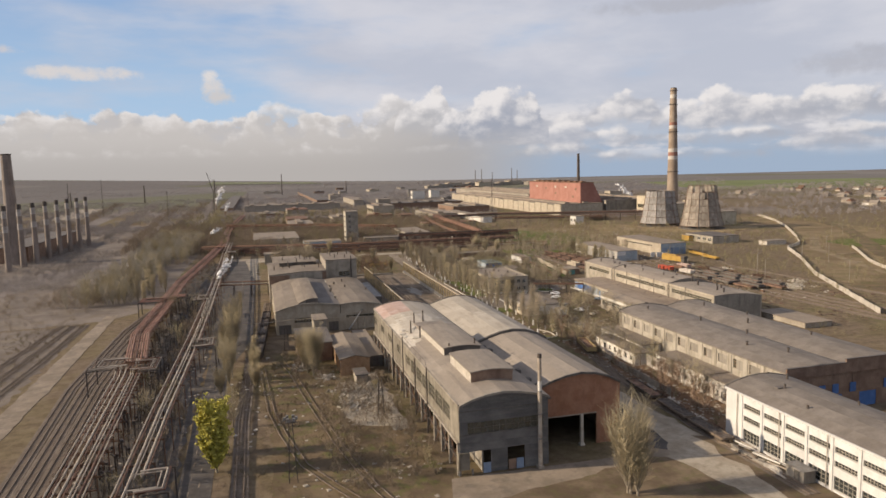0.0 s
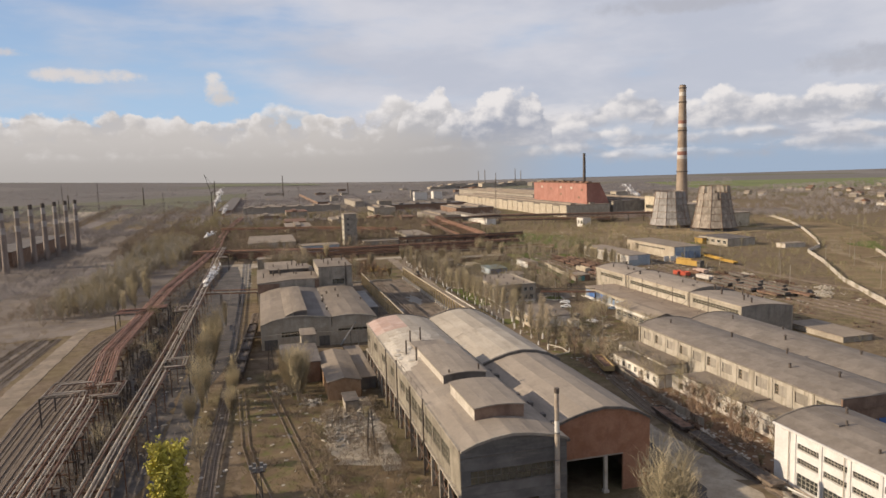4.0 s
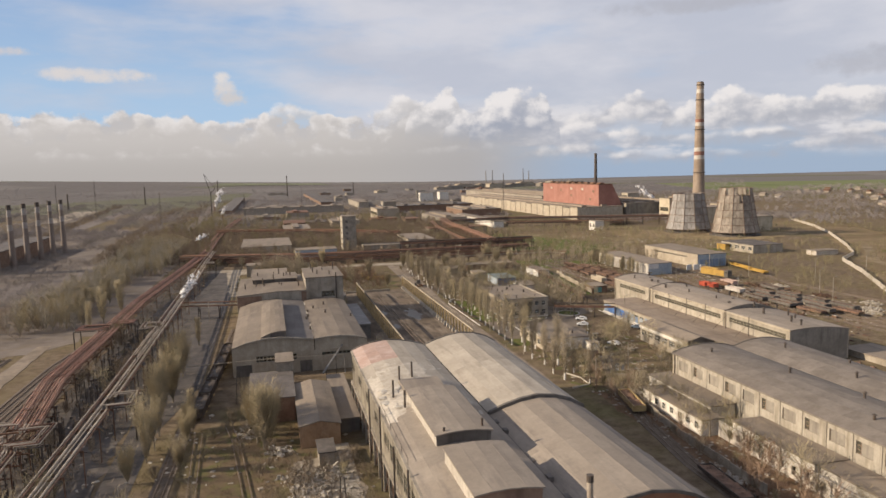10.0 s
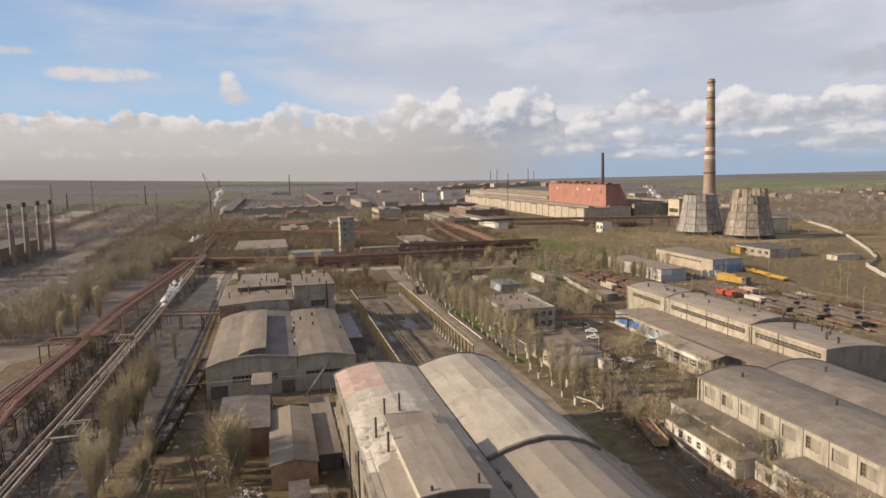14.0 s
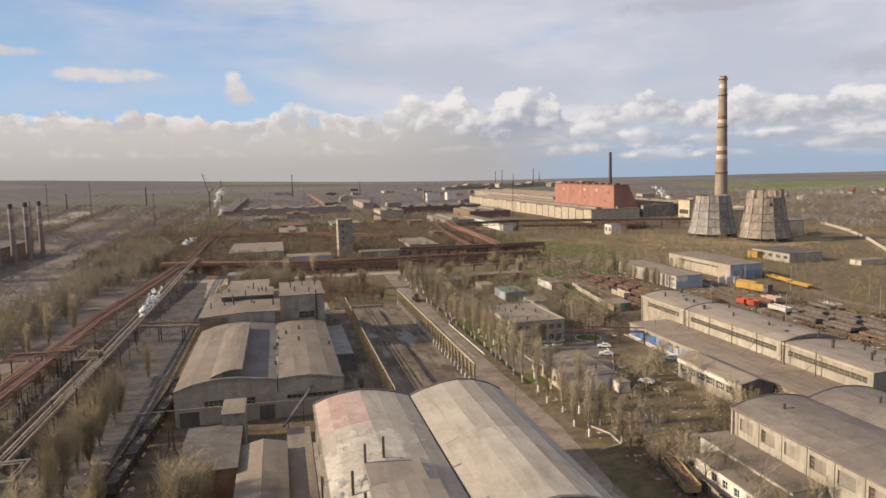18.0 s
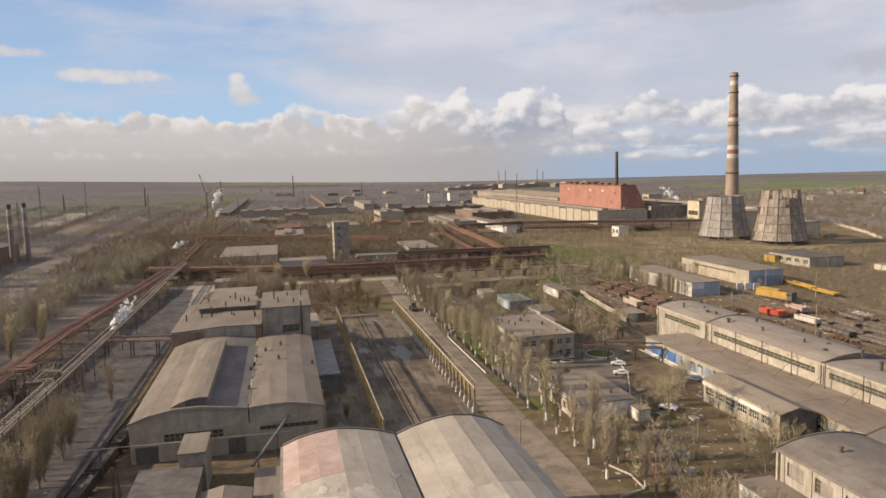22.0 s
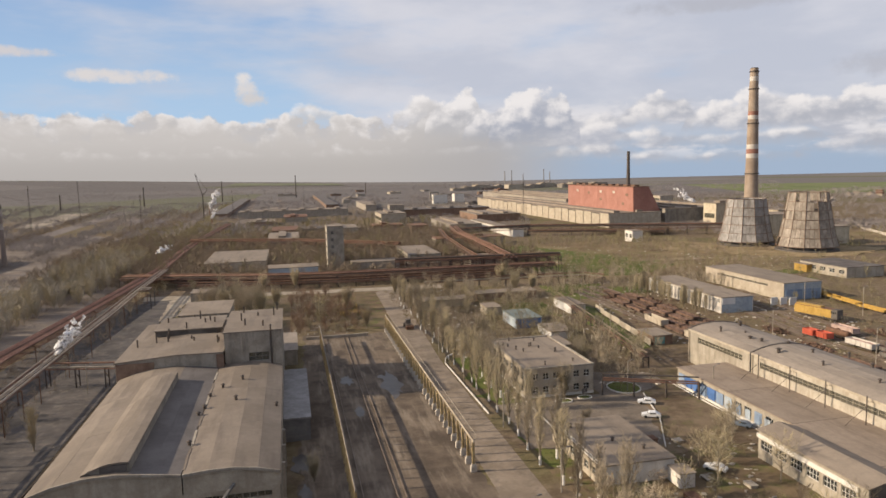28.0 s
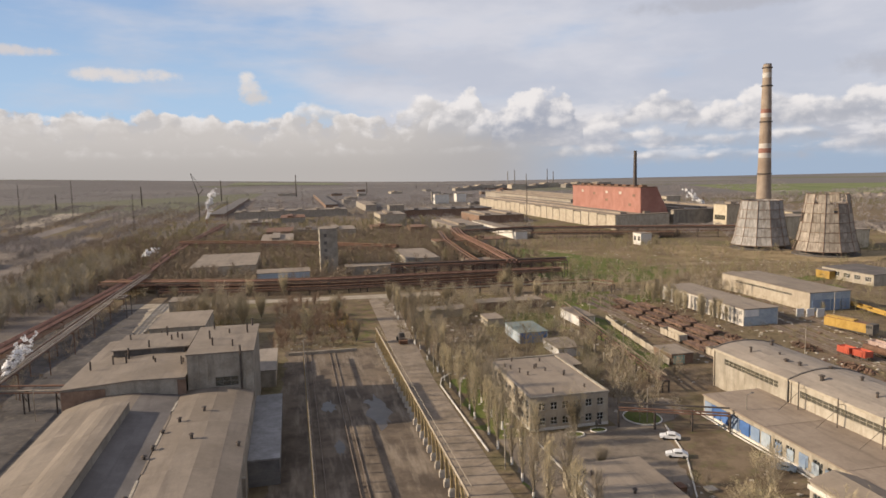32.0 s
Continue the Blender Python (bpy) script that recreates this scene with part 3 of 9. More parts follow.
def sweep(bm, points, r, seg=8, closed=False):
    """One unbroken tube along a bent line."""
    pts = [Vector(p) for p in points]
    n = len(pts)
    rings = []
    for i, p in enumerate(pts):
        a = pts[i - 1] if i or closed else p
        b = pts[(i + 1) % n] if i < n - 1 or closed else p
        d = ((p - a).normalized() + (b - p).normalized()).normalized()
        up = Vector((0, 0, 1)) if abs(d.z) < 0.75 else Vector((0.3, 1, 0))
        u = d.cross(up).normalized()
        w = u.cross(d)
        rings.append([bm.verts.new(p + (u * math.cos(2 * math.pi * k / seg) + w * math.sin(2 * math.pi * k / seg)) * r) for k in range(seg)])
    for i in range(n if closed else n - 1):
        j = (i + 1) % n
        for k in range(seg):
            bm.faces.new((rings[i][k], rings[i][(k + 1) % seg], rings[j][(k + 1) % seg], rings[j][k]))
    if not closed:
        bm.faces.new(rings[0][::-1])
        bm.faces.new(rings[-1])


def line_pipe(points, r, seg=8, closed=False):
    bm = bmesh.new()
    sweep(bm, points, r, seg, closed)
    return bm


def mesh_of(bm, mat, offset=(0, 0, 0)):
    bmesh.ops.translate(bm, verts=bm.verts, vec=-Vector(offset))
    bm.normal_update()
    me = bpy.data.meshes.new("mesh")
    bm.to_mesh(me)
    bm.free()
    me.materials.append(MATS[mat])
    return me


def thing(name, at, label, category, group="", kind=""):
    ob = new(name)
    ob.location = at
    ob.empty_display_size = 0.3
    ORIGIN[ob] = Vector(at)
    return tagged(ob, label, category, group, kind)


def part(name, bm, mat, parent, label=""):
    """One mesh under a thing or a part; the mesh is given in the world's coordinates."""
    ob = new(name, mesh_of(bm, mat, ORIGIN[parent]))
    ob.parent = parent
    ORIGIN[ob] = ORIGIN[parent]
    if label:
        ob["label"] = label
    return ob


def solo(name, bm, mat, label, category, group="", kind="", at=(0, 0, 0)):
    ob = new(name, mesh_of(bm, mat, at))
    ob.location = at
    ORIGIN[ob] = Vector(at)
    return tagged(ob, label, category, group, kind)


def share(name, mesh, parent, at):
    """A piece that shares its mesh with its likes."""
    ob = new(name, mesh)
    ob.parent = parent
    ob.location = Vector(at) - ORIGIN[parent]
    ORIGIN[ob] = Vector(at)
    return ob


def foot(x0, x1, y0, y1, pad=1.0):
    FOOT.append((x0 - pad, x1 + pad, y0 - pad, y1 + pad))


def is_free(x, y):
    return not any(a <= x <= b and c <= y <= d for a, b, c, d in FOOT)


def wall(bm, axis, lo, hi, a0, a1, z0, z1, holes=()):
    """A wall between lo and hi on its axis, from a0 to a1 along the other, with holes (a0, a1, z0, z1) through it."""
    cuts_a = sorted({a0, a1, *[v for h in holes for v in h[:2]]})
    cuts_z = sorted({z0, z1, *[v for h in holes for v in h[2:]]})
    for p, q in zip(cuts_a, cuts_a[1:]):
        for r, s in zip(cuts_z, cuts_z[1:]):
            m, n = (p + q) / 2, (r + s) / 2
            if any(h[0] < m < h[1] and h[2] < n < h[3] for h in holes):
                continue
            if axis == "x":
                box(bm, lo, hi, p, q, r, s)
            else:
                box(bm, p, q, lo, hi, r, s)
    bmesh.ops.remove_doubles(bm, verts=bm.verts, dist=0.0005)


def window(parent, axis, at, a0, a1, z0, z1, nx=4, nz=2, bar=0.07, mat="white_paint", glass="glass", name="window"):
    """A framed window with its bars; the panes sit in the frame."""
    bm = bmesh.new()
    pane = bmesh.new()
    d0, d1 = at - 0.05, at + 0.05

    def put(b, p, q, r, s, e0=d0, e1=d1):
        if axis == "x":
            box(b, e0, e1, p, q, r, s)
        else:
            box(b, p, q, e0, e1, r, s)

    put(bm, a0, a1, z0, z0 + bar)
    put(bm, a0, a1, z1 - bar, z1)
    for i in range(nx + 1):
        c = a0 + (a1 - a0) * i / nx
        put(bm, max(a0, c - bar / 2), min(a1, c + bar / 2), z0 + bar, z1 - bar)
    for j in range(1, nz):
        c = z0 + (z1 - z0) * j / nz
        put(bm, a0, a1, c - bar / 2, c + bar / 2, d0 + 0.01, d1 - 0.01)
    put(pane, a0 + bar / 2, a1 - bar / 2, z0 + bar / 2, z1 - bar / 2, at - 0.012, at + 0.012)
    w = part(name, bm, mat, parent)
    part("pane", pane, glass, w)
    return w


def vault(x0, z0, x1, z1, rise, n=8):
    pts = []
    for i in range(n + 1):
        f = i / n
        pts.append((x0 + (x1 - x0) * f, z0 + (z1 - z0) * f + rise * 4 * f * (1 - f)))
    return pts


def vault_roof(parent, pts, y0, y1, thick, mat, name="roof_sheet", cuts=1, label=""):
    """A curved roof laid in long strips, one piece to a strip, each a little proud or sunk."""
    rnd = random.Random(int(y0 * 7 + pts[0][0] * 13))
    for (xa, za), (xb, zb) in zip(pts, pts[1:]):
        for k in range(cuts):
            ya, yb = y0 + (y1 - y0) * k / cuts, y0 + (y1 - y0) * (k + 1) / cuts
            lift = rnd.uniform(0, 0.035)
            bm = bmesh.new()
            prism_y(bm, [(xa, za - thick), (xb, zb - thick), (xb, zb + lift), (xa, za + lift)], ya, yb - 0.015)
            part(name, bm, mat, parent, label)


def gable_wall(pts, y0, y1, z0):
    bm = bmesh.new()
    prism_y(bm, [(pts[0][0], z0), (pts[-1][0], z0), *[(x, z - 0.3) for x, z in reversed(pts)]], y0, y1)
    return bm


def arch_rib(pts, y0, y1, up=0.28, mat=None):
    bm = bmesh.new()
    for (xa, za), (xb, zb) in zip(pts, pts[1:]):
        prism_y(bm, [(xa, za - 0.35), (xb, zb - 0.35), (xb, zb + up), (xa, za + up)], y0, y1)
    return bm


def roof_vent(at, h=1.1, r=0.28, mat="steel_dark", hood=True, label="small dark sheet-metal roof vent with a hood"):
    v = thing("roof_vent", at, label, "roof vent", "roof vents")
    x, y, z = at
    bm = bmesh.new()
    rod(bm, (x, y, z - 0.1), (x, y, z + h), r, seg=8)
    part("pipe", bm, mat, v)
    if hood:
        bm = bmesh.new()
        rod(bm, (x, y, z + h + 0.12), (x, y, z + h + 0.40), r * 1.9, r * 0.4, seg=8)
        hd = part("hood", bm, mat, v)
        bm = bmesh.new()
        for s in (-1, 1):
            box(bm, x + s * r * 0.8 - 0.03, x + s * r * 0.8 + 0.03, y - 0.03, y + 0.03, z + h - 0.05, z + h + 0.16)
        part("bracket", bm, mat, hd)
    return v


# ---- ground, roads and yards ----
def land_drop(x, y):
    """How far the plain falls away on one side, and rises in low hills on the other, far from the works."""
    a = math.atan2(x, y)
    fall = float(np.interp(a, (-1.6, -0.6, -0.33, -0.066, 0.1, 0.235, 0.8, 1.4, 2.0), (0, -80, -60, -11, 13, 26, 31, 20, 0)))
    f = min(1.0, max(0.0, (math.hypot(x, y) - 2300) / 2500))
    return fall * f * f * (3 - 2 * f)


bm = bmesh.new()
rings = [[bm.verts.new((0, 0, 0))]]
for d in (1200, 2300, 2700, 3100, 3500, 3900, 4300, 4800, 5600, 8000):
    ring = []
    for i in range(144):
        x, y = d * math.sin(2 * math.pi * i / 144), d * math.cos(2 * math.pi * i / 144)
        ring.append(bm.verts.new((x, y, -land_drop(x, y))))
    rings.append(ring)
for i in range(144):
    k = (i + 1) % 144
    bm.faces.new((rings[0][0], rings[1][k], rings[1][i]))
    for p, q in zip(rings[1:], rings[2:]):
        bm.faces.new((p[i], p[k], q[k], q[i]))
bmesh.ops.recalc_face_normals(bm, faces=bm.faces)
solo("ground", bm, "ground", "dry spring grass and bare brown earth", "ground", kind="structure")


def ragged(outline, amount, step=2.2):
    """The same outline with a wandering, uneven edge."""
    out = []
    for p, q in zip(outline, outline[1:] + outline[:1]):
        p, q = Vector((*p, 0)), Vector((*q, 0))
        n = max(1, int((q - p).length / step))
        for k in range(n):
            c = p.lerp(q, k / n)
            d = Vector((noise.noise(c * 0.21), noise.noise(c * 0.21 + Vector((9, 4, 1))), 0)) * 1.6 + Vector((noise.noise(c * 0.9), noise.noise(c * 0.9 + Vector((3, 8, 5))), 0)) * 0.7
            out.append((c.x + d.x * amount, c.y + d.y * amount))
    return out


def sheet(name, outline, mat, label, category, z=0.05, kind="structure", depth=0.4):
    bm = bmesh.new()
    if name in ("yard", "grass_patch", "path", "pavement"):
        outline = ragged(outline, 2.4 if name == "grass_patch" else 0.3 if name == "path" else 1.3)
    prism_z(bm, outline, z - depth, z)
    return solo(name, bm, mat, label, category, kind=kind)


def strip(points, half):
    """An outline of even width along a bent line."""
    left, right = [], []
    for i, (x, y) in enumerate(points):
        a, b = points[max(0, i - 1)], points[min(len(points) - 1, i + 1)]
        d = Vector((b[0] - a[0], b[1] - a[1])).normalized()
        left.append((x - d.y * half, y + d.x * half))
        right.append((x + d.y * half, y - d.x * half))
    return left + right[::-1]


sheet("road", [(-28.4, -80), (-21.5, -80), (-21.0, 215), (-14.0, 250), (-13.0, 395), (-16, 440), (-19, 486), (-31.5, 490), (-29.8, 430), (-27.6, 300), (-27.0, 230)], "asphalt", "worn dark asphalt works road with pale patches", "road")
sheet("pavement", [(-13.6, 396), (-10.8, 396), (-12.0, 440), (-11.0, 470), (12, 481), (12, 490), (-33, 497), (-32, 489), (-19.5, 485), (-16.4, 440)], "pale_dirt", "pale trodden earth beside the works road", "dirt path", z=0.07)
sheet("road", [(20.5, 112), (52, 108), (60, 104), (82, 60), (88, 60), (80, 126), (79, 150), (77.5, 200), (79.8, 230), (80.2, 345), (86, 452), (92, 470), (110, 476), (110, 482), (82, 482), (76, 470), (72.5, 345), (71.0, 230), (66.5, 200), (65.5, 150), (64.5, 121), (23, 122)], "concrete_road", "cracked pale concrete road past the works halls", "road", z=0.06)
sheet("road", [(-32, 484.5), (110, 473), (110, 482), (-32, 494)], "pale_dirt", "pale concrete road crossing behind the halls", "road", z=0.09)
sheet("yard", [(36, 236), (71, 226), (71.5, 386), (40, 388)], "yard_dirt", "dark bare earth of the crane yard with pale streaks", "yard", z=0.045)
sheet("yard", [(60, 392), (78, 392), (84, 470), (60, 470), (40, 440)], "straw_grass", "dry yellow grass beside the crossing road", "grass", z=0.04)
sheet("yard", [(62.8, 124), (70, 121), (75.4, 124), (76.2, 134), (75.5, 150), (75.0, 207), (66, 208), (64.5, 190)], "asphalt", "dark cinder ground beside the brick hall", "yard", z=0.068)
sheet("yard", [(-11, 60), (24, 60), (24, 128), (21, 190), (0, 214), (-9, 214)], "straw_grass", "dry grass and weeds between the tracks", "grass", z=0.03)
sheet("yard", [(84, 272), (128, 262), (134, 268), (134, 312), (113, 322), (113, 300), (84, 300)], "court_asphalt", "grey asphalt forecourt of the office", "yard", z=0.05)
sheet("yard", [(123.6, 299), (134.4, 306), (134.4, 262), (110, 262), (110.4, 265)], "bend_earth", "rough brown earth between forecourt and machine shop", "ground", z=0.085)
sheet("yard", [(84, 214), (125, 214), (125, 262), (84, 262)], "straw_grass", "rough earth with dead weeds and wheel ruts", "ground", z=0.035)
sheet("yard", [(84.5, 126), (106, 126), (106, 182), (92, 206), (86, 212)], "red_earth", "reddish-brown scrub earth behind the white works", "ground", z=0.035)
sheet("yard", [(22, 60), (22, 108), (27, 112.6), (40.7, 114), (51, 115.7), (58, 117.2), (64, 118.8), (67.5, 117), (69.3, 109), (70.3, 98), (69, 80), (64, 60)], "bend_earth", "brown earth and dead grass inside the bend of the road", "ground", z=0.10)
sheet("yard", [(79.2, 126), (79.0, 119.7), (78.3, 107.4), (76.3, 96.5), (72, 60), (86, 60), (86, 126)], "bend_earth", "brown earth strip beside the white works", "ground", z=0.095)
sheet("path", [(-75.5, 150), (-69.5, 150), (-68.8, 205), (-69.8, 318), (-74.5, 318), (-75, 260)], "concrete_road", "broad pale concrete track beside the sidings", "path", z=0.10)
sheet("yard", [(-150, 296), (-75, 306), (-62, 320), (-63, 332), (-150, 332)], "brush_ground", "trampled brown ground beside the sidings", "ground", z=0.06)
sheet("path", [(-230, 345), (-137, 390), (-122, 440), (-107, 497), (-92, 560), (-98, 564), (-113, 508), (-135, 482), (-160, 466), (-230, 430)], "cinder", "broad grey cinder track through the scrub", "path", z=0.08)
sheet("yard", [(-150, 320), (-58, 330), (-52, 620), (-150, 900), (-420, 900), (-380, 380)], "brush_ground", "brown scrubland beyond the pipe racks", "ground", z=0.035)
foot(-112, -93, 400, 560, pad=0)
sheet("grass_patch", [(84, 262), (92, 262), (92, 345), (84, 345)], "green_grass", "fresh green grass under the poplars", "grass", z=0.03)
sheet("grass_patch", [(139.5, 338), (147.8, 337), (150, 352), (155, 388), (158, 402), (150, 416), (147.5, 395), (144.5, 370)], "green_grass", "fresh green grass strip beside the concrete fence", "grass", z=0.075)
foot(140, 157, 337, 402, pad=0)
sheet("grass_patch", [(152, 428), (170, 426), (172, 456), (156, 462)], "green_grass", "fresh green grass at the head of the sidings", "grass", z=0.055)
sheet("grass_patch", [(120, 398), (140, 392), (142, 420), (124, 424)], "green_grass", "fresh green grass behind the kiosk", "grass", z=0.052)
sheet("grass_patch", [(150, 420), (200, 428), (205, 452), (166, 462)], "green_grass", "fresh green grass beyond the sidings", "grass", z=0.05)
sheet("grass_patch", [(190, 470), (330, 470), (345, 545), (300, 640), (180, 640)], "meadow", "wide meadow of dry grass before the cooling towers", "grass", z=0.03)
sheet("grass_patch", [(172, 480), (222, 478), (262, 505), (240, 560), (205, 640), (178, 620)], "green_grass", "green meadow beside the brown pipe trestle", "grass", z=0.06)
sheet("grass_patch", [(240, 150), (420, 150), (520, 620), (470, 640), (440, 520), (352, 398), (262, 288)], "meadow", "open dry grassland beyond the boundary wall", "grass", z=0.03)
sheet("field", [(900, 1250), (1900, 850), (2050, 1300), (1150, 1950)], "wheat_field", "broad green winter-wheat field on the horizon", "field", z=0.5)
bm = bmesh.new()
grid = [[bm.verts.new((x, y, 2.0 - land_drop(x, y))) for x in np.linspace(-260, 330, 13)] for y in np.linspace(3700, 4500, 14)]
for p, q in zip(grid, grid[1:]):
    for i in range(12):
        bm.faces.new((p[i], p[i + 1], q[i + 1], q[i]))
solo("field", bm, "far_field", "pale green field on the horizon", "field", kind="structure")
rnd = random.Random(9)
for k in range(34):
    x, y = rnd.choice(((rnd.uniform(180, 335), rnd.uniform(468, 630)), (rnd.uniform(186, 300), rnd.uniform(430, 468)), (rnd.uniform(218, 262), rnd.uniform(336, 470)), (rnd.uniform(238, 300), rnd.uniform(200, 270)), (rnd.uniform(300, 470), rnd.uniform(250, 440))))
    a, b = rnd.uniform(5, 16), rnd.uniform(4, 11)
    o = [(x + a * math.cos(0.524 * i) * rnd.uniform(0.6, 1.1), y + b * math.sin(0.524 * i) * rnd.uniform(0.6, 1.1)) for i in range(12)]
    m, lab = (("tan_earth", "bare tan earth in the grassland"), ("green_grass", "patch of fresh green grass"), ("tan_earth", "bare tan earth in the grassland"), ("straw_grass", "patch of dead brown grass"))[k % 4]
    sheet("grass_patch", o, m, lab, "grass", z=0.065 + 0.004 * k)
sheet("grass_patch", [(285, 560), (318, 528), (346, 500), (372, 496), (420, 520), (400, 548), (345, 560), (332, 604), (300, 625)], "dry_meadow", "pale yellow dry grass before the cooling towers", "grass", z=0.27)
sheet("grass_patch", [(372, 372), (410, 368), (430, 400), (400, 412), (380, 402)], "green_grass", "fresh green grass on the open grassland", "grass", z=0.28)
sheet("path", [(270, 210), (276, 208), (360, 330), (470, 470), (560, 640), (552, 644), (462, 476), (350, 336)], "straw_grass", "brown track bed across the grassland", "path", z=0.29)
sheet("path", [(296, 280), (300, 280), (345, 372), (400, 432), (396, 436), (340, 376)], "tan_earth", "worn earth track outside the boundary wall", "path", z=0.05)
sheet("path", [(180, 500), (190, 496), (270, 520), (345, 505), (346, 512), (270, 530)], "tan_earth", "worn earth track across the meadow", "path", z=0.055)
for r in ((-28, -21, -80, 250), (-28, -12, 250, 490), (20, 88, 60, 122), (64, 80, 100, 470), (36, 72, 226, 390), (-77, -66, 190, 318), (-68, -50, 90, 480), (84, 134, 272, 300)):
    foot(*r, pad=0)


# worn lane marks
for k in range(40):
    x, y = -25.4 + 1.7 * (k % 2), 96 + 3.4 * k
    bm = bmesh.new()
    prism_z(bm, ragged([(x, y), (x + 0.22, y), (x + 0.22, y + 2.1), (x, y + 2.1)], 0.07, 0.5), 0.03, 0.062)
    solo("lane_mark", bm, "concrete_road", "faded pale lane mark on the asphalt", "road mark", "lane marks", kind="structure")


# ---- railways ----
def rail_track(points, label="rusty rails on dark wooden sleepers in dirty ballast", ballast=True):
    t = thing("railway_track", (points[0][0], points[0][1], 0.0), label, "railway track", "railway tracks", "structure")
    if ballast:
        bm = bmesh.new()
        prism_z(bm, strip(points, 1.7), -0.2, 0.13)
        part("ballast_bed", bm, "ballast", t)
    sl = bmesh.new()
    carry = 0.0
    for p, q in zip(points, points[1:]):
        p, q = Vector(p), Vector(q)
        d = (q - p)
        n = d.normalized()
        w = Vector((-n.y, n.x))
        k = carry
        while k < d.length:
            c = p + n * k
            pts = [c + w * s * 1.3 + n * e * 0.12 for s, e in ((-1, -1), (1, -1), (1, 1), (-1, 1))]
            v = [sl.verts.new((a.x, a.y, z)) for z in (0.05, 0.2) for a in pts]
            for f in ((4, 5, 6, 7), (0, 1, 5, 4), (1, 2, 6, 5), (2, 3, 7, 6), (3, 0, 4, 7)):
                sl.faces.new([v[i] for i in f])
            k += 0.9
        carry = k - d.length
    if ballast:
        tagged(part("sleepers", sl, "wood_sleeper", t), kind="stuff")
    for s in (-0.76, 0.76):
        bm = bmesh.new()
        line = strip(points, abs(s))
        n = len(points)
        edge = line[:n] if s < 0 else line[n:][::-1]
        prism_z(bm, strip(edge, 0.075), 0.18, 0.34)
        part("rail", bm, "rail_steel", t)


rail_track([(-15.8, 90), (-16.2, 166), (-14.6, 215), (-8.8, 292), (-7.5, 322)])
rail_track([(-4.6, 214), (-2.9, 205), (0.5, 175), (4.3, 145), (8.2, 124), (14.0, 103)], ballast=False)
rail_track([(-11.2, 212), (-9.4, 172), (-7.2, 155.6), (-3.6, 137), (1.2, 126), (9, 110)], ballast=False)
rail_track([(46.8, 250), (46.8, 388)], ballast=False)
rail_track([(54.3, 250), (54.3, 388)], ballast=False)
for i, x in enumerate((-64.0, -60.0, -56.2, -52.6)):
    rail_track([(x + 8 - i, 90), (x + 1, 210), (x + 3 - 0.8 * i, 285), (x + 9 - 2.4 * i, 335)])
for x, y0, y1 in ((164.5, 326, 440), (169.5, 326, 445), (175.0, 226, 450), (180.5, 226, 450)):
    rail_track([(x, y0), (x + 2, y1)])
for x0, x1 in ((203, 205), (208.5, 210.5), (214, 217), (219.5, 226), (246, 262)):
    rail_track([(x0 + 6, 180), (x0, 330), (x1 + 12, 420)])
for k in range(3):
    rail_track([(-84 - 5.5 * k, 150), (-80 - 5.5 * k, 240), (-79 - 4.5 * k, 302)], "overgrown rusty track in bare brown earth")
sheet("yard", [(-128, 120), (-79, 120), (-77, 200), (-78, 300), (-128, 300)], "brush_ground", "bare brown earth beside the concrete track", "ground", z=0.03)
sheet("yard", [(-50, 90), (-28.6, 90), (-27.5, 250), (-27.2, 480), (-52, 480), (-49, 300)], "asphalt", "black-brown earth under the pipe racks", "ground", z=0.04)
sheet("yard", [(8, 156), (21, 152), (22, 176), (20, 192), (9, 190)], "pale_dirt", "pale dusty ground strewn with rubble", "ground", z=0.055)
sheet("yard", [(60, 108), (80, 70), (84, 70), (80.5, 126), (78.5, 150), (77, 205), (72, 205), (72.5, 150), (71, 122)], "pale_dirt", "worn pale concrete strip on the cinder ground", "path", z=0.075)
rail_track([(82.0, 96), (82.4, 130), (83.2, 147), (84.0, 165), (87.5, 188), (92.9, 212), (101.3, 233), (105, 242)])



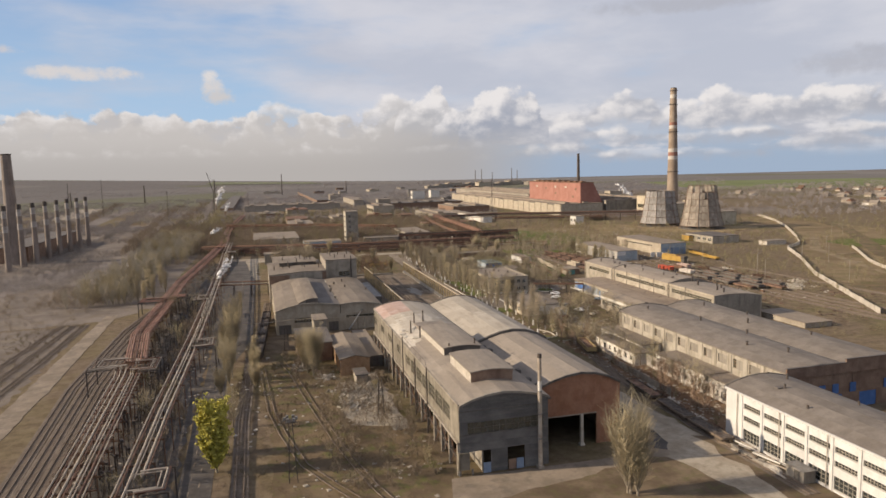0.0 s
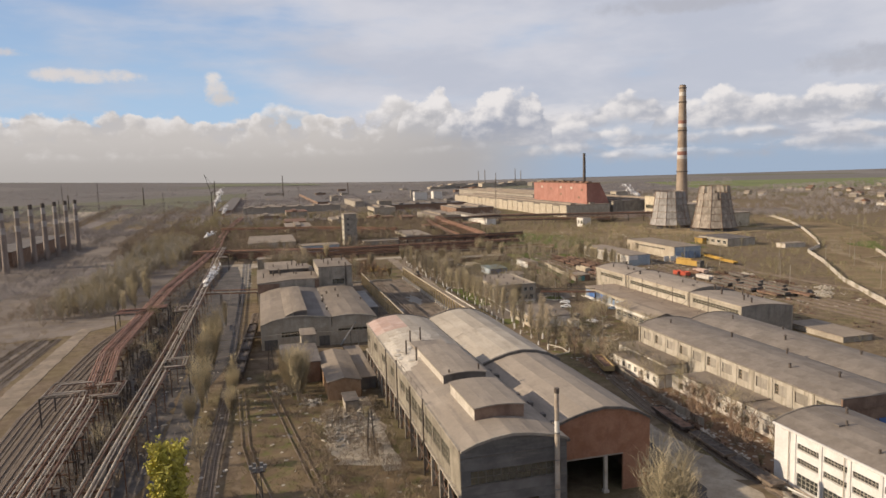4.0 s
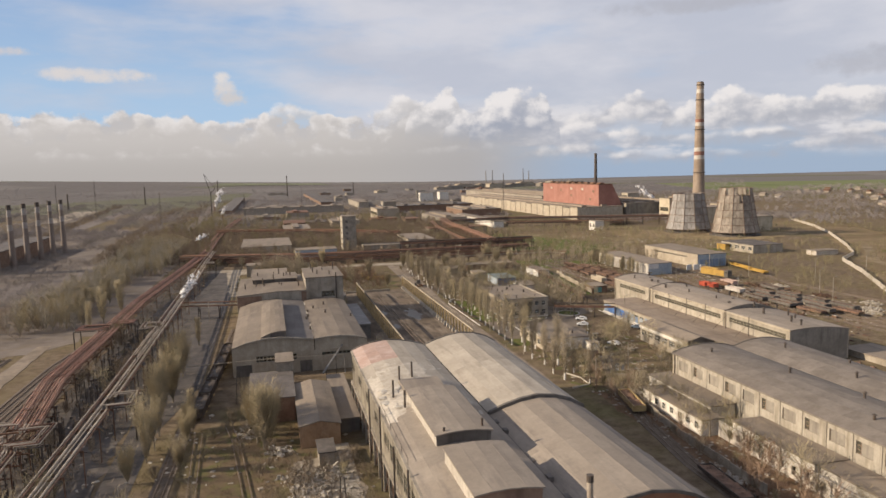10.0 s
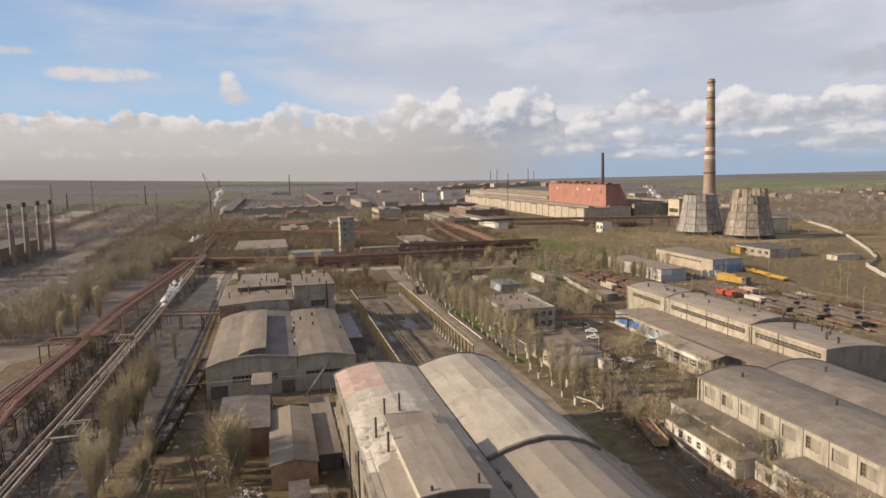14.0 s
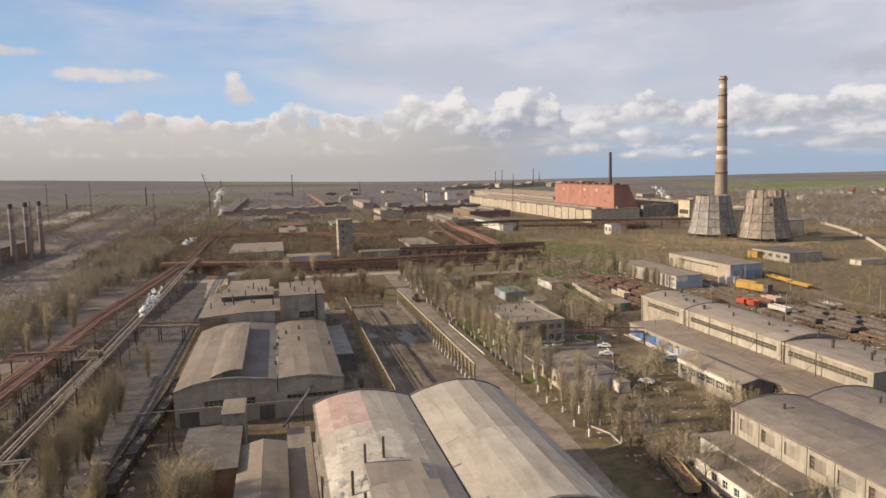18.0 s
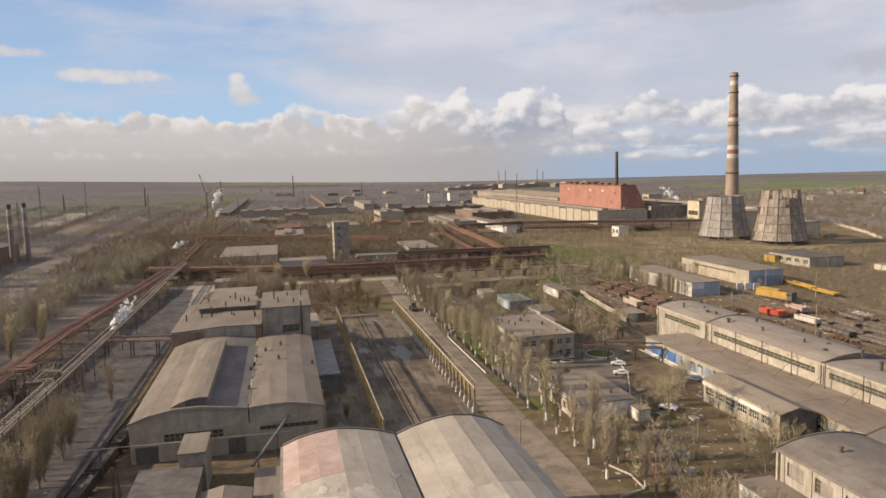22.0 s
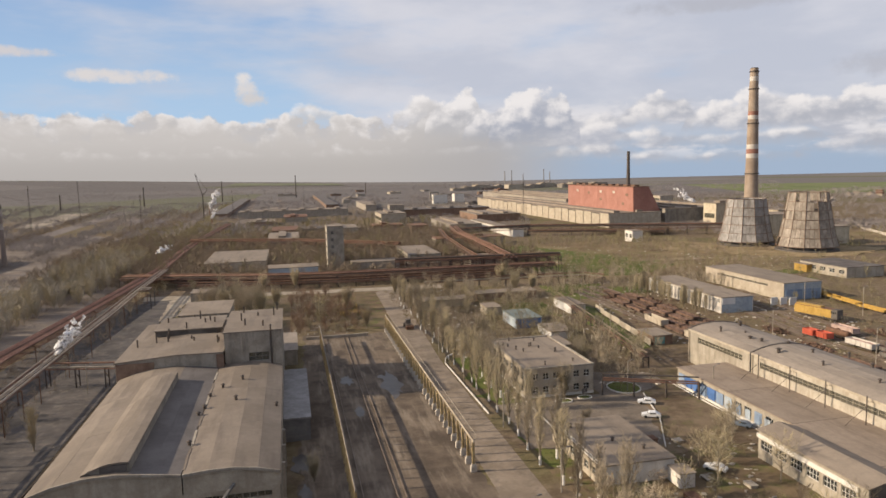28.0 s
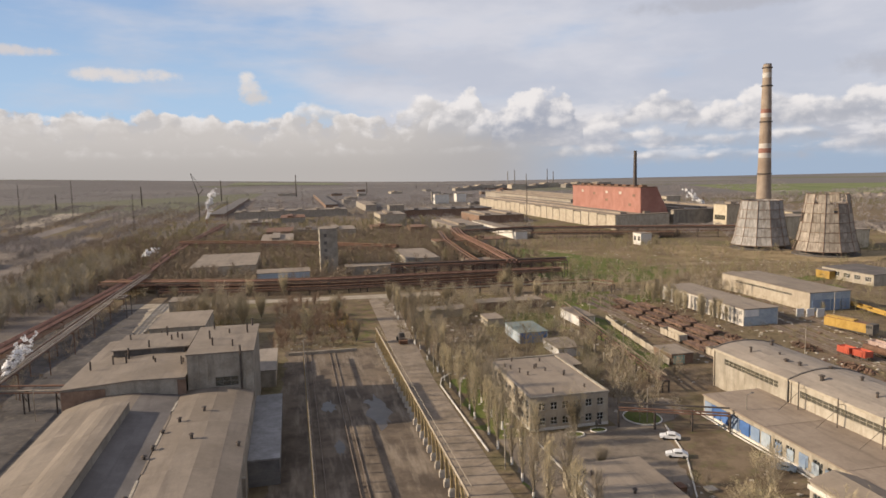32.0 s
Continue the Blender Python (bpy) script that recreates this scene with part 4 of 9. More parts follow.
# ---- the twin-vaulted hall ----
def works_hall():
    h = thing("works_hall", (43.4, 175, 0), "twin-vaulted works hall with dusty roofs and brick-red end", "works hall")
    foot(24, 63, 122, 221)
    left = [(24.9, 14.1), (27.4, 15.1), (30.2, 15.75), (33.6, 16.1), (37.0, 15.75), (40.4, 15.05), (43.2, 14.2)]
    right = [(43.6, 14.0), (46.6, 15.1), (49.8, 15.95), (53.2, 16.35), (56.6, 15.95), (59.6, 15.0), (62.4, 13.4)]
    right_s = [(x, z - 0.35) for x, z in right]
    vault_roof(h, left, 122.2, 171.0, 0.3, "roof_dust", cuts=2)
    vault_roof(h, left, 171.0, 203.5, 0.3, "roof_pale", cuts=1)
    vault_roof(h, left[:4], 203.5, 220.4, 0.3, "roof_pink", label="roof sheet stained pink")
    vault_roof(h, left[3:], 203.5, 220.4, 0.3, "roof_pale")
    vault_roof(h, right_s, 128.6, 168.0, 0.3, "roof_dust", cuts=2)
    vault_roof(h, right, 168.0, 220.4, 0.3, "roof_pale", cuts=2)
    part("roof_rib", arch_rib(right, 167.6, 168.3), "dark_panel", h, "raised dark rib across the roof")
    part("edge_trim", arch_rib(right_s, 128.35, 128.62, 0.12), "dark_panel", h)
    part("edge_trim", arch_rib(left, 121.9, 122.2, 0.10), "grey_panel", h)
    for pts in (left, right):
        part("edge_trim", arch_rib(pts, 220.42, 220.9, 0.22), "dark_panel", h)
    part("valley_gutter", boxes((43.05, 43.75, 122.4, 220.4, 13.3, 13.75)), "roof_dark", h)
    # west wall: panel band above an open colonnade
    for i in range(16):
        y0 = 122.7 + i * 6.1
        y1 = y0 + 6.04
        if i in (0,):
            holes = ()
        elif i < 7:
            holes = ((y0 + 0.3, y1 - 0.3, 8.7, 11.9),)
        elif i % 2:
            holes = ((y0 + 0.6, y1 - 0.6, 9.6, 11.7),)
        else:
            holes = ()
        bm = bmesh.new()
        wall(bm, "x", 24.9, 25.25, y0, y1, 6.7, 14.0, holes)
        part("wall_panel", bm, "hall_panel", h)
        for a, b, c, d in holes:
            window(h, "x", 25.05, a, b, c, d, 5, 3, 0.09, "hall_panel", "old_glass")
    part("eaves_beam", boxes((24.65, 25.3, 122.6, 220.2, 13.95, 14.2)), "concrete", h)
    part("crane_ledge", boxes((24.4, 24.95, 122.6, 220.2, 6.35, 6.75)), "concrete", h)
    for i in range(17):
        y = 122.9 + i * 6.05
        part("column", boxes((24.55, 25.25, y, y + 0.6, 0, 6.4)), "concrete", h)
    for i in range(16):
        if i in (2, 5, 6, 9, 12, 13):
            y = 123.5 + i * 6.05
            part("infill_wall", boxes((25.6, 25.9, y, y + 5.4, 0, 5.6)), "dark_panel", h)
    for i in range(16):
        y = 123.4 + i * 6.05
        part("brace", rods(0.09, 4, ((24.9, y, 0.3), (24.9, y + 5.6, 6.2)), ((24.9, y + 5.6, 0.3), (24.9, y, 6.2))), "rust", h)
        part("rail_beam", boxes((24.7, 24.9, y, y + 5.6, 3.1, 3.4)), "steel_dark", h)
    part("low_wall", boxes((29.6, 29.9, 123.4, 219.8, 0, 13.2)), "grey_panel", h)
    for y, z in ((146, 12.2), (158, 11.0), (172, 13.0), (186, 12.0)):
        part("wall_pipe", rods(0.16, 6, ((24.3, y, 0.0), (24.3, y, z + 3))), "steel_dark", h)
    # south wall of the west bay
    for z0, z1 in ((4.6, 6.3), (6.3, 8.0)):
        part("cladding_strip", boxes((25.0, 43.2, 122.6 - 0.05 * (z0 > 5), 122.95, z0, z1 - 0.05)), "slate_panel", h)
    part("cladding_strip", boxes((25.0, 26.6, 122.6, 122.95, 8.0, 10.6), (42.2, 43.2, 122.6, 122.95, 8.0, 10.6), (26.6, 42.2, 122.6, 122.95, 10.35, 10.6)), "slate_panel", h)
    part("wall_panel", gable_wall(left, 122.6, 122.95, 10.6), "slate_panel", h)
    window(h, "y", 122.78, 26.6, 42.2, 8.0, 10.4, 12, 2, 0.08, "dark_panel", "old_glass")
    part("girt", boxes((24.9, 43.2, 122.5, 122.6, 12.6, 12.75), (24.9, 43.2, 122.5, 122.6, 7.9, 8.05)), "dark_panel", h)
    for x0, x1 in ((31.2, 34.6), (38.2, 43.2)):
        part("gate_leaf", boxes((x0, x1, 122.5, 122.7, 0.1, 4.6)), "slate_panel", h)
    for x0, m in ((29.6, "sky_blue_paint"), (34.8, "brick_brown"), (36.4, "sky_blue_paint")):
        part("painted_board", boxes((x0, x0 + 1.5, 122.36, 122.46, 0.1, 2.2)), m, h)
    part("corner_cabin", boxes((24.6, 26.8, 122.2, 123.6, 1.2, 4.6)), "hall_panel", h)
    part("cabin_post", boxes((24.7, 25.0, 122.3, 122.6, 0, 1.2), (27.2, 27.5, 122.3, 122.6, 0, 1.2)), "steel_grey", h)
    # south end of the east bay: brick above an open doorway
    bm = gable_wall(right_s, 128.9, 129.3, 7.0)
    part("brick_gable", bm, "brick_red", h, "plain brick-red gable")
    part("brick_pier", boxes((57.0, 62.3, 128.9, 129.3, 0, 7.0)), "brick_red", h)
    part("brick_pier", boxes((43.6, 45.7, 128.9, 129.3, 0, 7.0)), "dark_panel", h)
    part("lintel", boxes((45.7, 57.0, 128.85, 129.35, 6.75, 7.0)), "concrete", h)
    part("door_column", boxes((53.3, 53.9, 128.7, 129.3, 0.0, 6.75), (53.1, 54.1, 128.5, 129.5, 0, 0.5)), "lime_dust", h)
    # east, north and middle walls
    bm = bmesh.new()
    wall(bm, "x", 62.0, 62.4, 129.3, 220.0, 0, 12.9, [(133 + k * 6, 137.5 + k * 6, 6.5, 10.0) for k in range(14)])
    part("wall_panel", bm, "brick_brown", h)
    for k in range(14):
        window(h, "x", 62.2, 133 + k * 6, 137.5 + k * 6, 6.5, 10.0, 4, 3, 0.09, "concrete", "old_glass")
    part("wall_panel", gable_wall(left, 219.7, 220.05, 0), "grey_panel", h)
    part("wall_panel", gable_wall(right, 219.7, 220.05, 0), "grey_panel", h)
    part("middle_wall", boxes((43.2, 43.6, 130, 219.7, 0, 13.2)), "dark_panel", h)

    # roof monitors on the west bay
    def monitor(x0, x1, y0, y1, z0, z1, end):
        top = vault(x0, z1, x1, z1 - 0.1, 0.45, 4)
        m = bmesh.new()
        prism_y(m, [(x0 + 0.12, z0), (x1 - 0.12, z0), *[(x, z - 0.02) for x, z in reversed(top)]], y0 + 0.1, y1 - 0.1)
        body = part("roof_monitor", m, end, h, "raised roof monitor with a brown end wall")
        vault_roof(body, [(x + (-0.25 if i == 0 else 0.25 if i == 4 else 0), z + 0.2) for i, (x, z) in enumerate(top)], y0 - 0.2, y1 + 0.2, 0.18, "roof_dust")
        n = int((y1 - y0) / 1.4)
        for k in range(n):
            ya = y0 + 0.1 + (y1 - y0 - 0.2) * k / n
            part("side_board", boxes((x0 - 0.02, x0 + 0.12, ya + 0.06, ya + (y1 - y0) / n - 0.06, z0, z1 - 0.05)), "lime_dust", body)

    monitor(30.0, 38.9, 151.6, 175.0, 15.0, 17.4, "dark_panel")
    monitor(29.8, 38.8, 130.2, 145.8, 15.2, 17.7, "brick_brown")
    part("roof_deck", boxes((30.4, 38.4, 175.4, 186, 15.6, 16.3)), "roof_dust", h, "raised part of the roof")

    def roof_z(x):
        for (xa, za), (xb, zb) in zip(left, left[1:]):
            if xa <= x <= xb:
                return za + (zb - za) * (x - xa) / (xb - xa)
        return left[-1][1]

    bm = bmesh.new()
    step = 0.22
    for i in range(78):
        for j in range(170):
            x, y = 25.2 + i * step, 166 + j * step
            p = Vector((x * 0.22, y * 0.12, 1.0))
            fade = min(1.0, (y - 165) / 9, (203 - y) / 12, (42.5 - x) / 7)
            if noise.noise(p) + 0.6 * noise.noise(p * 4.2) + 0.9 * fade < 0.55:
                continue
            if 30.2 < x < 38.8 and y < 186.2:
                continue
            quad = [(x, y), (x + step, y), (x + step, y + step), (x, y + step)]
            bm.faces.new([bm.verts.new((px, py, roof_z(px) + 0.045)) for px, py in quad])
    bmesh.ops.remove_doubles(bm, verts=bm.verts, dist=0.01)
    part("dust_layer", bm, "lime_dust", h, "ragged layer of pale dust caked on the roof")
    rnd = random.Random(5)
    for _ in range(9):
        x, y = rnd.uniform(26.4, 30.0), rnd.uniform(171, 184)
        z = 14.35 + (x - 24.9) * 0.26
        bm = bmesh.new()
        bmesh.ops.create_icosphere(bm, subdivisions=2, radius=1.0, matrix=pose(x, y, z, rz=rnd.uniform(0, 180)) @ Matrix.Diagonal((rnd.uniform(0.6, 1.7), rnd.uniform(0.5, 1.3), rnd.uniform(0.2, 0.5), 1)))
        for v in bm.verts:
            v.co += Vector((noise.noise(v.co * 1.7), noise.noise(v.co * 1.9 + Vector((5, 0, 0))), 0.4 * noise.noise(v.co * 2.3))) * 0.45
        part("dust_crust", bm, "rubble", h, "crust of pale caked dust")
    for x, y, z, hh in ((28.0, 178.5, 15.2, 3.4), (30.6, 186.0, 15.9, 3.2), (33.5, 187.5, 16.3, 3.0), (28.9, 171.5, 15.5, 3.2), (37.8, 153, 17.5, 1.5), (31.4, 152.4, 17.6, 0.8)):
        part("roof_stack", rods(0.2, 8, ((x, y, z - 0.6), (x, y, z + hh))), "steel_dark", h)
    for y in (128, 133, 139, 146, 158, 163):
        part("gutter_clutter", boxes((43.0 + 0.3 * math.sin(y), 44.0, y, y + 1.3, 13.7, 14.3 + 0.3 * math.sin(y * 3))), "roof_dark", h)
    for k in range(5):
        part("railing", rods(0.05, 4, ((25.1, 150 + k * 5, 14.2), (25.1, 150 + k * 5, 15.3)), ((25.1, 150 + k * 5, 15.25), (25.1, 155 + k * 5, 15.25))), "steel_dark", h)


works_hall()

# slender steel flue beside the hall
fl = thing("steel_flue", (40.9, 121.2, 0), "tall slim steel flue with a whitened top, on a concrete foot", "flue")
part("foot", boxes((40.3, 41.5, 120.6, 121.8, 0, 0.6)), "concrete", fl)
part("shaft", rods(0.42, 12, ((40.9, 121.2, 0.5), (40.9, 121.2, 15.5))), "pipe_lagging", fl)
part("shaft", rods(0.40, 12, ((40.9, 121.2, 15.5), (40.9, 121.2, 17.6))), "white_paint", fl, "white-painted section")
part("shaft", rods(0.38, 12, ((40.9, 121.2, 17.6), (40.9, 121.2, 22.2))), "pipe_lagging", fl)
part("mouth", rods(0.43, 12, ((40.9, 121.2, 22.2), (40.9, 121.2, 23.0))), "steel_dark", fl, "sooty dark mouth")
for z in (6, 11, 15.5):
    part("collar", rods(0.5, 12, ((40.9, 121.2, z), (40.9, 121.2, z + 0.2))), "steel_grey", fl)
part("stay", rods(0.05, 4, ((40.9, 121.3, 13), (40.9, 122.6, 13)), ((40.9, 121.3, 7), (40.9, 122.6, 7))), "steel_dark", fl)


# ---- white three-storey works ----
def white_works():
    w = thing("white_works", (95, 95, 0), "white three-storey works with dark windows and cambered roof", "works building")
    foot(85, 105, 60, 126)
    holes = []
    bays = [(119.6 - 5.95 * k, 114.75 - 5.95 * k) for k in range(9)]
    for b, a in bays:
        holes += [(a, b, 7.35, 8.45), (a, b, 4.75, 5.85), (a, b, 0.5, 3.0)]
    bm = bmesh.new()
    wall(bm, "x", 86.1, 86.5, 64.0, 125.2, 0, 10.25, holes)
    part("wall_panel", bm, "bright_white", w)
    for i, (b, a) in enumerate(bays):
        window(w, "x", 86.32, a, b, 7.35, 8.45, 7, 2, 0.10, "concrete")
        window(w, "x", 86.32, a, b, 4.75, 5.85, 7, 2, 0.10, "concrete")
        window(w, "x", 86.32, a, b, 0.5, 3.0, 5, 3, 0.10, "concrete")
        part("pilaster", boxes((85.92, 86.1, b + 0.25, b + 0.8, 0, 10.1)), "bright_white", w)
        for z in (7.35, 4.75, 0.5):
            part("sill", boxes((85.95, 86.12, a - 0.1, b + 0.1, z - 0.12, z)), "bright_white", w)
    part("wall_panel", boxes((86.5, 103.6, 124.8, 125.2, 0, 10.25)), "bright_white", w)
    part("wall_panel", boxes((103.2, 103.6, 64, 124.8, 0, 10.25)), "bright_white", w)
    part("wall_panel", boxes((86.5, 103.2, 64, 64.4, 0, 10.25)), "bright_white", w)
    pts = vault(85.8, 10.3, 103.9, 10.3, 1.9, 6)
    vault_roof(w, pts, 63.8, 125.4, 0.3, "slate_roof", cuts=2)
    part("gable", gable_wall(pts, 124.8, 125.15, 10.25), "brick_brown", w)
    part("gable", gable_wall(pts, 64.0, 64.4, 10.25), "brick_brown", w)
    part("edge_trim", arch_rib(pts, 125.42, 125.7, 0.15), "dark_panel", w)
    part("eaves_flashing", boxes((85.75, 86.05, 63.8, 125.4, 10.05, 10.42)), "bright_white", w)
    part("floor_slab", boxes((86.5, 103.2, 64.4, 124.8, 3.6, 3.8), (86.5, 103.2, 64.4, 124.8, 6.5, 6.7)), "concrete", w)
    for y in (121.4, 109.2, 97.3):
        part("drainpipe", rods(0.09, 6, ((85.85, y, 0.2), (85.85, y, 10.1))), "pipe_lagging", w)


white_works()
for x, y, z in ((89.5, 106, 11.3), (93, 116, 12.1), (98, 121, 11.9), (99.5, 104, 11.6), (96, 90, 12.2), (91, 88, 11.7)):
    roof_vent((x, y, z), 0.9, 0.22, hood=(int(x) % 2 == 0))
st = thing("roof_hatch", (92.2, 116.5, 12.0), "low dark roof hatch lying open on the felt", "roof hatch")
part("lid", boxes((91.4, 93.4, 116.0, 117.2, 12.0, 12.25)), "roof_dark", st)
# lean-to, fallen pipes and pallets along its foot
lt = thing("lean_to", (84.2, 101.8, 0), "small grey sheet-metal lean-to store", "lean-to")
part("wall_panel", boxes((83.2, 85.8, 99.6, 104.0, 0, 2.3)), "grey_panel", lt)
part("roof", boxes((83.0, 85.85, 99.4, 104.2, 2.3, 2.45)), "steel_grey", lt)
part("door", boxes((83.12, 83.2, 100.6, 102.0, 0, 2.0)), "dark_panel", lt)
pile = random.Random(8)
for k in range(7):
    y = 106 + k * 2.0
    x = 84.6 + pile.uniform(-0.5, 0.5)
    bm = line_pipe([(x - 0.8, y + 3.4, 0.35 + 0.1 * k), (x + 0.7, y - 2.6, 0.25 + 0.12 * (k % 3))], 0.18, 6)
    solo("scrap_pipe", bm, ("pipe_lagging", "steel_grey", "white_paint")[k % 3], "length of pale scrap pipe lying by the wall", "pipe", "pipes by the white works", at=(x, y, 0))


# ---- long grey-roofed workshop with twin vaults ----
def grey_workshop():
    w = thing("workshop", (123, 168, 0), "long twin-vaulted workshop with grey felt roof and peeling cream walls", "workshop")
    foot(105, 142, 128, 208)
    holes = [(132.9 + 6.1 * k, 136.6 + 6.1 * k, 6.1, 8.5) for k in range(12)]
    bm = bmesh.new()
    wall(bm, "x", 106.0, 106.4, 129.2, 205.5, 0, 9.7, holes)
    part("wall_panel", bm, "grimy_panel", w)
    for a, b, c, d in holes:
        window(w, "x", 106.25, a, b, c, d, 4, 3, 0.09, "brick_brown", "old_glass")
        bricked = boxes((106.12, 106.2, a + 0.06, a + (b - a) * (0.7 if int(a) % 4 == 1 else 0.94), c + 0.05, d - (0.05 if int(a) % 3 else 0.7)))
        part("boarding", bricked, "grey_panel" if int(a) % 3 else "grimy_panel", w, "weathered boarding over the window")
        part("pilaster", boxes((105.85, 106.0, b + 0.55, b + 1.05, 0, 9.6)), "grimy_panel", w)
    part("cornice", boxes((105.6, 106.4, 129.0, 205.7, 9.6, 9.95)), "plaster", w)
    a = vault(105.5, 9.9, 123.6, 10.1, 1.5, 6)
    b = vault(123.8, 10.1, 141.0, 9.9, 1.6, 6)
    for pts in (a, b):
        vault_roof(w, pts, 129.0, 206.0, 0.3, "slate_roof", cuts=3)
        part("edge_trim", arch_rib(pts, 206.0, 206.35, 0.18), "dark_panel", w)
        part("gable", gable_wall(pts, 205.4, 205.8, 0), "plaster", w)
        part("gable", gable_wall(pts, 129.2, 129.6, 4.0), "brick_brown", w)
    bm = bmesh.new()
    wall(bm, "y", 129.2, 129.6, 106.4, 140.6, 0, 4.0, ((109, 113, 0, 3.6), (117, 121, 0, 3.6), (126, 131, 0, 3.6)))
    part("wall_panel", bm, "brick_brown", w)
    for x0, x1 in ((109, 113), (117, 121), (126, 131)):
        part("gate", boxes((x0, x1, 129.3, 129.45, 0, 3.6)), "bright_blue", w, "bright blue steel gate")
    for x0 in (107.5, 112.0, 114.2, 118, 123.0, 133):
        part("blue_board", boxes((x0, x0 + 1.7, 129.0, 129.15, 3.9, 6.2)), "bright_blue", w, "blue-painted window board")
    part("wall_panel", boxes((140.3, 140.7, 129.6, 205.4, 0, 9.7)), "plaster", w)
    part("parapet", boxes((104.8, 121.5, 128.75, 129.15, 8.8, 11.2), (121.5, 141.4, 128.75, 129.15, 8.8, 12.0)), "brick_brown", w, "stepped brown brick parapet")
    part("parapet_cap", boxes((104.7, 121.4, 128.65, 129.25, 11.2, 11.32), (121.4, 141.5, 128.65, 129.25, 12.0, 12.12)), "roof_dark", w)
    part("valley_gutter", boxes((123.4, 124.0, 129.2, 205.8, 9.7, 10.05)), "roof_dark", w)


grey_workshop()
for x, y, z in ((112, 199, 11.0), (117, 178, 11.4), (119, 160, 11.2), (131, 196, 11.5), (128, 171, 11.3), (111, 150, 11.0), (135, 180, 11.0), (115, 140, 11.4), (133, 152, 11.3)):
    roof_vent((x, y, z), 1.0, 0.26)
# low blocks between it and the road
for x0, x1, y0, y1, z in ((99.5, 105.8, 181.5, 207, 4.4), (94.0, 99.3, 176.5, 200.5, 3.6), (98.5, 105.6, 150, 172.5, 4.4), (99.2, 105.6, 130.5, 149.4, 4.2)):
    lb = thing("annex", ((x0 + x1) / 2, (y0 + y1) / 2, 0), "low whitewashed annex with a dark felt roof and small windows", "annex", "annexes of the workshop")
    foot(x0, x1, y0, y1)
    holes = [(y0 + 1.4 + 3.2 * k, y0 + 2.8 + 3.2 * k, 1.2, 2.7) for k in range(int((y1 - y0 - 2) / 3.2))]
    bm = bmesh.new()
    wall(bm, "x", x0, x0 + 0.3, y0, y1, 0, z, holes)
    part("wall_panel", bm, "white_paint", lb)
    for h in holes:
        window(lb, "x", x0 + 0.16, *h, 2, 2, 0.07)
    part("wall_panel", boxes((x0 + 0.3, x1, y0, y0 + 0.3, 0, z)), "white_paint", lb)
    part("wall_panel", boxes((x0 + 0.3, x1, y1 - 0.3, y1, 0, z)), "white_paint", lb)
    part("roof", boxes((x0 - 0.3, x1, y0 - 0.3, y1 + 0.3, z, z + 0.25)), "roof_felt", lb)
rw = thing("ruined_wall", (98.8, 160, 0), "broken whitewashed wall with empty window gaps", "wall")
bm = bmesh.new()
wall(bm, "x", 97.6, 97.95, 132, 176, 0, 3.4, [(134 + 3.1 * k, 136.0 + 3.1 * k, 0.8 + 0.4 * (k % 2), 3.4 if k % 4 == 1 else 2.6) for k in range(13)])
part("masonry", bm, "faded_white", rw)
for k in range(4):
    part("wall_stub", boxes((97.95, 101, 138 + 10 * k, 138.3 + 10 * k, 0, 2.2)), "plaster", rw)


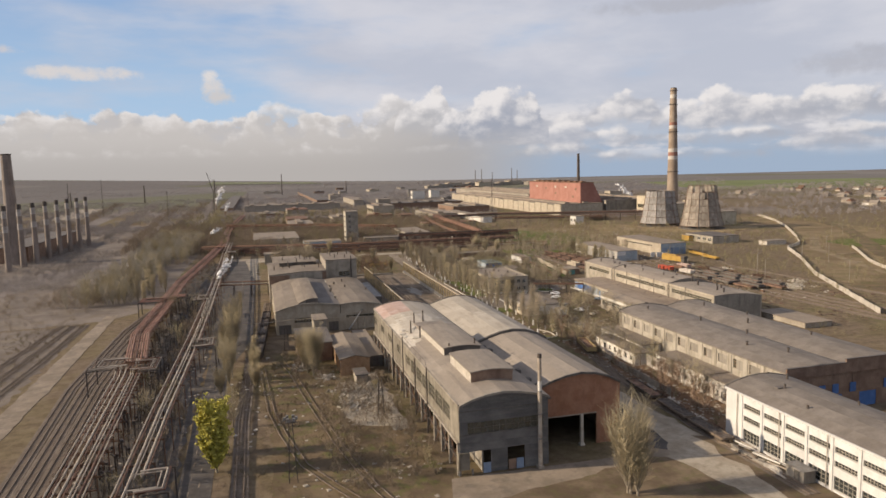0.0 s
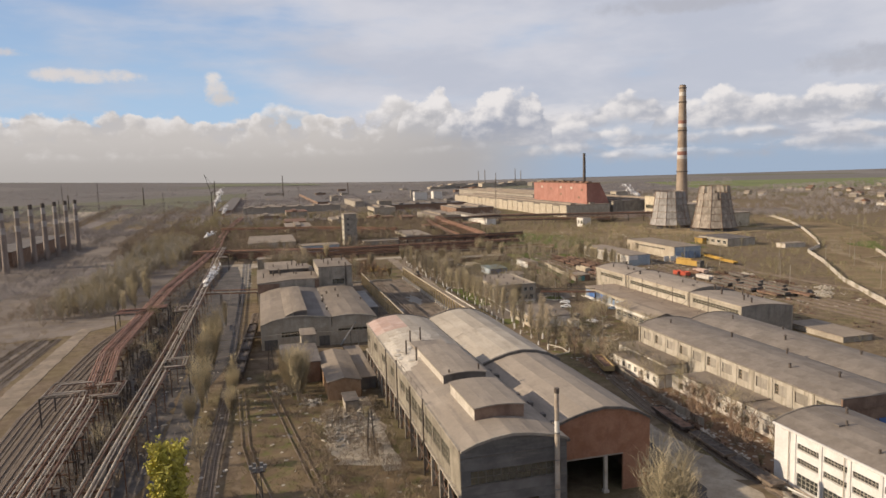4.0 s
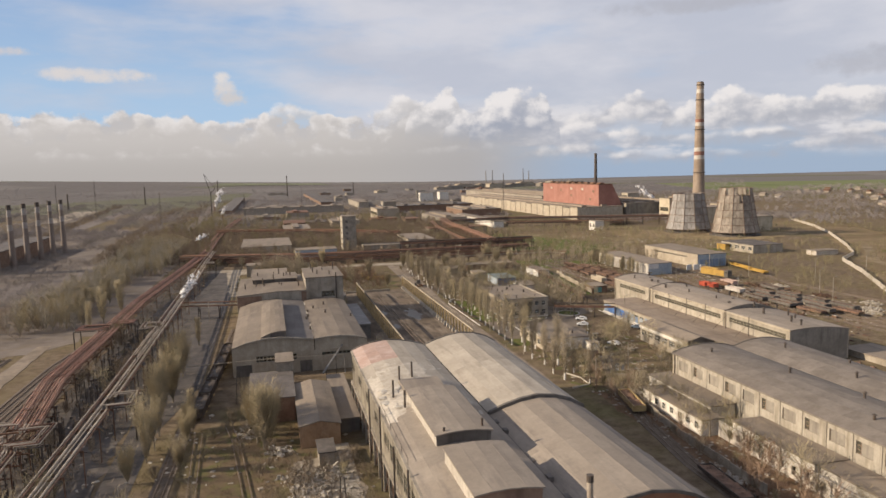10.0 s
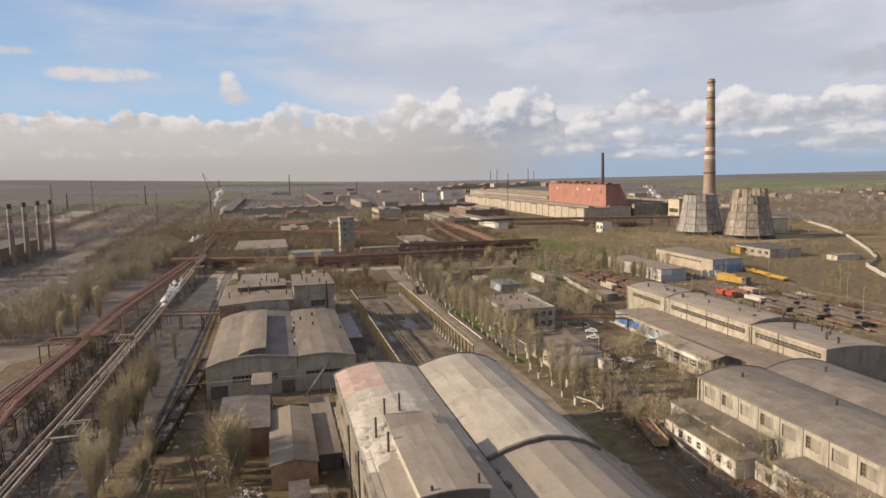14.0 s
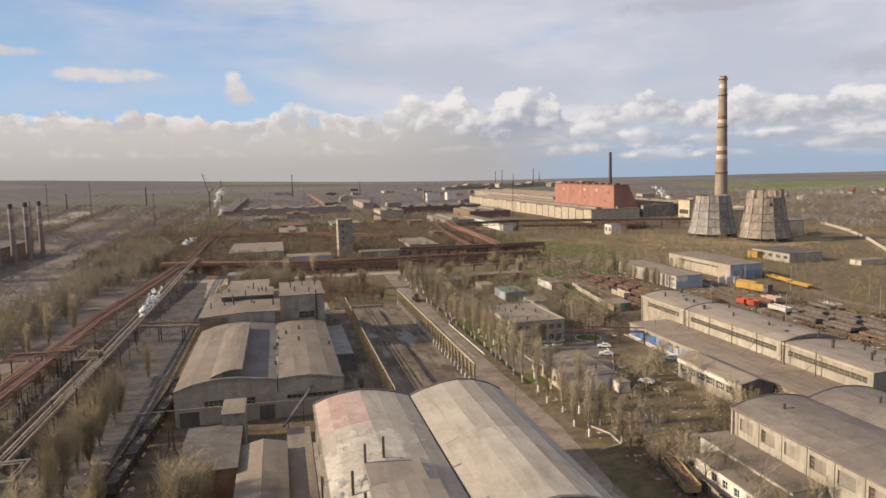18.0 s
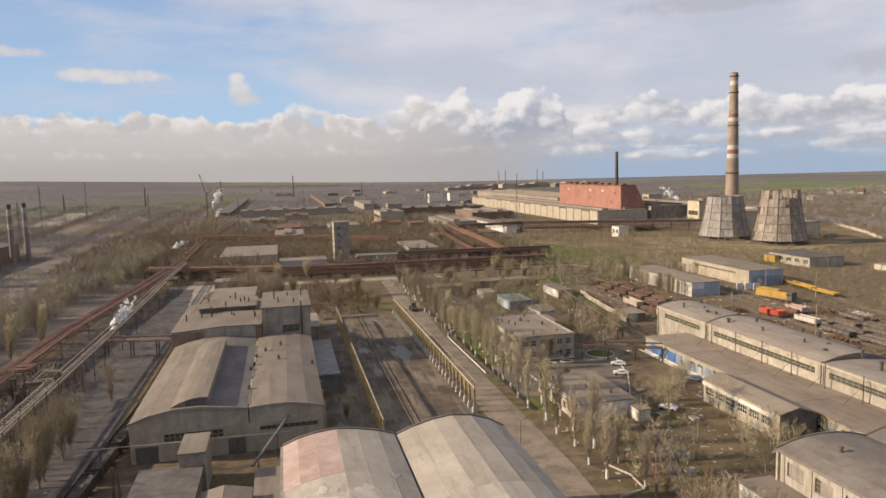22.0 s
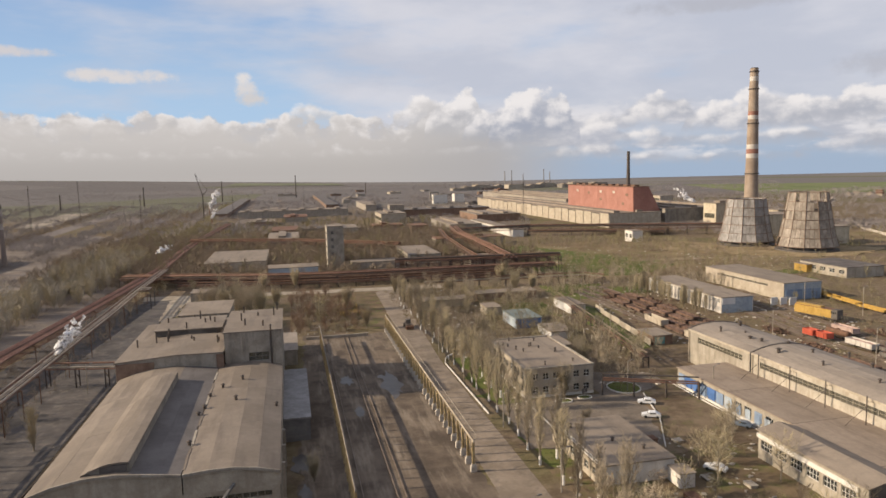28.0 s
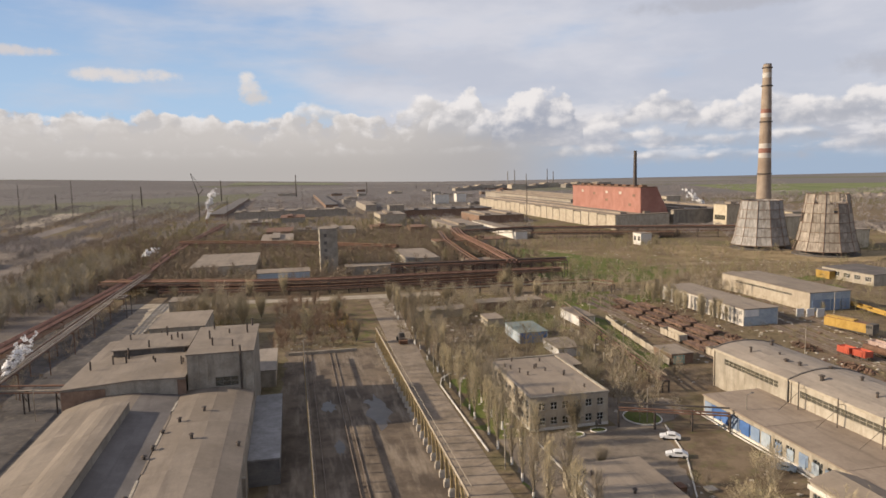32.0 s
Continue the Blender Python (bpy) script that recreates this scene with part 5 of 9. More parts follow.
# ---- long machine shop with clerestory bands ----
def machine_shop():
    w = thing("machine_shop", (160, 268, 0), "long pale machine shop with dark window bands, cambered roof", "machine shop")
    foot(134, 172, 214, 321)
    for y0, y1, rise, bands in ((216.0, 245.5, 0.3, ((218, 243.5),)), (245.8, 291.4, 1.7, ((248, 288.5),)), (292.0, 319.8, 1.4, ((295.5, 315.5),))):
        holes = [(a, b, 6.7, 8.3) for a, b in bands]
        bm = bmesh.new()
        wall(bm, "x", 150.0, 150.35, y0, y1, 0, 9.8, holes)
        part("wall_panel", bm, "dirty_white", w)
        for a, b, c, d in holes:
            window(w, "x", 150.2, a, b, c, d, int((b - a) / 1.6), 2, 0.09, "concrete", "old_glass", "window_band")
        pts = vault(149.7, 9.9, 170.2, 8.9, rise + 0.5, 7)
        vault_roof(w, pts, y0 - 0.1, y1 + 0.1, 0.3, "roof_dust", cuts=2)
        part("edge_trim", arch_rib(pts, y1 + 0.1, y1 + 0.45, 0.25), "dark_panel", w)
        part("gable", gable_wall(pts, y1 - 0.35, y1 - 0.02, 0), "plaster", w)
        part("gable", gable_wall(pts, y0 + 0.02, y0 + 0.35, 0), "grey_panel", w)
        part("wall_panel", boxes((169.8, 170.1, y0, y1, 0, 8.8)), "plaster", w)
        part("cornice", boxes((149.6, 150.35, y0, y1, 9.5, 9.98)), "plaster", w)
    # low range along its west side
    ax = bmesh.new()
    holes = [(218 + 3.6 * k, 220.4 + 3.6 * k, 1.1, 3.3) for k in range(23)]
    wall(ax, "x", 135.5, 135.85, 216, 302, 0, 4.4, holes)
    part("low_wall", ax, "dirty_white", w)
    for k, hl in enumerate(holes):
        if k % 3 == 2 or k > 17:
            part("blue_shutter", boxes((135.4, 135.5, *hl)), "bright_blue" if k > 17 else ("sky_blue_paint", "pale_blue")[k % 2], w, "blue-painted shutter")
        else:
            window(w, "x", 135.7, *hl, 3, 2, 0.08)
    part("low_wall", boxes((135.85, 150, 301.6, 302, 0, 4.4)), "plaster", w)
    part("low_wall", boxes((135.85, 150, 216, 216.4, 0, 4.4)), "brick_brown", w)
    for k in range(4):
        part("low_roof", boxes((135.1, 150.0, 215.7 + 21.6 * k, 237.2 + 21.6 * k, 4.4, 4.65 + 0.02 * k)), "low_felt", w)
    for k in range(12):
        y = 262.2 + 3.3 * k
        part("blue_panel", boxes((135.28, 135.42, y, y + (2.7 if k > 4 else 1.8), 0.6, 3.4 if k > 4 else 2.8)), ("bright_blue", "bright_blue", "sky_blue_paint")[k % 3] if k > 6 else ("sky_blue_paint", "pale_blue")[k % 2], w, "blue-painted wall panel")
    part("white_plinth", boxes((135.1, 135.5, 252, 302, 0, 0.55)), "white_paint", w, "whitewashed plinth")


machine_shop()
rnd = random.Random(21)
for k in range(22):
    roof_vent((rnd.uniform(153, 168), 218 + k * 4.6 + rnd.uniform(-1, 1), 10.6), rnd.uniform(0.7, 1.6), rnd.uniform(0.2, 0.42))
for k in range(6):
    y = 232 + k * 11
    sp = thing("exhaust_pipe", (148.4, y, 4.6), "thin rusty exhaust pipe rising from the low roof", "exhaust pipe", "exhaust pipes")
    part("pipe", rods(0.13, 6, ((148.4, y, 4.6), (148.4, y, 10.8))), "steel_dark", sp)
    part("stay", rods(0.05, 4, ((148.4, y, 8.6), (144.4, y + 1, 4.7)), ((148.4, y, 9.6), (150.0, y, 9.3))), "steel_dark", sp)


# ---- small white workshop with mono-pitch roof ----
sw = thing("small_workshop", (129.5, 242, 0), "small white workshop with a row of windows and grey roof", "workshop")
foot(124, 135, 228, 257)
holes = [(231.5 + 4.05 * k, 234.6 + 4.05 * k, 2.0, 3.9) for k in range(6)]
bm = bmesh.new()
wall(bm, "x", 125.0, 125.35, 229, 255.6, 0, 5.7, holes)
part("wall_panel", bm, "dirty_white", sw)
for hl in holes:
    window(sw, "x", 125.2, *hl, 4, 2, 0.09)
part("white_band", boxes((124.85, 125.0, 231, 256, 4.2, 5.0)), "white_paint", sw, "bright white band above the windows")
bm = bmesh.new()
prism_y(bm, [(125.35, 0), (134.0, 0), (134.0, 5.1), (129.5, 6.7), (125.35, 5.7)], 229, 229.35)
part("gable", bm, "dark_panel", sw)
bm = bmesh.new()
prism_y(bm, [(125.35, 0), (134.0, 0), (134.0, 5.1), (129.5, 6.7), (125.35, 5.7)], 255.25, 255.6)
part("gable", bm, "plaster", sw)
part("wall_panel", boxes((133.7, 134.0, 229.35, 255.25, 0, 5.1)), "plaster", sw)
vault_roof(sw, [(124.7, 5.75), (129.5, 6.85), (134.3, 5.2)], 228.7, 255.9, 0.2, "roof_felt", cuts=3)


# ---- two-storey office ----
def office():
    o = thing("office_building", (102.5, 318, 0), "two-storey plastered office block with flat felt roof and parapet", "office building")
    foot(92, 113, 301, 336)
    ho = [(303.6 + 3.0 * k, 305.3 + 3.0 * k, z, z + 1.7) for k in range(10) for z in (1.1, 4.5)]
    bm = bmesh.new()
    wall(bm, "x", 93.0, 93.4, 302.0, 334.0, 0, 7.3, ho)
    part("wall_panel", bm, "plaster", o)
    for hl in ho:
        window(o, "x", 93.25, *hl, 2, 2, 0.09)
    hs = [(95.0 + 2.75 * k, 96.5 + 2.75 * k, z, z + 1.7) for k in range(6) for z in (1.1, 4.5)]
    bm = bmesh.new()
    wall(bm, "y", 302.0, 302.4, 93.4, 111.4, 0, 7.3, hs)
    part("wall_panel", bm, "plaster", o)
    for hl in hs:
        window(o, "y", 302.25, *hl, 2, 2, 0.09)
    part("wall_panel", boxes((111.0, 111.4, 302.4, 334.0, 0, 7.3)), "plaster", o)
    part("wall_panel", boxes((93.4, 111.0, 333.6, 334.0, 0, 7.3)), "plaster", o)
    part("floor_slab", boxes((93.4, 111.0, 302.4, 333.6, 3.3, 3.6)), "concrete", o)
    part("roof", boxes((93.3, 111.1, 302.3, 333.7, 7.1, 7.42)), "roof_felt", o)
    part("parapet", boxes((92.8, 93.35, 301.8, 334.2, 7.3, 7.75), (111.05, 111.6, 301.8, 334.2, 7.3, 7.75), (93.35, 111.05, 301.8, 302.3, 7.3, 7.75), (93.35, 111.05, 333.7, 334.2, 7.3, 7.75)), "concrete", o)
    part("plinth", boxes((92.8, 93.0, 301.8, 334.2, 0, 0.6), (93.0, 111.4, 301.8, 302.0, 0, 0.6)), "white_paint", o)
    part("entrance_canopy", boxes((101.0, 104.6, 299.6, 302.0, 2.9, 3.1)), "concrete", o)


office()
rnd = random.Random(3)
for k in range(13):
    roof_vent((rnd.uniform(95, 109.5), rnd.uniform(304, 332), 7.4), rnd.uniform(0.4, 0.9), 0.2)

# low flat building with a white rail
lo = thing("low_building", (97, 263, 0), "low flat-roofed building with pale walls and a white roof railing", "low building")
foot(88, 105, 251, 276)
holes = [(253.5 + 3.4 * k, 255.4 + 3.4 * k, 1.1, 2.8) for k in range(6)]
bm = bmesh.new()
wall(bm, "x", 89.6, 89.95, 252.0, 275.0, 0, 3.8, holes)
part("wall_panel", bm, "plaster", lo)
for hl in holes:
    window(lo, "x", 89.8, *hl, 2, 2, 0.08)
part("wall_panel", boxes((89.95, 104.5, 252, 252.35, 0, 3.8)), "white_paint", lo)
part("wall_panel", boxes((89.95, 104.5, 274.65, 275, 0, 3.8)), "plaster", lo)
part("wall_panel", boxes((104.15, 104.5, 252.35, 274.65, 0, 3.8)), "plaster", lo)
part("roof", boxes((89.3, 104.8, 251.7, 275.3, 3.8, 4.05)), "roof_felt", lo)
part("rail", boxes((89.35, 89.5, 252.0, 274.0, 4.7, 4.85), (89.35, 89.5, 252.0, 274.0, 4.05, 4.3)), "white_paint", lo, "white roof railing")
for k in range(10):
    part("rail_post", boxes((89.35, 89.5, 252.0 + 2.4 * k, 252.15 + 2.4 * k, 4.3, 4.7)), "white_paint", lo)
part("porch", boxes((103.0, 106.0, 247.5, 251.6, 0, 2.7)), "white_paint", lo)
part("porch_roof", boxes((102.8, 106.2, 247.3, 251.68, 2.7, 2.85)), "roof_felt", lo)
for p in ((92, 271, 4.05), (93, 270.0, 4.05), (101, 257, 4.05), (97, 262, 4.05)):
    roof_vent(p, 0.6, 0.25)


# ---- second hall with roof ridge light ----
def second_hall():
    h = thing("rolling_hall", (14, 287, 0), "wide grey hall with a long cambered ridge light on its roof", "works hall")
    foot(-8, 41, 254, 366)
    a = [(-5.6, 8.6), (-1.5, 10.0), (3.0, 10.8), (8.0, 10.95), (13.0, 10.4), (17.8, 9.75)]
    b = [(18.0, 9.75), (22.0, 10.1), (26.0, 10.1), (30.0, 9.6), (33.5, 8.7)]
    vault_roof(h, a[:4] + [(9.9, 10.75)], 255.2, 320, 0.3, "hall_felt", cuts=3)
    # strip east of the ridge light: darker felt with its shade painted in
    vault_roof(h, [(9.9, 10.75), (13.0, 10.4), (17.8, 9.75)], 255.2, 320, 0.3, "ridge_shade_felt", label="darker felt roof strip with ridge-light shade in its colour")
    vault_roof(h, b, 255.2, 322, 0.3, "hall_felt", cuts=3)
    for pts in (a, b):
        part("edge_trim", arch_rib(pts, 254.9, 255.2, 0.12), "concrete", h)
        part("gable", gable_wall(pts, 255.4, 255.8, 6.2), "plaster", h)
    bm = bmesh.new()
    wall(bm, "y", 255.4, 255.8, -5.4, 33.3, 0, 6.2, ((1.0, 12.6, 3.9, 5.7), (-4.6, -0.2, 0, 3.4), (13.5, 17.0, 0, 3.4), (20.0, 32.0, 4.4, 5.4)))
    part("wall_panel", bm, "plaster", h)
    window(h, "y", 255.6, 1.0, 12.6, 3.9, 5.7, 11, 2, 0.1, "concrete", "old_glass")
    window(h, "y", 255.6, 20.0, 32.0, 4.4, 5.4, 10, 1, 0.1, "concrete", "old_glass")
    for x0, x1 in ((-4.6, -0.2), (13.5, 17.0)):
        part("gate", boxes((x0, x1, 255.5, 255.65, 0, 3.4)), "dark_panel", h)
    bm = bmesh.new()
    wall(bm, "x", -5.6, -5.2, 255.8, 320, 0, 7.9, [(259 + 6 * k, 263 + 6 * k, 3.6, 6.4) for k in range(10)])
    part("wall_panel", bm, "plaster", h)
    for k in range(10):
        window(h, "x", -5.4, 259 + 6 * k, 263 + 6 * k, 3.6, 6.4, 4, 3, 0.1, "concrete", "old_glass")
    bm = bmesh.new()
    wall(bm, "x", 33.2, 33.6, 255.8, 320, 0, 8.4)
    part("wall_panel", bm, "concrete", h)
    # ridge light
    pts = vault(2.6, 10.9, 9.9, 12.5, 0.6, 5)
    body = part("ridge_light", gable_wall(pts, 256.6, 308.4, 9.0), "grey_panel", h, "long ridge light with glazed sides")
    vault_roof(body, [(x, z + 0.05) for x, z in pts], 256.2, 308.8, 0.25, "hall_felt", cuts=3)
    part("end_louvre", boxes((5.4, 9.5, 256.4, 256.6, 10.9, 12.1)), "roof_dark", body, "dark opening in the end")
    # flat annex on the east side, with tank lids
    part("annex_roof", boxes((33.62, 39.6, 289.6, 328.5, 5.0, 5.3)), "annex_roof_felt", h)
    part("annex_wall", boxes((33.62, 39.4, 289.8, 328.3, 0, 5.0)), "slate_panel", h)
    for y in (261, 269, 277):
        part("buttress", boxes((33.6, 34.2, y, y + 0.8, 0, 7.5)), "concrete", h)
    # tall rear blocks
    t = bmesh.new()
    wall(t, "y", 322.0, 322.4, 19.3, 33.6, 0, 17.8, ((25.2, 30.2, 10.2, 12.4),))
    part("tower_wall", t, "concrete", h)
    window(h, "y", 322.25, 25.2, 30.2, 10.2, 12.4, 3, 2, 0.12, "dark_panel", "old_glass")
    part("tower_wall", boxes((19.3, 19.7, 322.4, 350, 0, 17.8)), "concrete", h)
    part("tower_wall", boxes((33.2, 33.6, 322.4, 350, 0, 17.8)), "grey_panel", h)
    part("tower_wall", boxes((19.3, 33.6, 350, 350.4, 0, 17.8)), "concrete", h)
    part("tower_roof", boxes((19.0, 33.9, 321.8, 350.7, 17.8, 18.1)), "hall_felt", h)
    for x in (21.3, 23.2, 31.4):
        part("pilaster", boxes((x, x + 0.5, 321.75, 322.0, 8.5, 17.7)), "concrete", h)
    part("downpipe", rods(0.22, 8, ((30.9, 321.6, 8.8), (30.9, 321.6, 19.6))), "steel_dark", h)
    bm = bmesh.new()
    prism_y(bm, [(-6.4, 0), (18.9, 0), (18.9, 13.4), (8, 13.6), (-6.4, 12.6)], 320.0, 364)
    part("rear_block", bm, "concrete", h, "lower rear block with sloping felt roof")
    bm = bmesh.new()
    prism_y(bm, [(-6.6, 12.6), (8, 13.6), (19.1, 13.4), (19.1, 13.65), (8, 13.85), (-6.6, 12.85)], 319.8, 364.2)
    part("rear_roof", bm, "hall_felt", h)
    part("roof_step", boxes((-1.0, 16.5, 343.5, 360.0, 13.5, 15.0)), "dark_panel", h)
    part("roof_step_cover", boxes((-1.4, 17.0, 343.0, 360.4, 15.0, 15.25)), "hall_felt", h)
    part("brick_patch", boxes((-6.2, 2.6, 319.72, 319.98, 8.4, 12.4)), "brick_brown", h, "patch of brown brick in the rear wall")
    for k in range(6):
        y = 257 + 10.3 * k
        bm = bmesh.new()
        prism_z(bm, ragged([(17.75, y), (18.15, y), (18.15, y + 9.4 - 1.5 * (k % 3)), (17.75, y + 9.4 - 1.5 * (k % 3))], 0.12, 0.9), 9.5, 9.86)
        part("dust_drift", bm, "slab" if k % 2 else "hall_felt", h, "crumbled mortar along the roof seam")
    part("brick_strip", boxes((17.4, 19.2, 319.7, 319.98, 8.8, 13.2)), "brick_brown", h)


second_hall()
rnd = random.Random(31)
for x, y, z, hh in ((17.5, 268, 9.6, 0.9), (17.2, 284, 9.6, 0.8), (17.9, 288, 9.6, 0.9), (18.2, 296, 9.6, 0.7), (20.5, 301, 10.0, 0.8), (24.0, 291, 10.2, 0.8), (32.4, 288, 8.9, 0.8), (24.5, 306, 10.2, 0.8)):
    roof_vent((x, y, z - 0.15), hh, 0.3)
for k in range(17):
    x, y = rnd.uniform(-4, 17), rnd.uniform(330, 362)
    up = 15.2 if -1 < x < 16.5 and 343.5 < y < 360 else 13.5
    sp = thing("roof_stack", (x, y, up), "short sooty steel stack on the felt roof", "roof stack", "roof stacks of the rear block")
    part("pipe", rods(0.22, 8, ((x, y, up - 0.3), (x, y, up + rnd.uniform(1.2, 2.6)))), "steel_dark", sp)
for k in range(7):
    x, y = rnd.uniform(20.5, 32.5), rnd.uniform(325, 349)
    sp = thing("roof_stack", (x, y, 18.1), "short sooty steel stack on the tower roof", "roof stack", "roof stacks of the tower block")
    part("pipe", rods(0.22, 8, ((x, y, 18.0), (x, y, 18.1 + rnd.uniform(1.0, 2.4)))), "steel_dark", sp)


def plain_block(name, x0, x1, y0, y1, z, wall_mat, roof_mat, label, category, wins=0, group="", gable=0.0, win_axis="x", band=None, south=None, rows=1, glass="glass"):
    """A simple rectangular building with a roof, and windows on its lit long side."""
    b = thing(name, ((x0 + x1) / 2, (y0 + y1) / 2, 0), label, category, group)
    foot(x0, x1, y0, y1)
    if wins and win_axis == "x":
        step = (y1 - y0) / wins
        hl = [(y0 + step * (k + 0.22), y0 + step * (k + 0.78), z * (0.35 if rows == 1 else 0.14 + 0.5 * r), z * (0.75 if rows == 1 else 0.40 + 0.5 * r)) for k in range(wins) for r in range(rows)]
        bm = bmesh.new()
        wall(bm, "x", x0, x0 + 0.3, y0, y1, 0, z, hl)
        part("wall_panel", bm, wall_mat, b)
        for q in hl:
            window(b, "x", x0 + 0.15, *q, 3, 2, 0.09, "white_paint", glass)
    elif band:
        bm = bmesh.new()
        wall(bm, "x", x0, x0 + 0.3, y0, y1, 0, z, [band])
        part("wall_panel", bm, wall_mat, b)
        window(b, "x", x0 + 0.15, *band, int((band[1] - band[0]) / 1.5), 2, 0.09, "concrete", "old_glass", "window_band")
    else:
        part("wall_panel", boxes((x0, x0 + 0.3, y0, y1, 0, z)), wall_mat, b)
    part("wall_panel", boxes((x1 - 0.3, x1, y0, y1, 0, z)), wall_mat, b)
    if gable:
        xm = (x0 + x1) / 2
        for ya in (y0, y1 - 0.3):
            bm = bmesh.new()
            prism_y(bm, [(x0 + 0.3, 0), (x1 - 0.3, 0), (x1 - 0.3, z), (xm, z + gable - 0.1), (x0 + 0.3, z)], ya, ya + 0.3)
            part("gable", bm, wall_mat, b)
        vault_roof(b, [(x0 - 0.3, z), (xm, z + gable), (x1 + 0.3, z)], y0 - 0.3, y1 + 0.3, 0.18, roof_mat, cuts=2)
    else:
        part("wall_panel", boxes((x0 + 0.3, x1 - 0.3, y0, y0 + 0.3, 0, z)), south or wall_mat, b)
        part("wall_panel", boxes((x0 + 0.3, x1 - 0.3, y1 - 0.3, y1, 0, z)), wall_mat, b)
        part("roof", boxes((x0 - 0.25, x1 + 0.25, y0 - 0.25, y1 + 0.25, z, z + 0.25)), roof_mat, b)
    return b


plain_block("boiler_house", 0.0, 10.5, 214.5, 237, 5.8, "brick_brown", "roof_dark", "brown brick boiler house with a dark flat roof", "boiler house", 5)
plain_block("lift_tower", 6.6, 11.0, 236.4, 246, 8.4, "concrete", "roof_felt", "narrow concrete tower behind the boiler house", "tower")
plain_block("brick_shed", 10.8, 19.3, 196.5, 227, 4.9, "brick_ochre", "roof_felt", "brown brick shed with a low grey gabled roof", "shed", 0, gable=1.0)
plain_block("lean_shed", 19.8, 24.2, 203, 238, 3.2, "dark_panel", "roof_felt", "low dark shed with a flat grey roof", "shed")
plain_block("rear_building", -2.9, 14.2, 396.5, 423, 8.8, "concrete", "roof_felt", "low concrete building with a flat felt roof", "building")
plain_block("rear_cabin", -7.0, 3.0, 459, 470, 6.5, "concrete", "roof_felt", "small concrete cabin with a flat roof", "building")
plain_block("works_annex", 26.5, 37.5, 352, 376, 4.5, "concrete", "roof_dust", "low annex with pale dusty roof", "annex")
bm = bmesh.new()
for k in range(12):
    box(bm, 17.2 + 0.12 * math.sin(k), 20.8, 150 + 3.9 * k, 153.7 + 3.9 * k, -0.1, 0.12 + 0.03 * (k % 3))
solo("slab_path", bm, "slab", "path of pale concrete slabs beside the hall", "path", kind="structure")
plain_block("pump_house", 14.0, 17.2, 186.5, 193.5, 2.6, "concrete", "roof_dark", "small concrete pump house", "hut")


# ---- crane gantries beside the yard ----
def crane_gantry(x, y0, y1, step, z, post_mat, foot_mat, beam_mat, label, wide, rail):
    g = thing("crane_gantry", (x, (y0 + y1) / 2, 0), label, "crane gantry", "crane gantries", "")
    n = int((y1 - y0) / step)
    pm = mesh_of(boxes((-wide / 2, wide / 2, -0.16, 0.16, 0, z)), post_mat)
    fm = mesh_of(boxes((-wide * 1.1, wide * 1.1, -0.42, 0.42, 0, 1.25), (-wide * 0.8, wide * 0.8, -0.3, 0.3, 1.25, 1.6)), foot_mat)
    for k in range(n + 1):
        y = y0 + step * k
        share("post", pm, g, (x, y, 0))
        if foot_mat != post_mat:
            share("footing", fm, g, (x, y, 0))
        if rail and k < n:
            part("brace", rods(0.07, 4, ((x, y + 0.2, z * 0.55), (x, y + step - 0.2, z - 0.3))), post_mat, g)
    part("beam", boxes((x - 0.14, x + 0.14, y0 - 0.6, y1 + 0.6, z, z + 0.5)), beam_mat, g)
    part("rail", boxes((x - 0.06, x + 0.06, y0 - 0.6, y1 + 0.6, z + 0.5, z + 0.62)), "steel_dark", g)
    if rail:
        part("handrail", boxes((x + 0.5, x + 0.56, y0, y1, z + 1.35, z + 1.42)), beam_mat, g)
        for k in range(0, n + 1):
            part("handrail_post", boxes((x + 0.5, x + 0.56, y0 + step * k, y0 + step * k + 0.06, z + 0.4, z + 1.35)), beam_mat, g)
    foot(x - 1, x + 1, y0, y1)


crane_gantry(69.3, 264.5, 386, 4.05, 6.0, "ochre_steel", "lime_dust", "plaster", "crane gantry of ochre steel posts on whitewashed footings", 0.52, True)
crane_gantry(45.4, 250, 376, 4.2, 5.9, "ochre_steel", "ochre_steel", "concrete", "crane gantry of thin yellow-lit steel posts", 0.46, False)
yw = thing("yard_wall", (52, 383, 0), "low concrete wall closing the crane yard", "wall")
part("wall_panel", boxes((40.8, 62.4, 383.0, 383.5, 0, 1.0)), "concrete", yw)
for x0, x1, y0, y1 in ((34.5, 39.5, 272, 284), (48.5, 52.5, 326, 336), (58.5, 65.5, 312, 338), (50, 53, 300, 309), (36, 39, 258, 268)):
    bm = bmesh.new()
    n = 30
    prism_z(bm, [((x0 + x1) / 2 + (x1 - x0) / 2 * math.cos(6.283 * i / n) * (0.75 + 0.7 * noise.noise(Vector((x0, y0, 1.0 + i * 0.55)))), (y0 + y1) / 2 + (y1 - y0) / 2 * math.sin(6.283 * i / n) * (0.8 + 0.6 * noise.noise(Vector((y0, x0, 5.0 + i * 0.6))))) for i in range(n)], 0.02, 0.058)
    solo("puddle", bm, "water", "still puddle on the yard earth", "puddle", kind="structure")

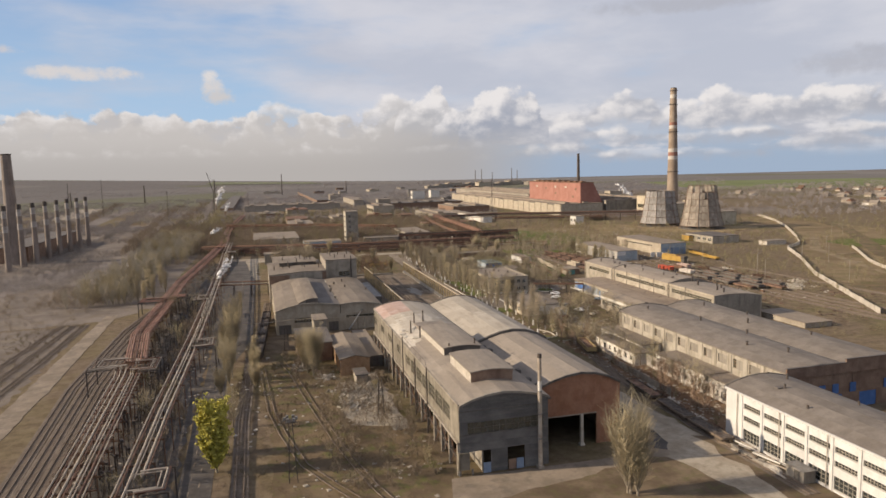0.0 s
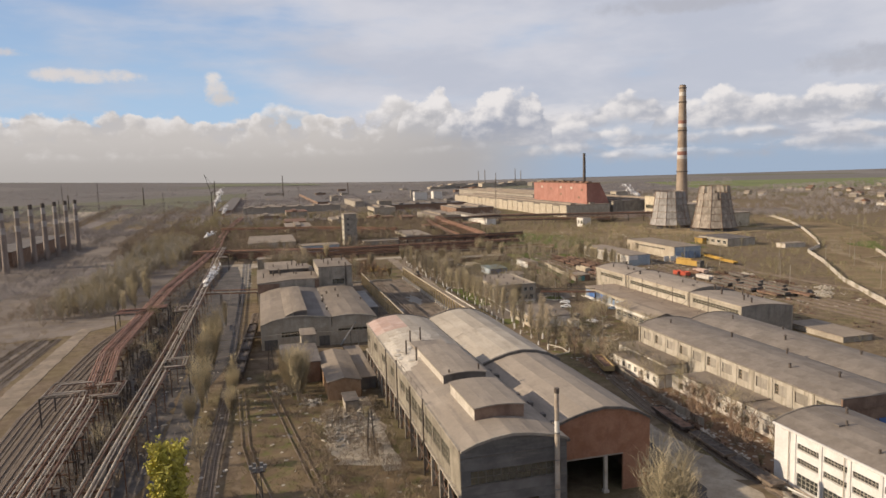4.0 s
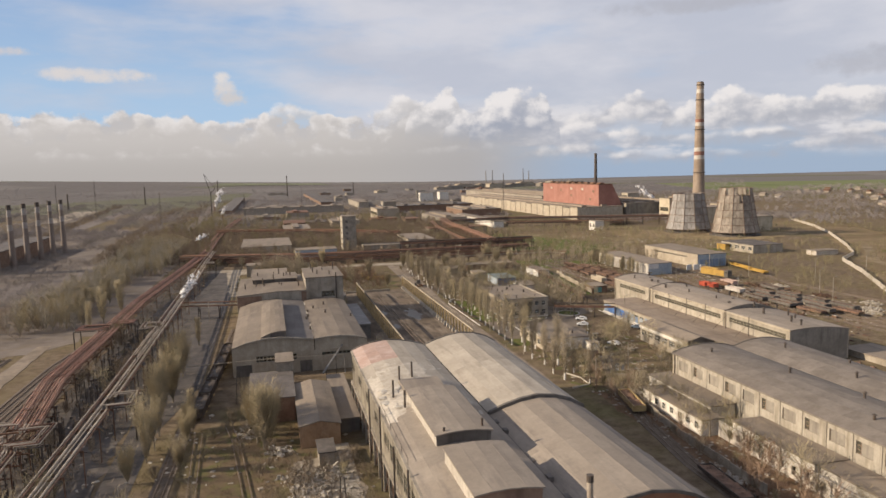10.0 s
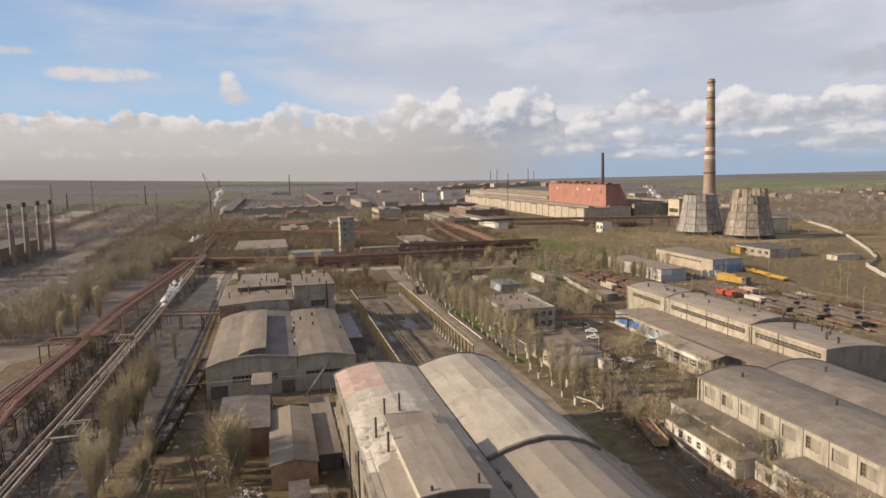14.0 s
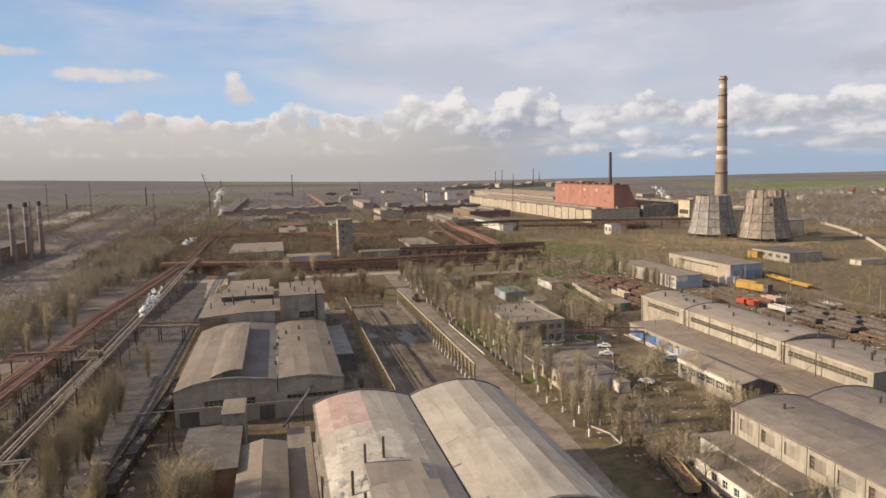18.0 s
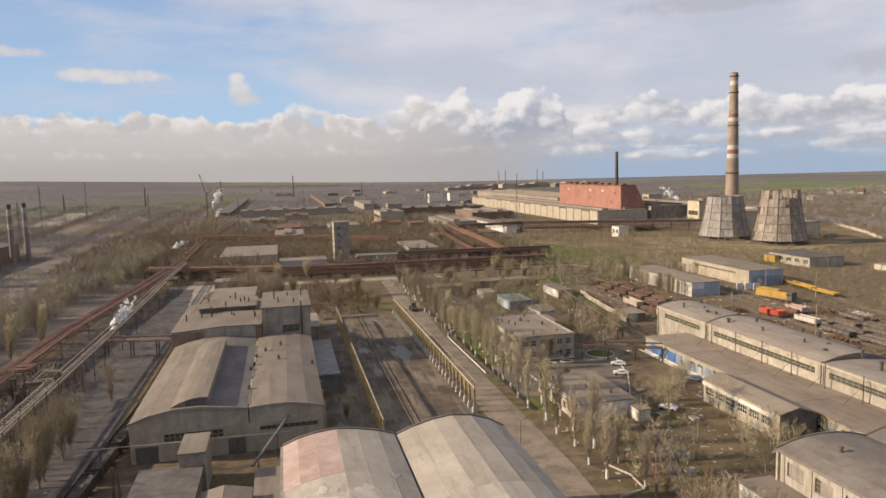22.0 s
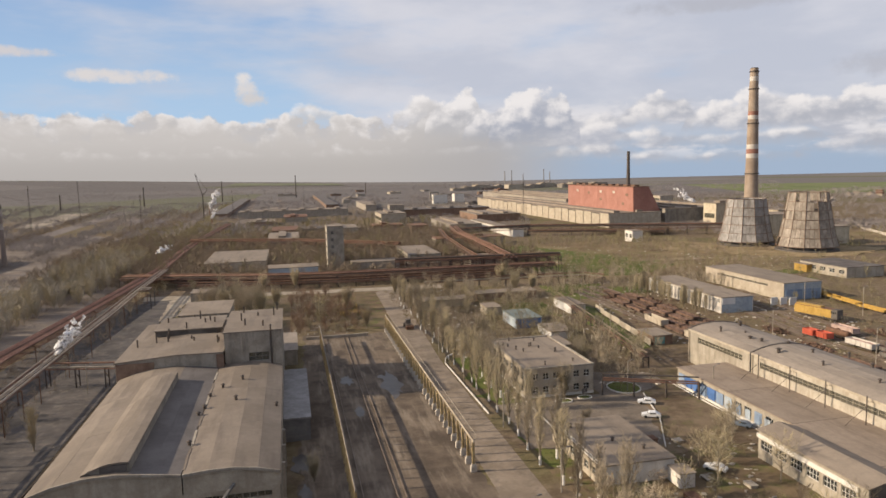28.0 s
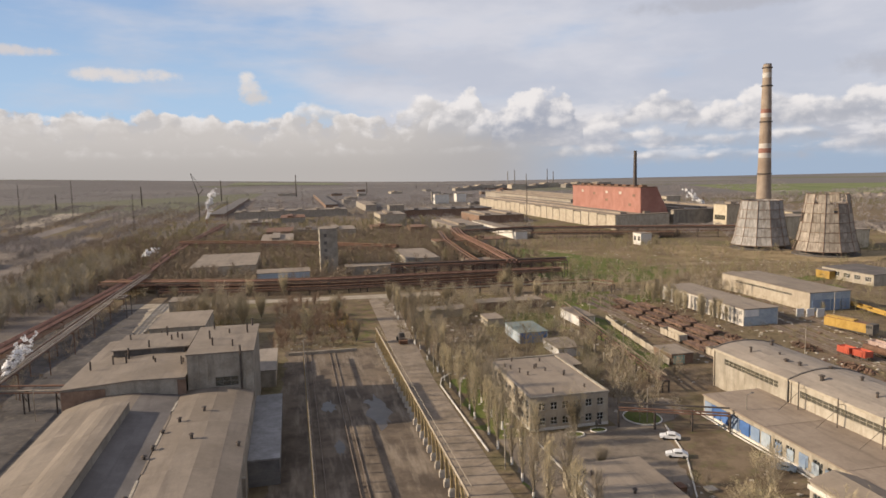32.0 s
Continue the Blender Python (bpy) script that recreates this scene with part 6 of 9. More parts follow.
# low yellow steel racks on the weedy plot beyond the yard
for k in range(9):
    x, y = 55.5 + 2.2 * (k % 5), 418 + 13 * (k // 5) + 1.3 * (k % 2)
    rk = thing("steel_rack", (x, y, 0), "low weathered yellow steel rack in dry weeds", "steel rack", "yellow racks")
    part("frame_bars", boxes((x, x + 0.12, y, y + 8, 1.1, 1.25), (x + 1.3, x + 1.42, y, y + 8, 1.1, 1.25)), "yellow_paint", rk)
    for j in range(4):
        part("leg", boxes((x, x + 0.12, y + 2.5 * j, y + 2.5 * j + 0.12, 0, 1.1), (x + 1.3, x + 1.42, y + 2.5 * j, y + 2.5 * j + 0.12, 0, 1.1), (x + 0.12, x + 1.3, y + 2.5 * j, y + 2.5 * j + 0.12, 1.0, 1.1)), "yellow_paint", rk)


# ---- pipe racks ----
def pipe_rack(name_label, line, xs, z, radii, mats, step=8.0, loops=(), two_level=True):
    """Pipes side by side on steel portals; line gives the axis as (x offset, y)."""
    y0, y1 = line[0][1], line[-1][1]

    def axis(y):
        for (xa, ya), (xb, yb) in zip(line, line[1:]):
            if ya <= y <= yb:
                return xa + (xb - xa) * (y - ya) / (yb - ya)
        return line[-1][0]

    r = thing("pipe_rack", (axis(y0), y0, 0), name_label, "pipe rack", "pipe racks")
    half = (max(xs) - min(xs)) / 2 + 0.7
    mid = (max(xs) + min(xs)) / 2
    for i, (dx, rad) in enumerate(zip(xs, radii)):
        ys = sorted({y0, y1, *[p[1] for p in line]})
        pts = []
        stops = [(y, None) for y in ys] + [(ly, (side, reach, wide)) for ly, side, reach, wide in loops if (dx - mid) * side >= -0.2]
        for y, lp in sorted(stops, key=lambda s: s[0]):
            x = axis(y) + dx
            if lp is None:
                pts.append((x, y, z + rad))
            else:
                side, reach, wide = lp
                out = axis(y) + mid + side * (half + reach - 0.75 * abs(dx - mid - side * half))
                pull = 0.75 * abs(dx - mid - side * half)
                up = z + rad + 0.9
                pts += [(x, y - wide / 2 + pull, z + rad), (x, y - wide / 2 + pull, up), (out, y - wide / 2 + pull, up), (out, y + wide / 2 - pull, up), (x, y + wide / 2 - pull, up), (x, y + wide / 2 - pull, z + rad)]
        part("pipe", line_pipe(pts, rad, 8), mats[i % len(mats)], r)
    n = int((y1 - y0) / step)
    for k in range(n + 1):
        y = y0 + step * k
        if y > 325 and k % 2:
            continue
        x = axis(y) + mid
        bm = boxes((x - half, x - half + 0.2, y - 0.1, y + 0.1, 0, z), (x + half - 0.2, x + half, y - 0.1, y + 0.1, 0, z))
        box(bm, x - half, x + half, y - 0.13, y + 0.13, z - 0.32, z)
        if two_level:
            box(bm, x - half + 0.28, x + half - 0.28, y - 0.1, y + 0.1, z * 0.55, z * 0.55 + 0.22)
        part("portal", bm, "rust", r)
    if two_level:
        for dx, rad in zip(xs[::2], radii[::2]):
            pts = [(axis(p[1]) + dx * 0.7 + mid * 0.3, p[1], z * 0.55 + 0.22 + rad * 0.7) for p in line]
            part("lower_pipe", line_pipe(pts, rad * 0.7, 6), "pipe_brown", r)
    for ly, side, reach, wide in loops:
        x = axis(ly) + mid + side * (half + reach)
        for yy in (ly - wide / 2, ly + wide / 2):
            part("loop_portal", boxes((x - 0.15, x + 0.15, yy - 0.15, yy + 0.15, 0, z + 0.8), (min(x, x - side * reach), max(x, x - side * reach), yy - 0.1, yy + 0.1, z + 0.55, z + 0.8)), "steel_dark", r)
    return r


pipe_rack("long rack of beige lagged pipes on steel portals", [(-41.5, 70), (-45.2, 195), (-46.2, 212)], (-3.6, -3.0, -2.4, -1.2, -0.6, 0.4, 1.0, 2.0, 2.6), 6.4, (0.18, 0.12, 0.15, 0.22, 0.12, 0.18, 0.12, 0.22, 0.14), ("pipe_lagging", "pipe_brown", "pipe_lagging"), step=6.0, loops=((202, 1, 4.2, 13), (206, -1, 6.5, 12)))
pipe_rack("rack of red-brown pipes on rusty portals", [(-46.2, 212.2), (-50.4, 250), (-49.6, 290), (-48.6, 365), (-44.4, 425), (-40, 490), (-36, 560), (-37, 640), (-36, 740), (-27, 930)], (-2.9, -2.3, -1.6, -1.0, -0.2, 0.5, 1.2, 1.9, 2.5, 3.0), 5.6, (0.22, 0.15, 0.25, 0.14, 0.24, 0.14, 0.2, 0.16, 0.22, 0.15), ("pipe_rusty", "pipe_rusty", "pipe_rusty", "pipe_rusty", "pipe_brown"), step=14.0, loops=((312, -1, 7.0, 9), (318, 1, 4.0, 7)))
pipe_rack("rack of pale lagged steam pipes on dark steel portals", [(-33.0, 70), (-32.2, 160), (-30.8, 230), (-30.2, 320), (-30.0, 420), (-30.6, 480), (-30, 540)], (-2.7, -2.1, -0.9, -0.3, 0.9, 1.5), 7.4, (0.16, 0.16, 0.23, 0.13, 0.23, 0.16), ("pipe_lagging", "pipe_brown", "pipe_lagging", "pipe_lagging"), loops=((218, 1, 4.6, 11), (300, -1, 3.6, 11), (468, 1, 4.0, 9), (120, 1, 4.0, 10)), two_level=False, step=12.0)
for k in range(20):
    y = 292 + k * 1.5
    if k == 0:
        lad = thing("pipe_bridge", (-29.9, 292, 0), "latticed walkway along the pale steam pipes", "walkway")
        part("stringer", boxes((-31.3, -31.15, 255, 292, 9.3, 9.45), (-28.6, -28.45, 255, 292, 9.3, 9.45)), "plaster", lad)
    part("rung", boxes((-31.2, -28.5, 256 + k * 1.85, 256.12 + k * 1.85, 9.2, 9.32)), "plaster", lad)
for k in range(5):
    part("leg", boxes((-31.3, -31.1, 256 + 8.8 * k, 256.2 + 8.8 * k, 0, 9.3), (-28.6, -28.4, 256 + 8.8 * k, 256.2 + 8.8 * k, 0, 9.3)), "steel_dark", lad)

fit_bm = bmesh.new()
rnd = random.Random(66)
for _ in range(420):
    x, y = rnd.choice((-45.6, -44.4, -42.6, -40.8, -39.6, -38.4, -34.6)) + rnd.uniform(-0.4, 0.4), rnd.uniform(88, 330)
    z = rnd.uniform(0.8, 6.0)
    rod(fit_bm, (x, y, 0), (x, y, z), rnd.uniform(0.06, 0.16), seg=4)
    if rnd.random() < 0.5:
        d = rnd.uniform(-1.6, 1.6)
        rod(fit_bm, (x, y, z - 0.1), (x + d, y + rnd.uniform(-1.5, 1.5), z - 0.1), 0.09, seg=4)
    if rnd.random() < 0.35:
        box(fit_bm, x - 0.3, x + 0.3, y - 0.3, y + 0.3, z - 0.2, z + 0.25)
solo("pipe_fittings", fit_bm, "steel_dark", "tangle of dark valves, stubs and short stays under the pipes", "pipe fittings", kind="stuff")

# high trestles of brown pipes that cross the site
def trestle(points, z, offs, rad, mats, step, label, lower=True, legs=True):
    t = thing("pipe_trestle", (points[0][0], points[0][1], 0), label, "pipe trestle", "pipe trestles")
    span = max(offs) - min(offs)
    for i, o in enumerate(offs):
        line = []
        for k, (x, y) in enumerate(points):
            a, b = points[max(0, k - 1)], points[min(len(points) - 1, k + 1)]
            d = Vector((b[0] - a[0], b[1] - a[1])).normalized()
            line.append((x - d.y * o, y + d.x * o, z + rad + 0.9 * (i % 2)))
        part("pipe", line_pipe(line, rad * (0.75 + 0.5 * ((i * 7) % 3) / 2), 8), mats[i % len(mats)], t)
    for (xa, ya), (xb, yb) in zip(points, points[1:]):
        d = Vector((xb - xa, yb - ya))
        L, u = d.length, d.normalized()
        w = Vector((-u.y, u.x))
        bm = bmesh.new()
        for s in (-1, 1):
            o = w * (s * (span / 2 + 0.5))
            rod(bm, (xa + o.x, ya + o.y, z - 0.2), (xb + o.x, yb + o.y, z - 0.2), 0.22, seg=4)
            if lower:
                rod(bm, (xa + o.x, ya + o.y, z - 2.2), (xb + o.x, yb + o.y, z - 2.2), 0.18, seg=4)
        part("girder", bm, "pipe_brown", t)
        n = max(1, int(L / step))
        for k in range(n + 1):
            c = Vector((xa, ya)) + u * (L * k / n)
            bm = bmesh.new()
            for s in (-1, 1):
                o = c + w * (s * (span / 2 + 0.5))
                rod(bm, (o.x, o.y, 0), (o.x, o.y, z), 0.22, seg=4)
            a, b = c + w * (span / 2 + 0.5), c - w * (span / 2 + 0.5)
            rod(bm, (a.x, a.y, z - 0.2), (b.x, b.y, z - 0.2), 0.2, seg=4)
            rod(bm, (a.x, a.y, z * 0.4), (b.x, b.y, z * 0.85), 0.1, seg=4)
            part("trestle_leg", bm, "steel_dark", t)
        if lower:
            bm = bmesh.new()
            m = max(1, int(L / 3.0))
            for k in range(m):
                p, q = Vector((xa, ya)) + u * (L * k / m), Vector((xa, ya)) + u * (L * (k + 1) / m)
                for s in (-1, 1):
                    o = w * (s * (span / 2 + 0.5))
                    a, b = (p + o, q + o) if k % 2 else (q + o, p + o)
                    rod(bm, (a.x, a.y, z - 0.2), (b.x, b.y, z - 2.2), 0.09, seg=3)
            part("lattice", bm, "pipe_brown", t)
    return t


trestle([(-50, 532), (22, 508), (60, 501), (150, 498), (178, 496)], 5.0, (-3.2, -2.0, -0.6, 0.8, 2.2, 3.3), 0.36, ("pipe_brown", "rust", "steel_dark", "pipe_rusty"), 14, "high trestle of thick brown pipes crossing the works", lower=False)
trestle([(-44, 543), (22, 518), (60, 510), (150, 506)], 4.2, (-1.6, -0.4, 0.9), 0.35, ("pipe_brown", "rust"), 14, "lower trestle of brown pipes", lower=False)
trestle([(-20, 513), (22, 501.5), (60, 495.5), (150, 492)], 2.4, (-1.2, 0.0, 1.2), 0.4, ("pipe_brown", "rust", "steel_dark"), 9, "low trestle of dark rusty pipes before the high one", lower=False)
trestle([(-46, 538), (22, 513), (60, 505.5), (160, 502)], 1.8, (-1.2, -0.4, 0.4, 1.2), 0.4, ("rust", "pipe_brown", "steel_dark"), 8, "low run of dark pipes beneath the trestle", lower=False)
trestle([(155, 502), (160, 560), (166, 660), (175, 720)], 9.0, (-3.0, -1.8, -0.5, 0.8, 2.0, 3.2), 0.45, ("pipe_rusty", "pipe_brown", "pipe_rusty", "rust"), 14, "trestle of rusty pipes running away over the meadow")
trestle([(140, 512), (143, 560), (150, 640), (160, 705)], 8.0, (-1.6, -0.5, 0.6, 1.7), 0.42, ("pipe_brown", "rust", "steel_dark"), 12, "dark trestle of brown pipes beside the rusty one", lower=False)
trestle([(92, 511), (140, 507), (184, 503)], 9.2, (-2.0, -0.7, 0.6, 1.9), 0.42, ("pipe_brown", "steel_dark", "rust"), 6, "tall dark trestle where the pipe lines meet")
trestle([(120, 523), (182, 517)], 6.5, (-1.4, 0.0, 1.4), 0.4, ("steel_dark", "pipe_brown"), 6, "dark trestle behind the tall one", lower=False)
trestle([(176, 705), (240, 712), (290, 690), (388, 646)], 7.5, (-2.4, -0.8, 0.8, 2.4), 0.6, ("steel_dark", "pipe_brown"), 14, "dark pipe trestle curving towards the cooling towers")
trestle([(236, 704), (290, 683), (340, 660)], 3.4, (-1.8, -0.6, 0.6, 1.8), 0.55, ("steel_dark", "rust", "steel_dark"), 10, "low run of dark pipes beside the trestle", lower=False)
trestle([(-31, 349.5), (-6.6, 343.5)], 5.6, (-0.5, 0.5), 0.26, ("concrete", "pipe_brown"), 8, "short pipe bridge on posts with whitewashed feet", lower=False)
trestle([(-40, 716), (43, 680), (112, 622)], 7.0, (-1.5, 0.0, 1.5), 0.5, ("pipe_brown", "rust"), 18, "brown pipe trestle farther off")
trestle([(100, 468), (180, 462), (186, 452)], 4.0, (-0.8, 0.6), 0.3, ("concrete", "pipe_brown"), 12, "low pipe run beside the crossing road", lower=False)
trestle([(113, 300), (134, 290)], 4.2, (-0.3, 0.4), 0.2, ("pipe_brown", "steel_dark"), 7, "low brown pipe arch across the forecourt", lower=False)
trestle([(148, 418), (135, 318)], 3.2, (-0.2, 0.5), 0.24, ("pipe_brown", "wood_sleeper"), 9, "low brown heating pipe on pale posts", lower=False)
wire = thing("slack_pipe", (-22, 245, 0), "thin white overhead pipe slung between posts", "overhead pipe")
part("pipe", line_pipe([(-24, 251, 5.6), (-10, 249.6, 6.2), (6.5, 246.2, 7.2), (26, 250, 5.6)], 0.09, 6), "plaster", wire)
part("post", rods(0.12, 6, ((-24, 251, 0), (-24, 251, 5.6)), ((-10, 249.6, 0), (-10, 249.6, 6.2)), ((26, 250, 0), (26, 250, 5.6))), "steel_grey", wire)
chute = thing("conveyor", (22, 250, 0), "slanting sheet-metal conveyor between shed and hall", "conveyor")
bm = bmesh.new()
rod(bm, (19.0, 240, 3.4), (26.0, 255.2, 7.2), 0.3, seg=4)
part("casing", bm, "steel_grey", chute)
part("leg", rods(0.12, 4, ((20, 242, 0), (20, 242, 3.6)), ((23.5, 250, 0), (23.5, 250, 5.6))), "steel_dark", chute)


# ---- masts and lamp posts ----
def light_mast(x, y, h, label="tall lattice floodlight mast with a ring of lamps", lamps=True):
    m = thing("floodlight_mast", (x, y, 0), label, "floodlight mast", "floodlight masts")
    for s, t in ((-1, -1), (1, -1), (1, 1), (-1, 1)):
        part("leg", rods(0.09, 4, ((x + s * 0.8, y + t * 0.8, 0), (x + s * 0.3, y + t * 0.3, h))), "steel_dark", m)
    bm = bmesh.new()
    k = 0
    z = 0.5
    while z < h - 1.5:
        a, b = 0.8 - 0.5 * z / h, 0.8 - 0.5 * (z + 1.5) / h
        for (s, t), (u, v) in (((-1, -1), (1, -1)), ((1, -1), (1, 1)), ((1, 1), (-1, 1)), ((-1, 1), (-1, -1))):
            rod(bm, (x + s * a, y + t * a, z), (x + u * b, y + v * b, z + 1.5), 0.04, seg=3)
        z += 1.5
    part("lattice", bm, "steel_dark", m)
    if lamps:
        part("platform", boxes((x - 1.1, x + 1.1, y - 1.1, y + 1.1, h, h + 0.12)), "steel_dark", m)
        for i in range(6):
            a = i * 1.047
            part("lamp", boxes((x + 1.1 * math.cos(a) - 0.25, x + 1.1 * math.cos(a) + 0.25, y + 1.1 * math.sin(a) - 0.25, y + 1.1 * math.sin(a) + 0.25, h + 0.25, h + 0.85)), "steel_grey", m)
    return m


light_mast(-6.1, 130.5, 12)
light_mast(16.0, 159, 9.5, "stout lattice post beside the concrete tank", False)
light_mast(282, 846, 44, "tall dark lattice power mast", False)
light_mast(-3.0, 232, 8, "short dark lattice steel post", False)


def lamp_post(x, y, h=8.0, mat="concrete"):
    m = thing("lamp_post", (x, y, 0), "grey concrete lamp post with a short arm", "lamp post", "lamp posts")
    part("post", rods(0.13, 6, ((x, y, 0), (x, y, h))), mat, m)
    part("arm", rods(0.05, 4, ((x, y, h - 0.1), (x + 1.2, y, h + 0.4))), "steel_grey", m)
    part("lamp", boxes((x + 1.0, x + 1.7, y - 0.12, y + 0.12, h + 0.3, h + 0.5)), "steel_grey", m)


for x, y in ((82.2, 252), (81.8, 285), (81.6, 320), (81.5, 352), (70.8, 236), (64.0, 150), (64.0, 180), (88, 214), (104, 226), (120, 300), (138, 290), (140.0, 330), (144.5, 360), (147.5, 392), (233, 372), (186, 330), (237, 300), (-19.5, 170), (-19.5, 205), (-18.8, 300), (-18.5, 340), (196, 300), (262, 330), (244, 355), (292, 330), (226, 281), (260, 265), (302, 321), (400, 420), (330, 352), (480, 494), (430, 440)):
    lamp_post(x, y, 8.0 if x < 150 else 11.0)

# curb and low fences
for pts, hgt, mat, lab in (([(81.0, 294), (80.8, 340), (82.5, 346), (86, 350)], 0.35, "white_paint", "whitewashed kerb along the poplar strip"), ([(85.6, 229), (88.0, 223), (87.6, 217), (82.0, 215.5)], 0.35, "lime_dust", "whitewashed curved kerb of a flower bed"), ([(92.3, 262), (92.3, 300)], 0.3, "white_paint", "whitewashed kerb by the forecourt"), ([(110.4, 265), (117.8, 280.2), (123, 297.4)], 0.3, "white_paint", "whitewashed kerb of the car park"), ([(134.2, 262), (134.2, 304)], 0.25, "white_paint", "white plinth line by the machine shop")):
    bm = bmesh.new()
    for p, q in zip(pts, pts[1:]):
        prism_z(bm, strip([p, q], 0.13), 0, hgt)
    solo("kerb", bm, mat, lab, "kerb", kind="structure")


def panel_fence(points, h, mat, label, step=3.0, posts=True):
    f = thing("fence", (points[0][0], points[0][1], 0), label, "fence", "fences")
    for p, q in zip(points, points[1:]):
        p, q = Vector(p), Vector(q)
        n = max(1, int((q - p).length / step))
        for k in range(n):
            a, b = p + (q - p) * ((k + 0.04) / n), p + (q - p) * ((k + 0.96) / n)
            bm = bmesh.new()
            prism_z(bm, strip([a.to_tuple(), b.to_tuple()], 0.1), 0.05, h - 0.12 * ((k * 7) % 3))
            part("panel", bm, mat, f)
            if posts:
                part("post", boxes((a.x - 0.22, a.x - 0.02, a.y - 0.12, a.y + 0.12, 0, h + 0.15)), "concrete", f)


panel_fence([(148.4, 339), (150.6, 352), (155.6, 388), (157.6, 400)], 2.2, "plaster", "cream concrete panel fence beside green grass", 6.0, False)
panel_fence([(366, 368), (359, 358), (321, 311), (310, 292), (300, 276)], 2.0, "lime_dust", "low pale wall on the open grassland", 6.0, False)
panel_fence([(88.8, 150), (89.5, 178), (93.5, 206)], 2.0, "concrete", "leaning grey concrete panel fence", 3.2)
panel_fence([(214, 205), (262, 288), (300, 340), (326, 380), (352, 398), (380, 432), (432, 502), (470, 560), (508, 632), (560, 700)], 2.4, "lime_dust", "long winding pale boundary wall", 6.0, False)


# ---- wagons, locomotive and cars ----
def gondola(x, y, turn, mat, label, length=12.0, height=2.1, load=None):
    w = thing("goods_wagon", (0, 0, 0), label, "goods wagon", "goods wagons")
    L, h = length / 2, 1.15
    part("floor", boxes((-1.35, 1.35, -L, L, h, h + 0.15)), mat, w)
    for s in (-1, 1):
        part("side", boxes((s * 1.4 - 0.06, s * 1.4 + 0.06, -L, L, h, h + height)), mat, w)
        part("end", boxes((-1.34, 1.34, s * L - 0.06, s * L + 0.06, h, h + height)), mat, w)
        for k in range(6):
            yy = -L + 0.4 + (2 * L - 0.8) * k / 5
            part("rib", boxes((s * 1.53 - 0.06, s * 1.53 + 0.06, yy - 0.09, yy + 0.09, h, h + height)), mat, w)
        bg = bmesh.new()
        box(bg, -1.0, 1.0, s * L * 0.66 - 1.2, s * L * 0.66 + 1.2, 0.6, 1.1)
        bogie = part("bogie", bg, "steel_dark", w)
        for e in (-0.9, 0.9):
            for q in (-0.76, 0.76):
                part("wheel", rods(0.46, 10, ((q - 0.07, s * L * 0.66 + e, 0.8), (q + 0.07, s * L * 0.66 + e, 0.8))), "steel_dark", bogie)
    if load:
        bm = bmesh.new()
        bmesh.ops.create_grid(bm, x_segments=6, y_segments=16, size=1.0, matrix=Matrix.Diagonal((1.3, L - 0.1, 1, 1)))
        for v in bm.verts:
            v.co.z = h + height * 0.75 + 0.45 * noise.noise(v.co * 0.9)
        part("load", bm, load, w)
    w.matrix_basis = pose(x, y, 0, 0, 0, turn)
    ORIGIN[w] = Vector((x, y, 0))
    return w


first = gondola(-11.9, 226.5, -3.4, "steel_dark", "dark open goods wagon on the hall siding", load="steel_dark")
for k in range(1, 5):
    copy_thing(first, pose(-11.9 + 0.8 * k, 226.5 + 13.4 * k, 0, 0, 0, -3.4))
for k in range(7):
    copy_thing(first, pose(-93.5 + 1.1 * k, 604 + 13.6 * k, 0, 0, 0, -4.6))
for k in range(4):
    copy_thing(first, pose(-74.8 + 1.4 * k, 505 + 13.6 * k, 0, 0, 0, -5.8))
rusty = gondola(165.5, 352, -0.6, "scrap", "rusty stripped goods wagon full of scrap on the sidings", height=0.8, load="scrap")
empty_w = gondola(165.0, 338.5, -0.6, "plaster", "pale open goods wagon on the sidings")
copy_thing(empty_w, pose(165.3, 365.5, 0, 0, 0, -0.6))
for x, ys in ((170.4, (335, 349, 362, 376, 390, 404)), (176.4, (340, 354, 368, 382, 396, 410, 424)), (182.0, (372, 386, 400, 414))):
    for y in ys:
        copy_thing(rusty, pose(x, y, 0, 0, 0, -0.7))
dark_w = gondola(210, 300, 1.5, "dark_panel", "dark open goods wagon in the scrap yard", load="scrap", height=1.1)
for x, y, r in ((209.3, 314, 1.2), (209.0, 285.5, 1.2), (215.5, 309, 1.2), (216, 294, 1.2), (216.3, 279, 1.2), (221.5, 300, 1.0), (204.6, 300, 1.2), (205.2, 285, 1.2), (226, 316, -2)):
    copy_thing(dark_w, pose(x, y, 0, 0, 0, r))
flat = gondola(253.4, 360, -4, "yellow_paint", "yellow flat goods wagon by the works", height=0.9, length=14)
copy_thing(flat, pose(256.2, 375, 0, 0, 0, -10))
copy_thing(flat, pose(258.9, 389, 0, 0, 0, -10))


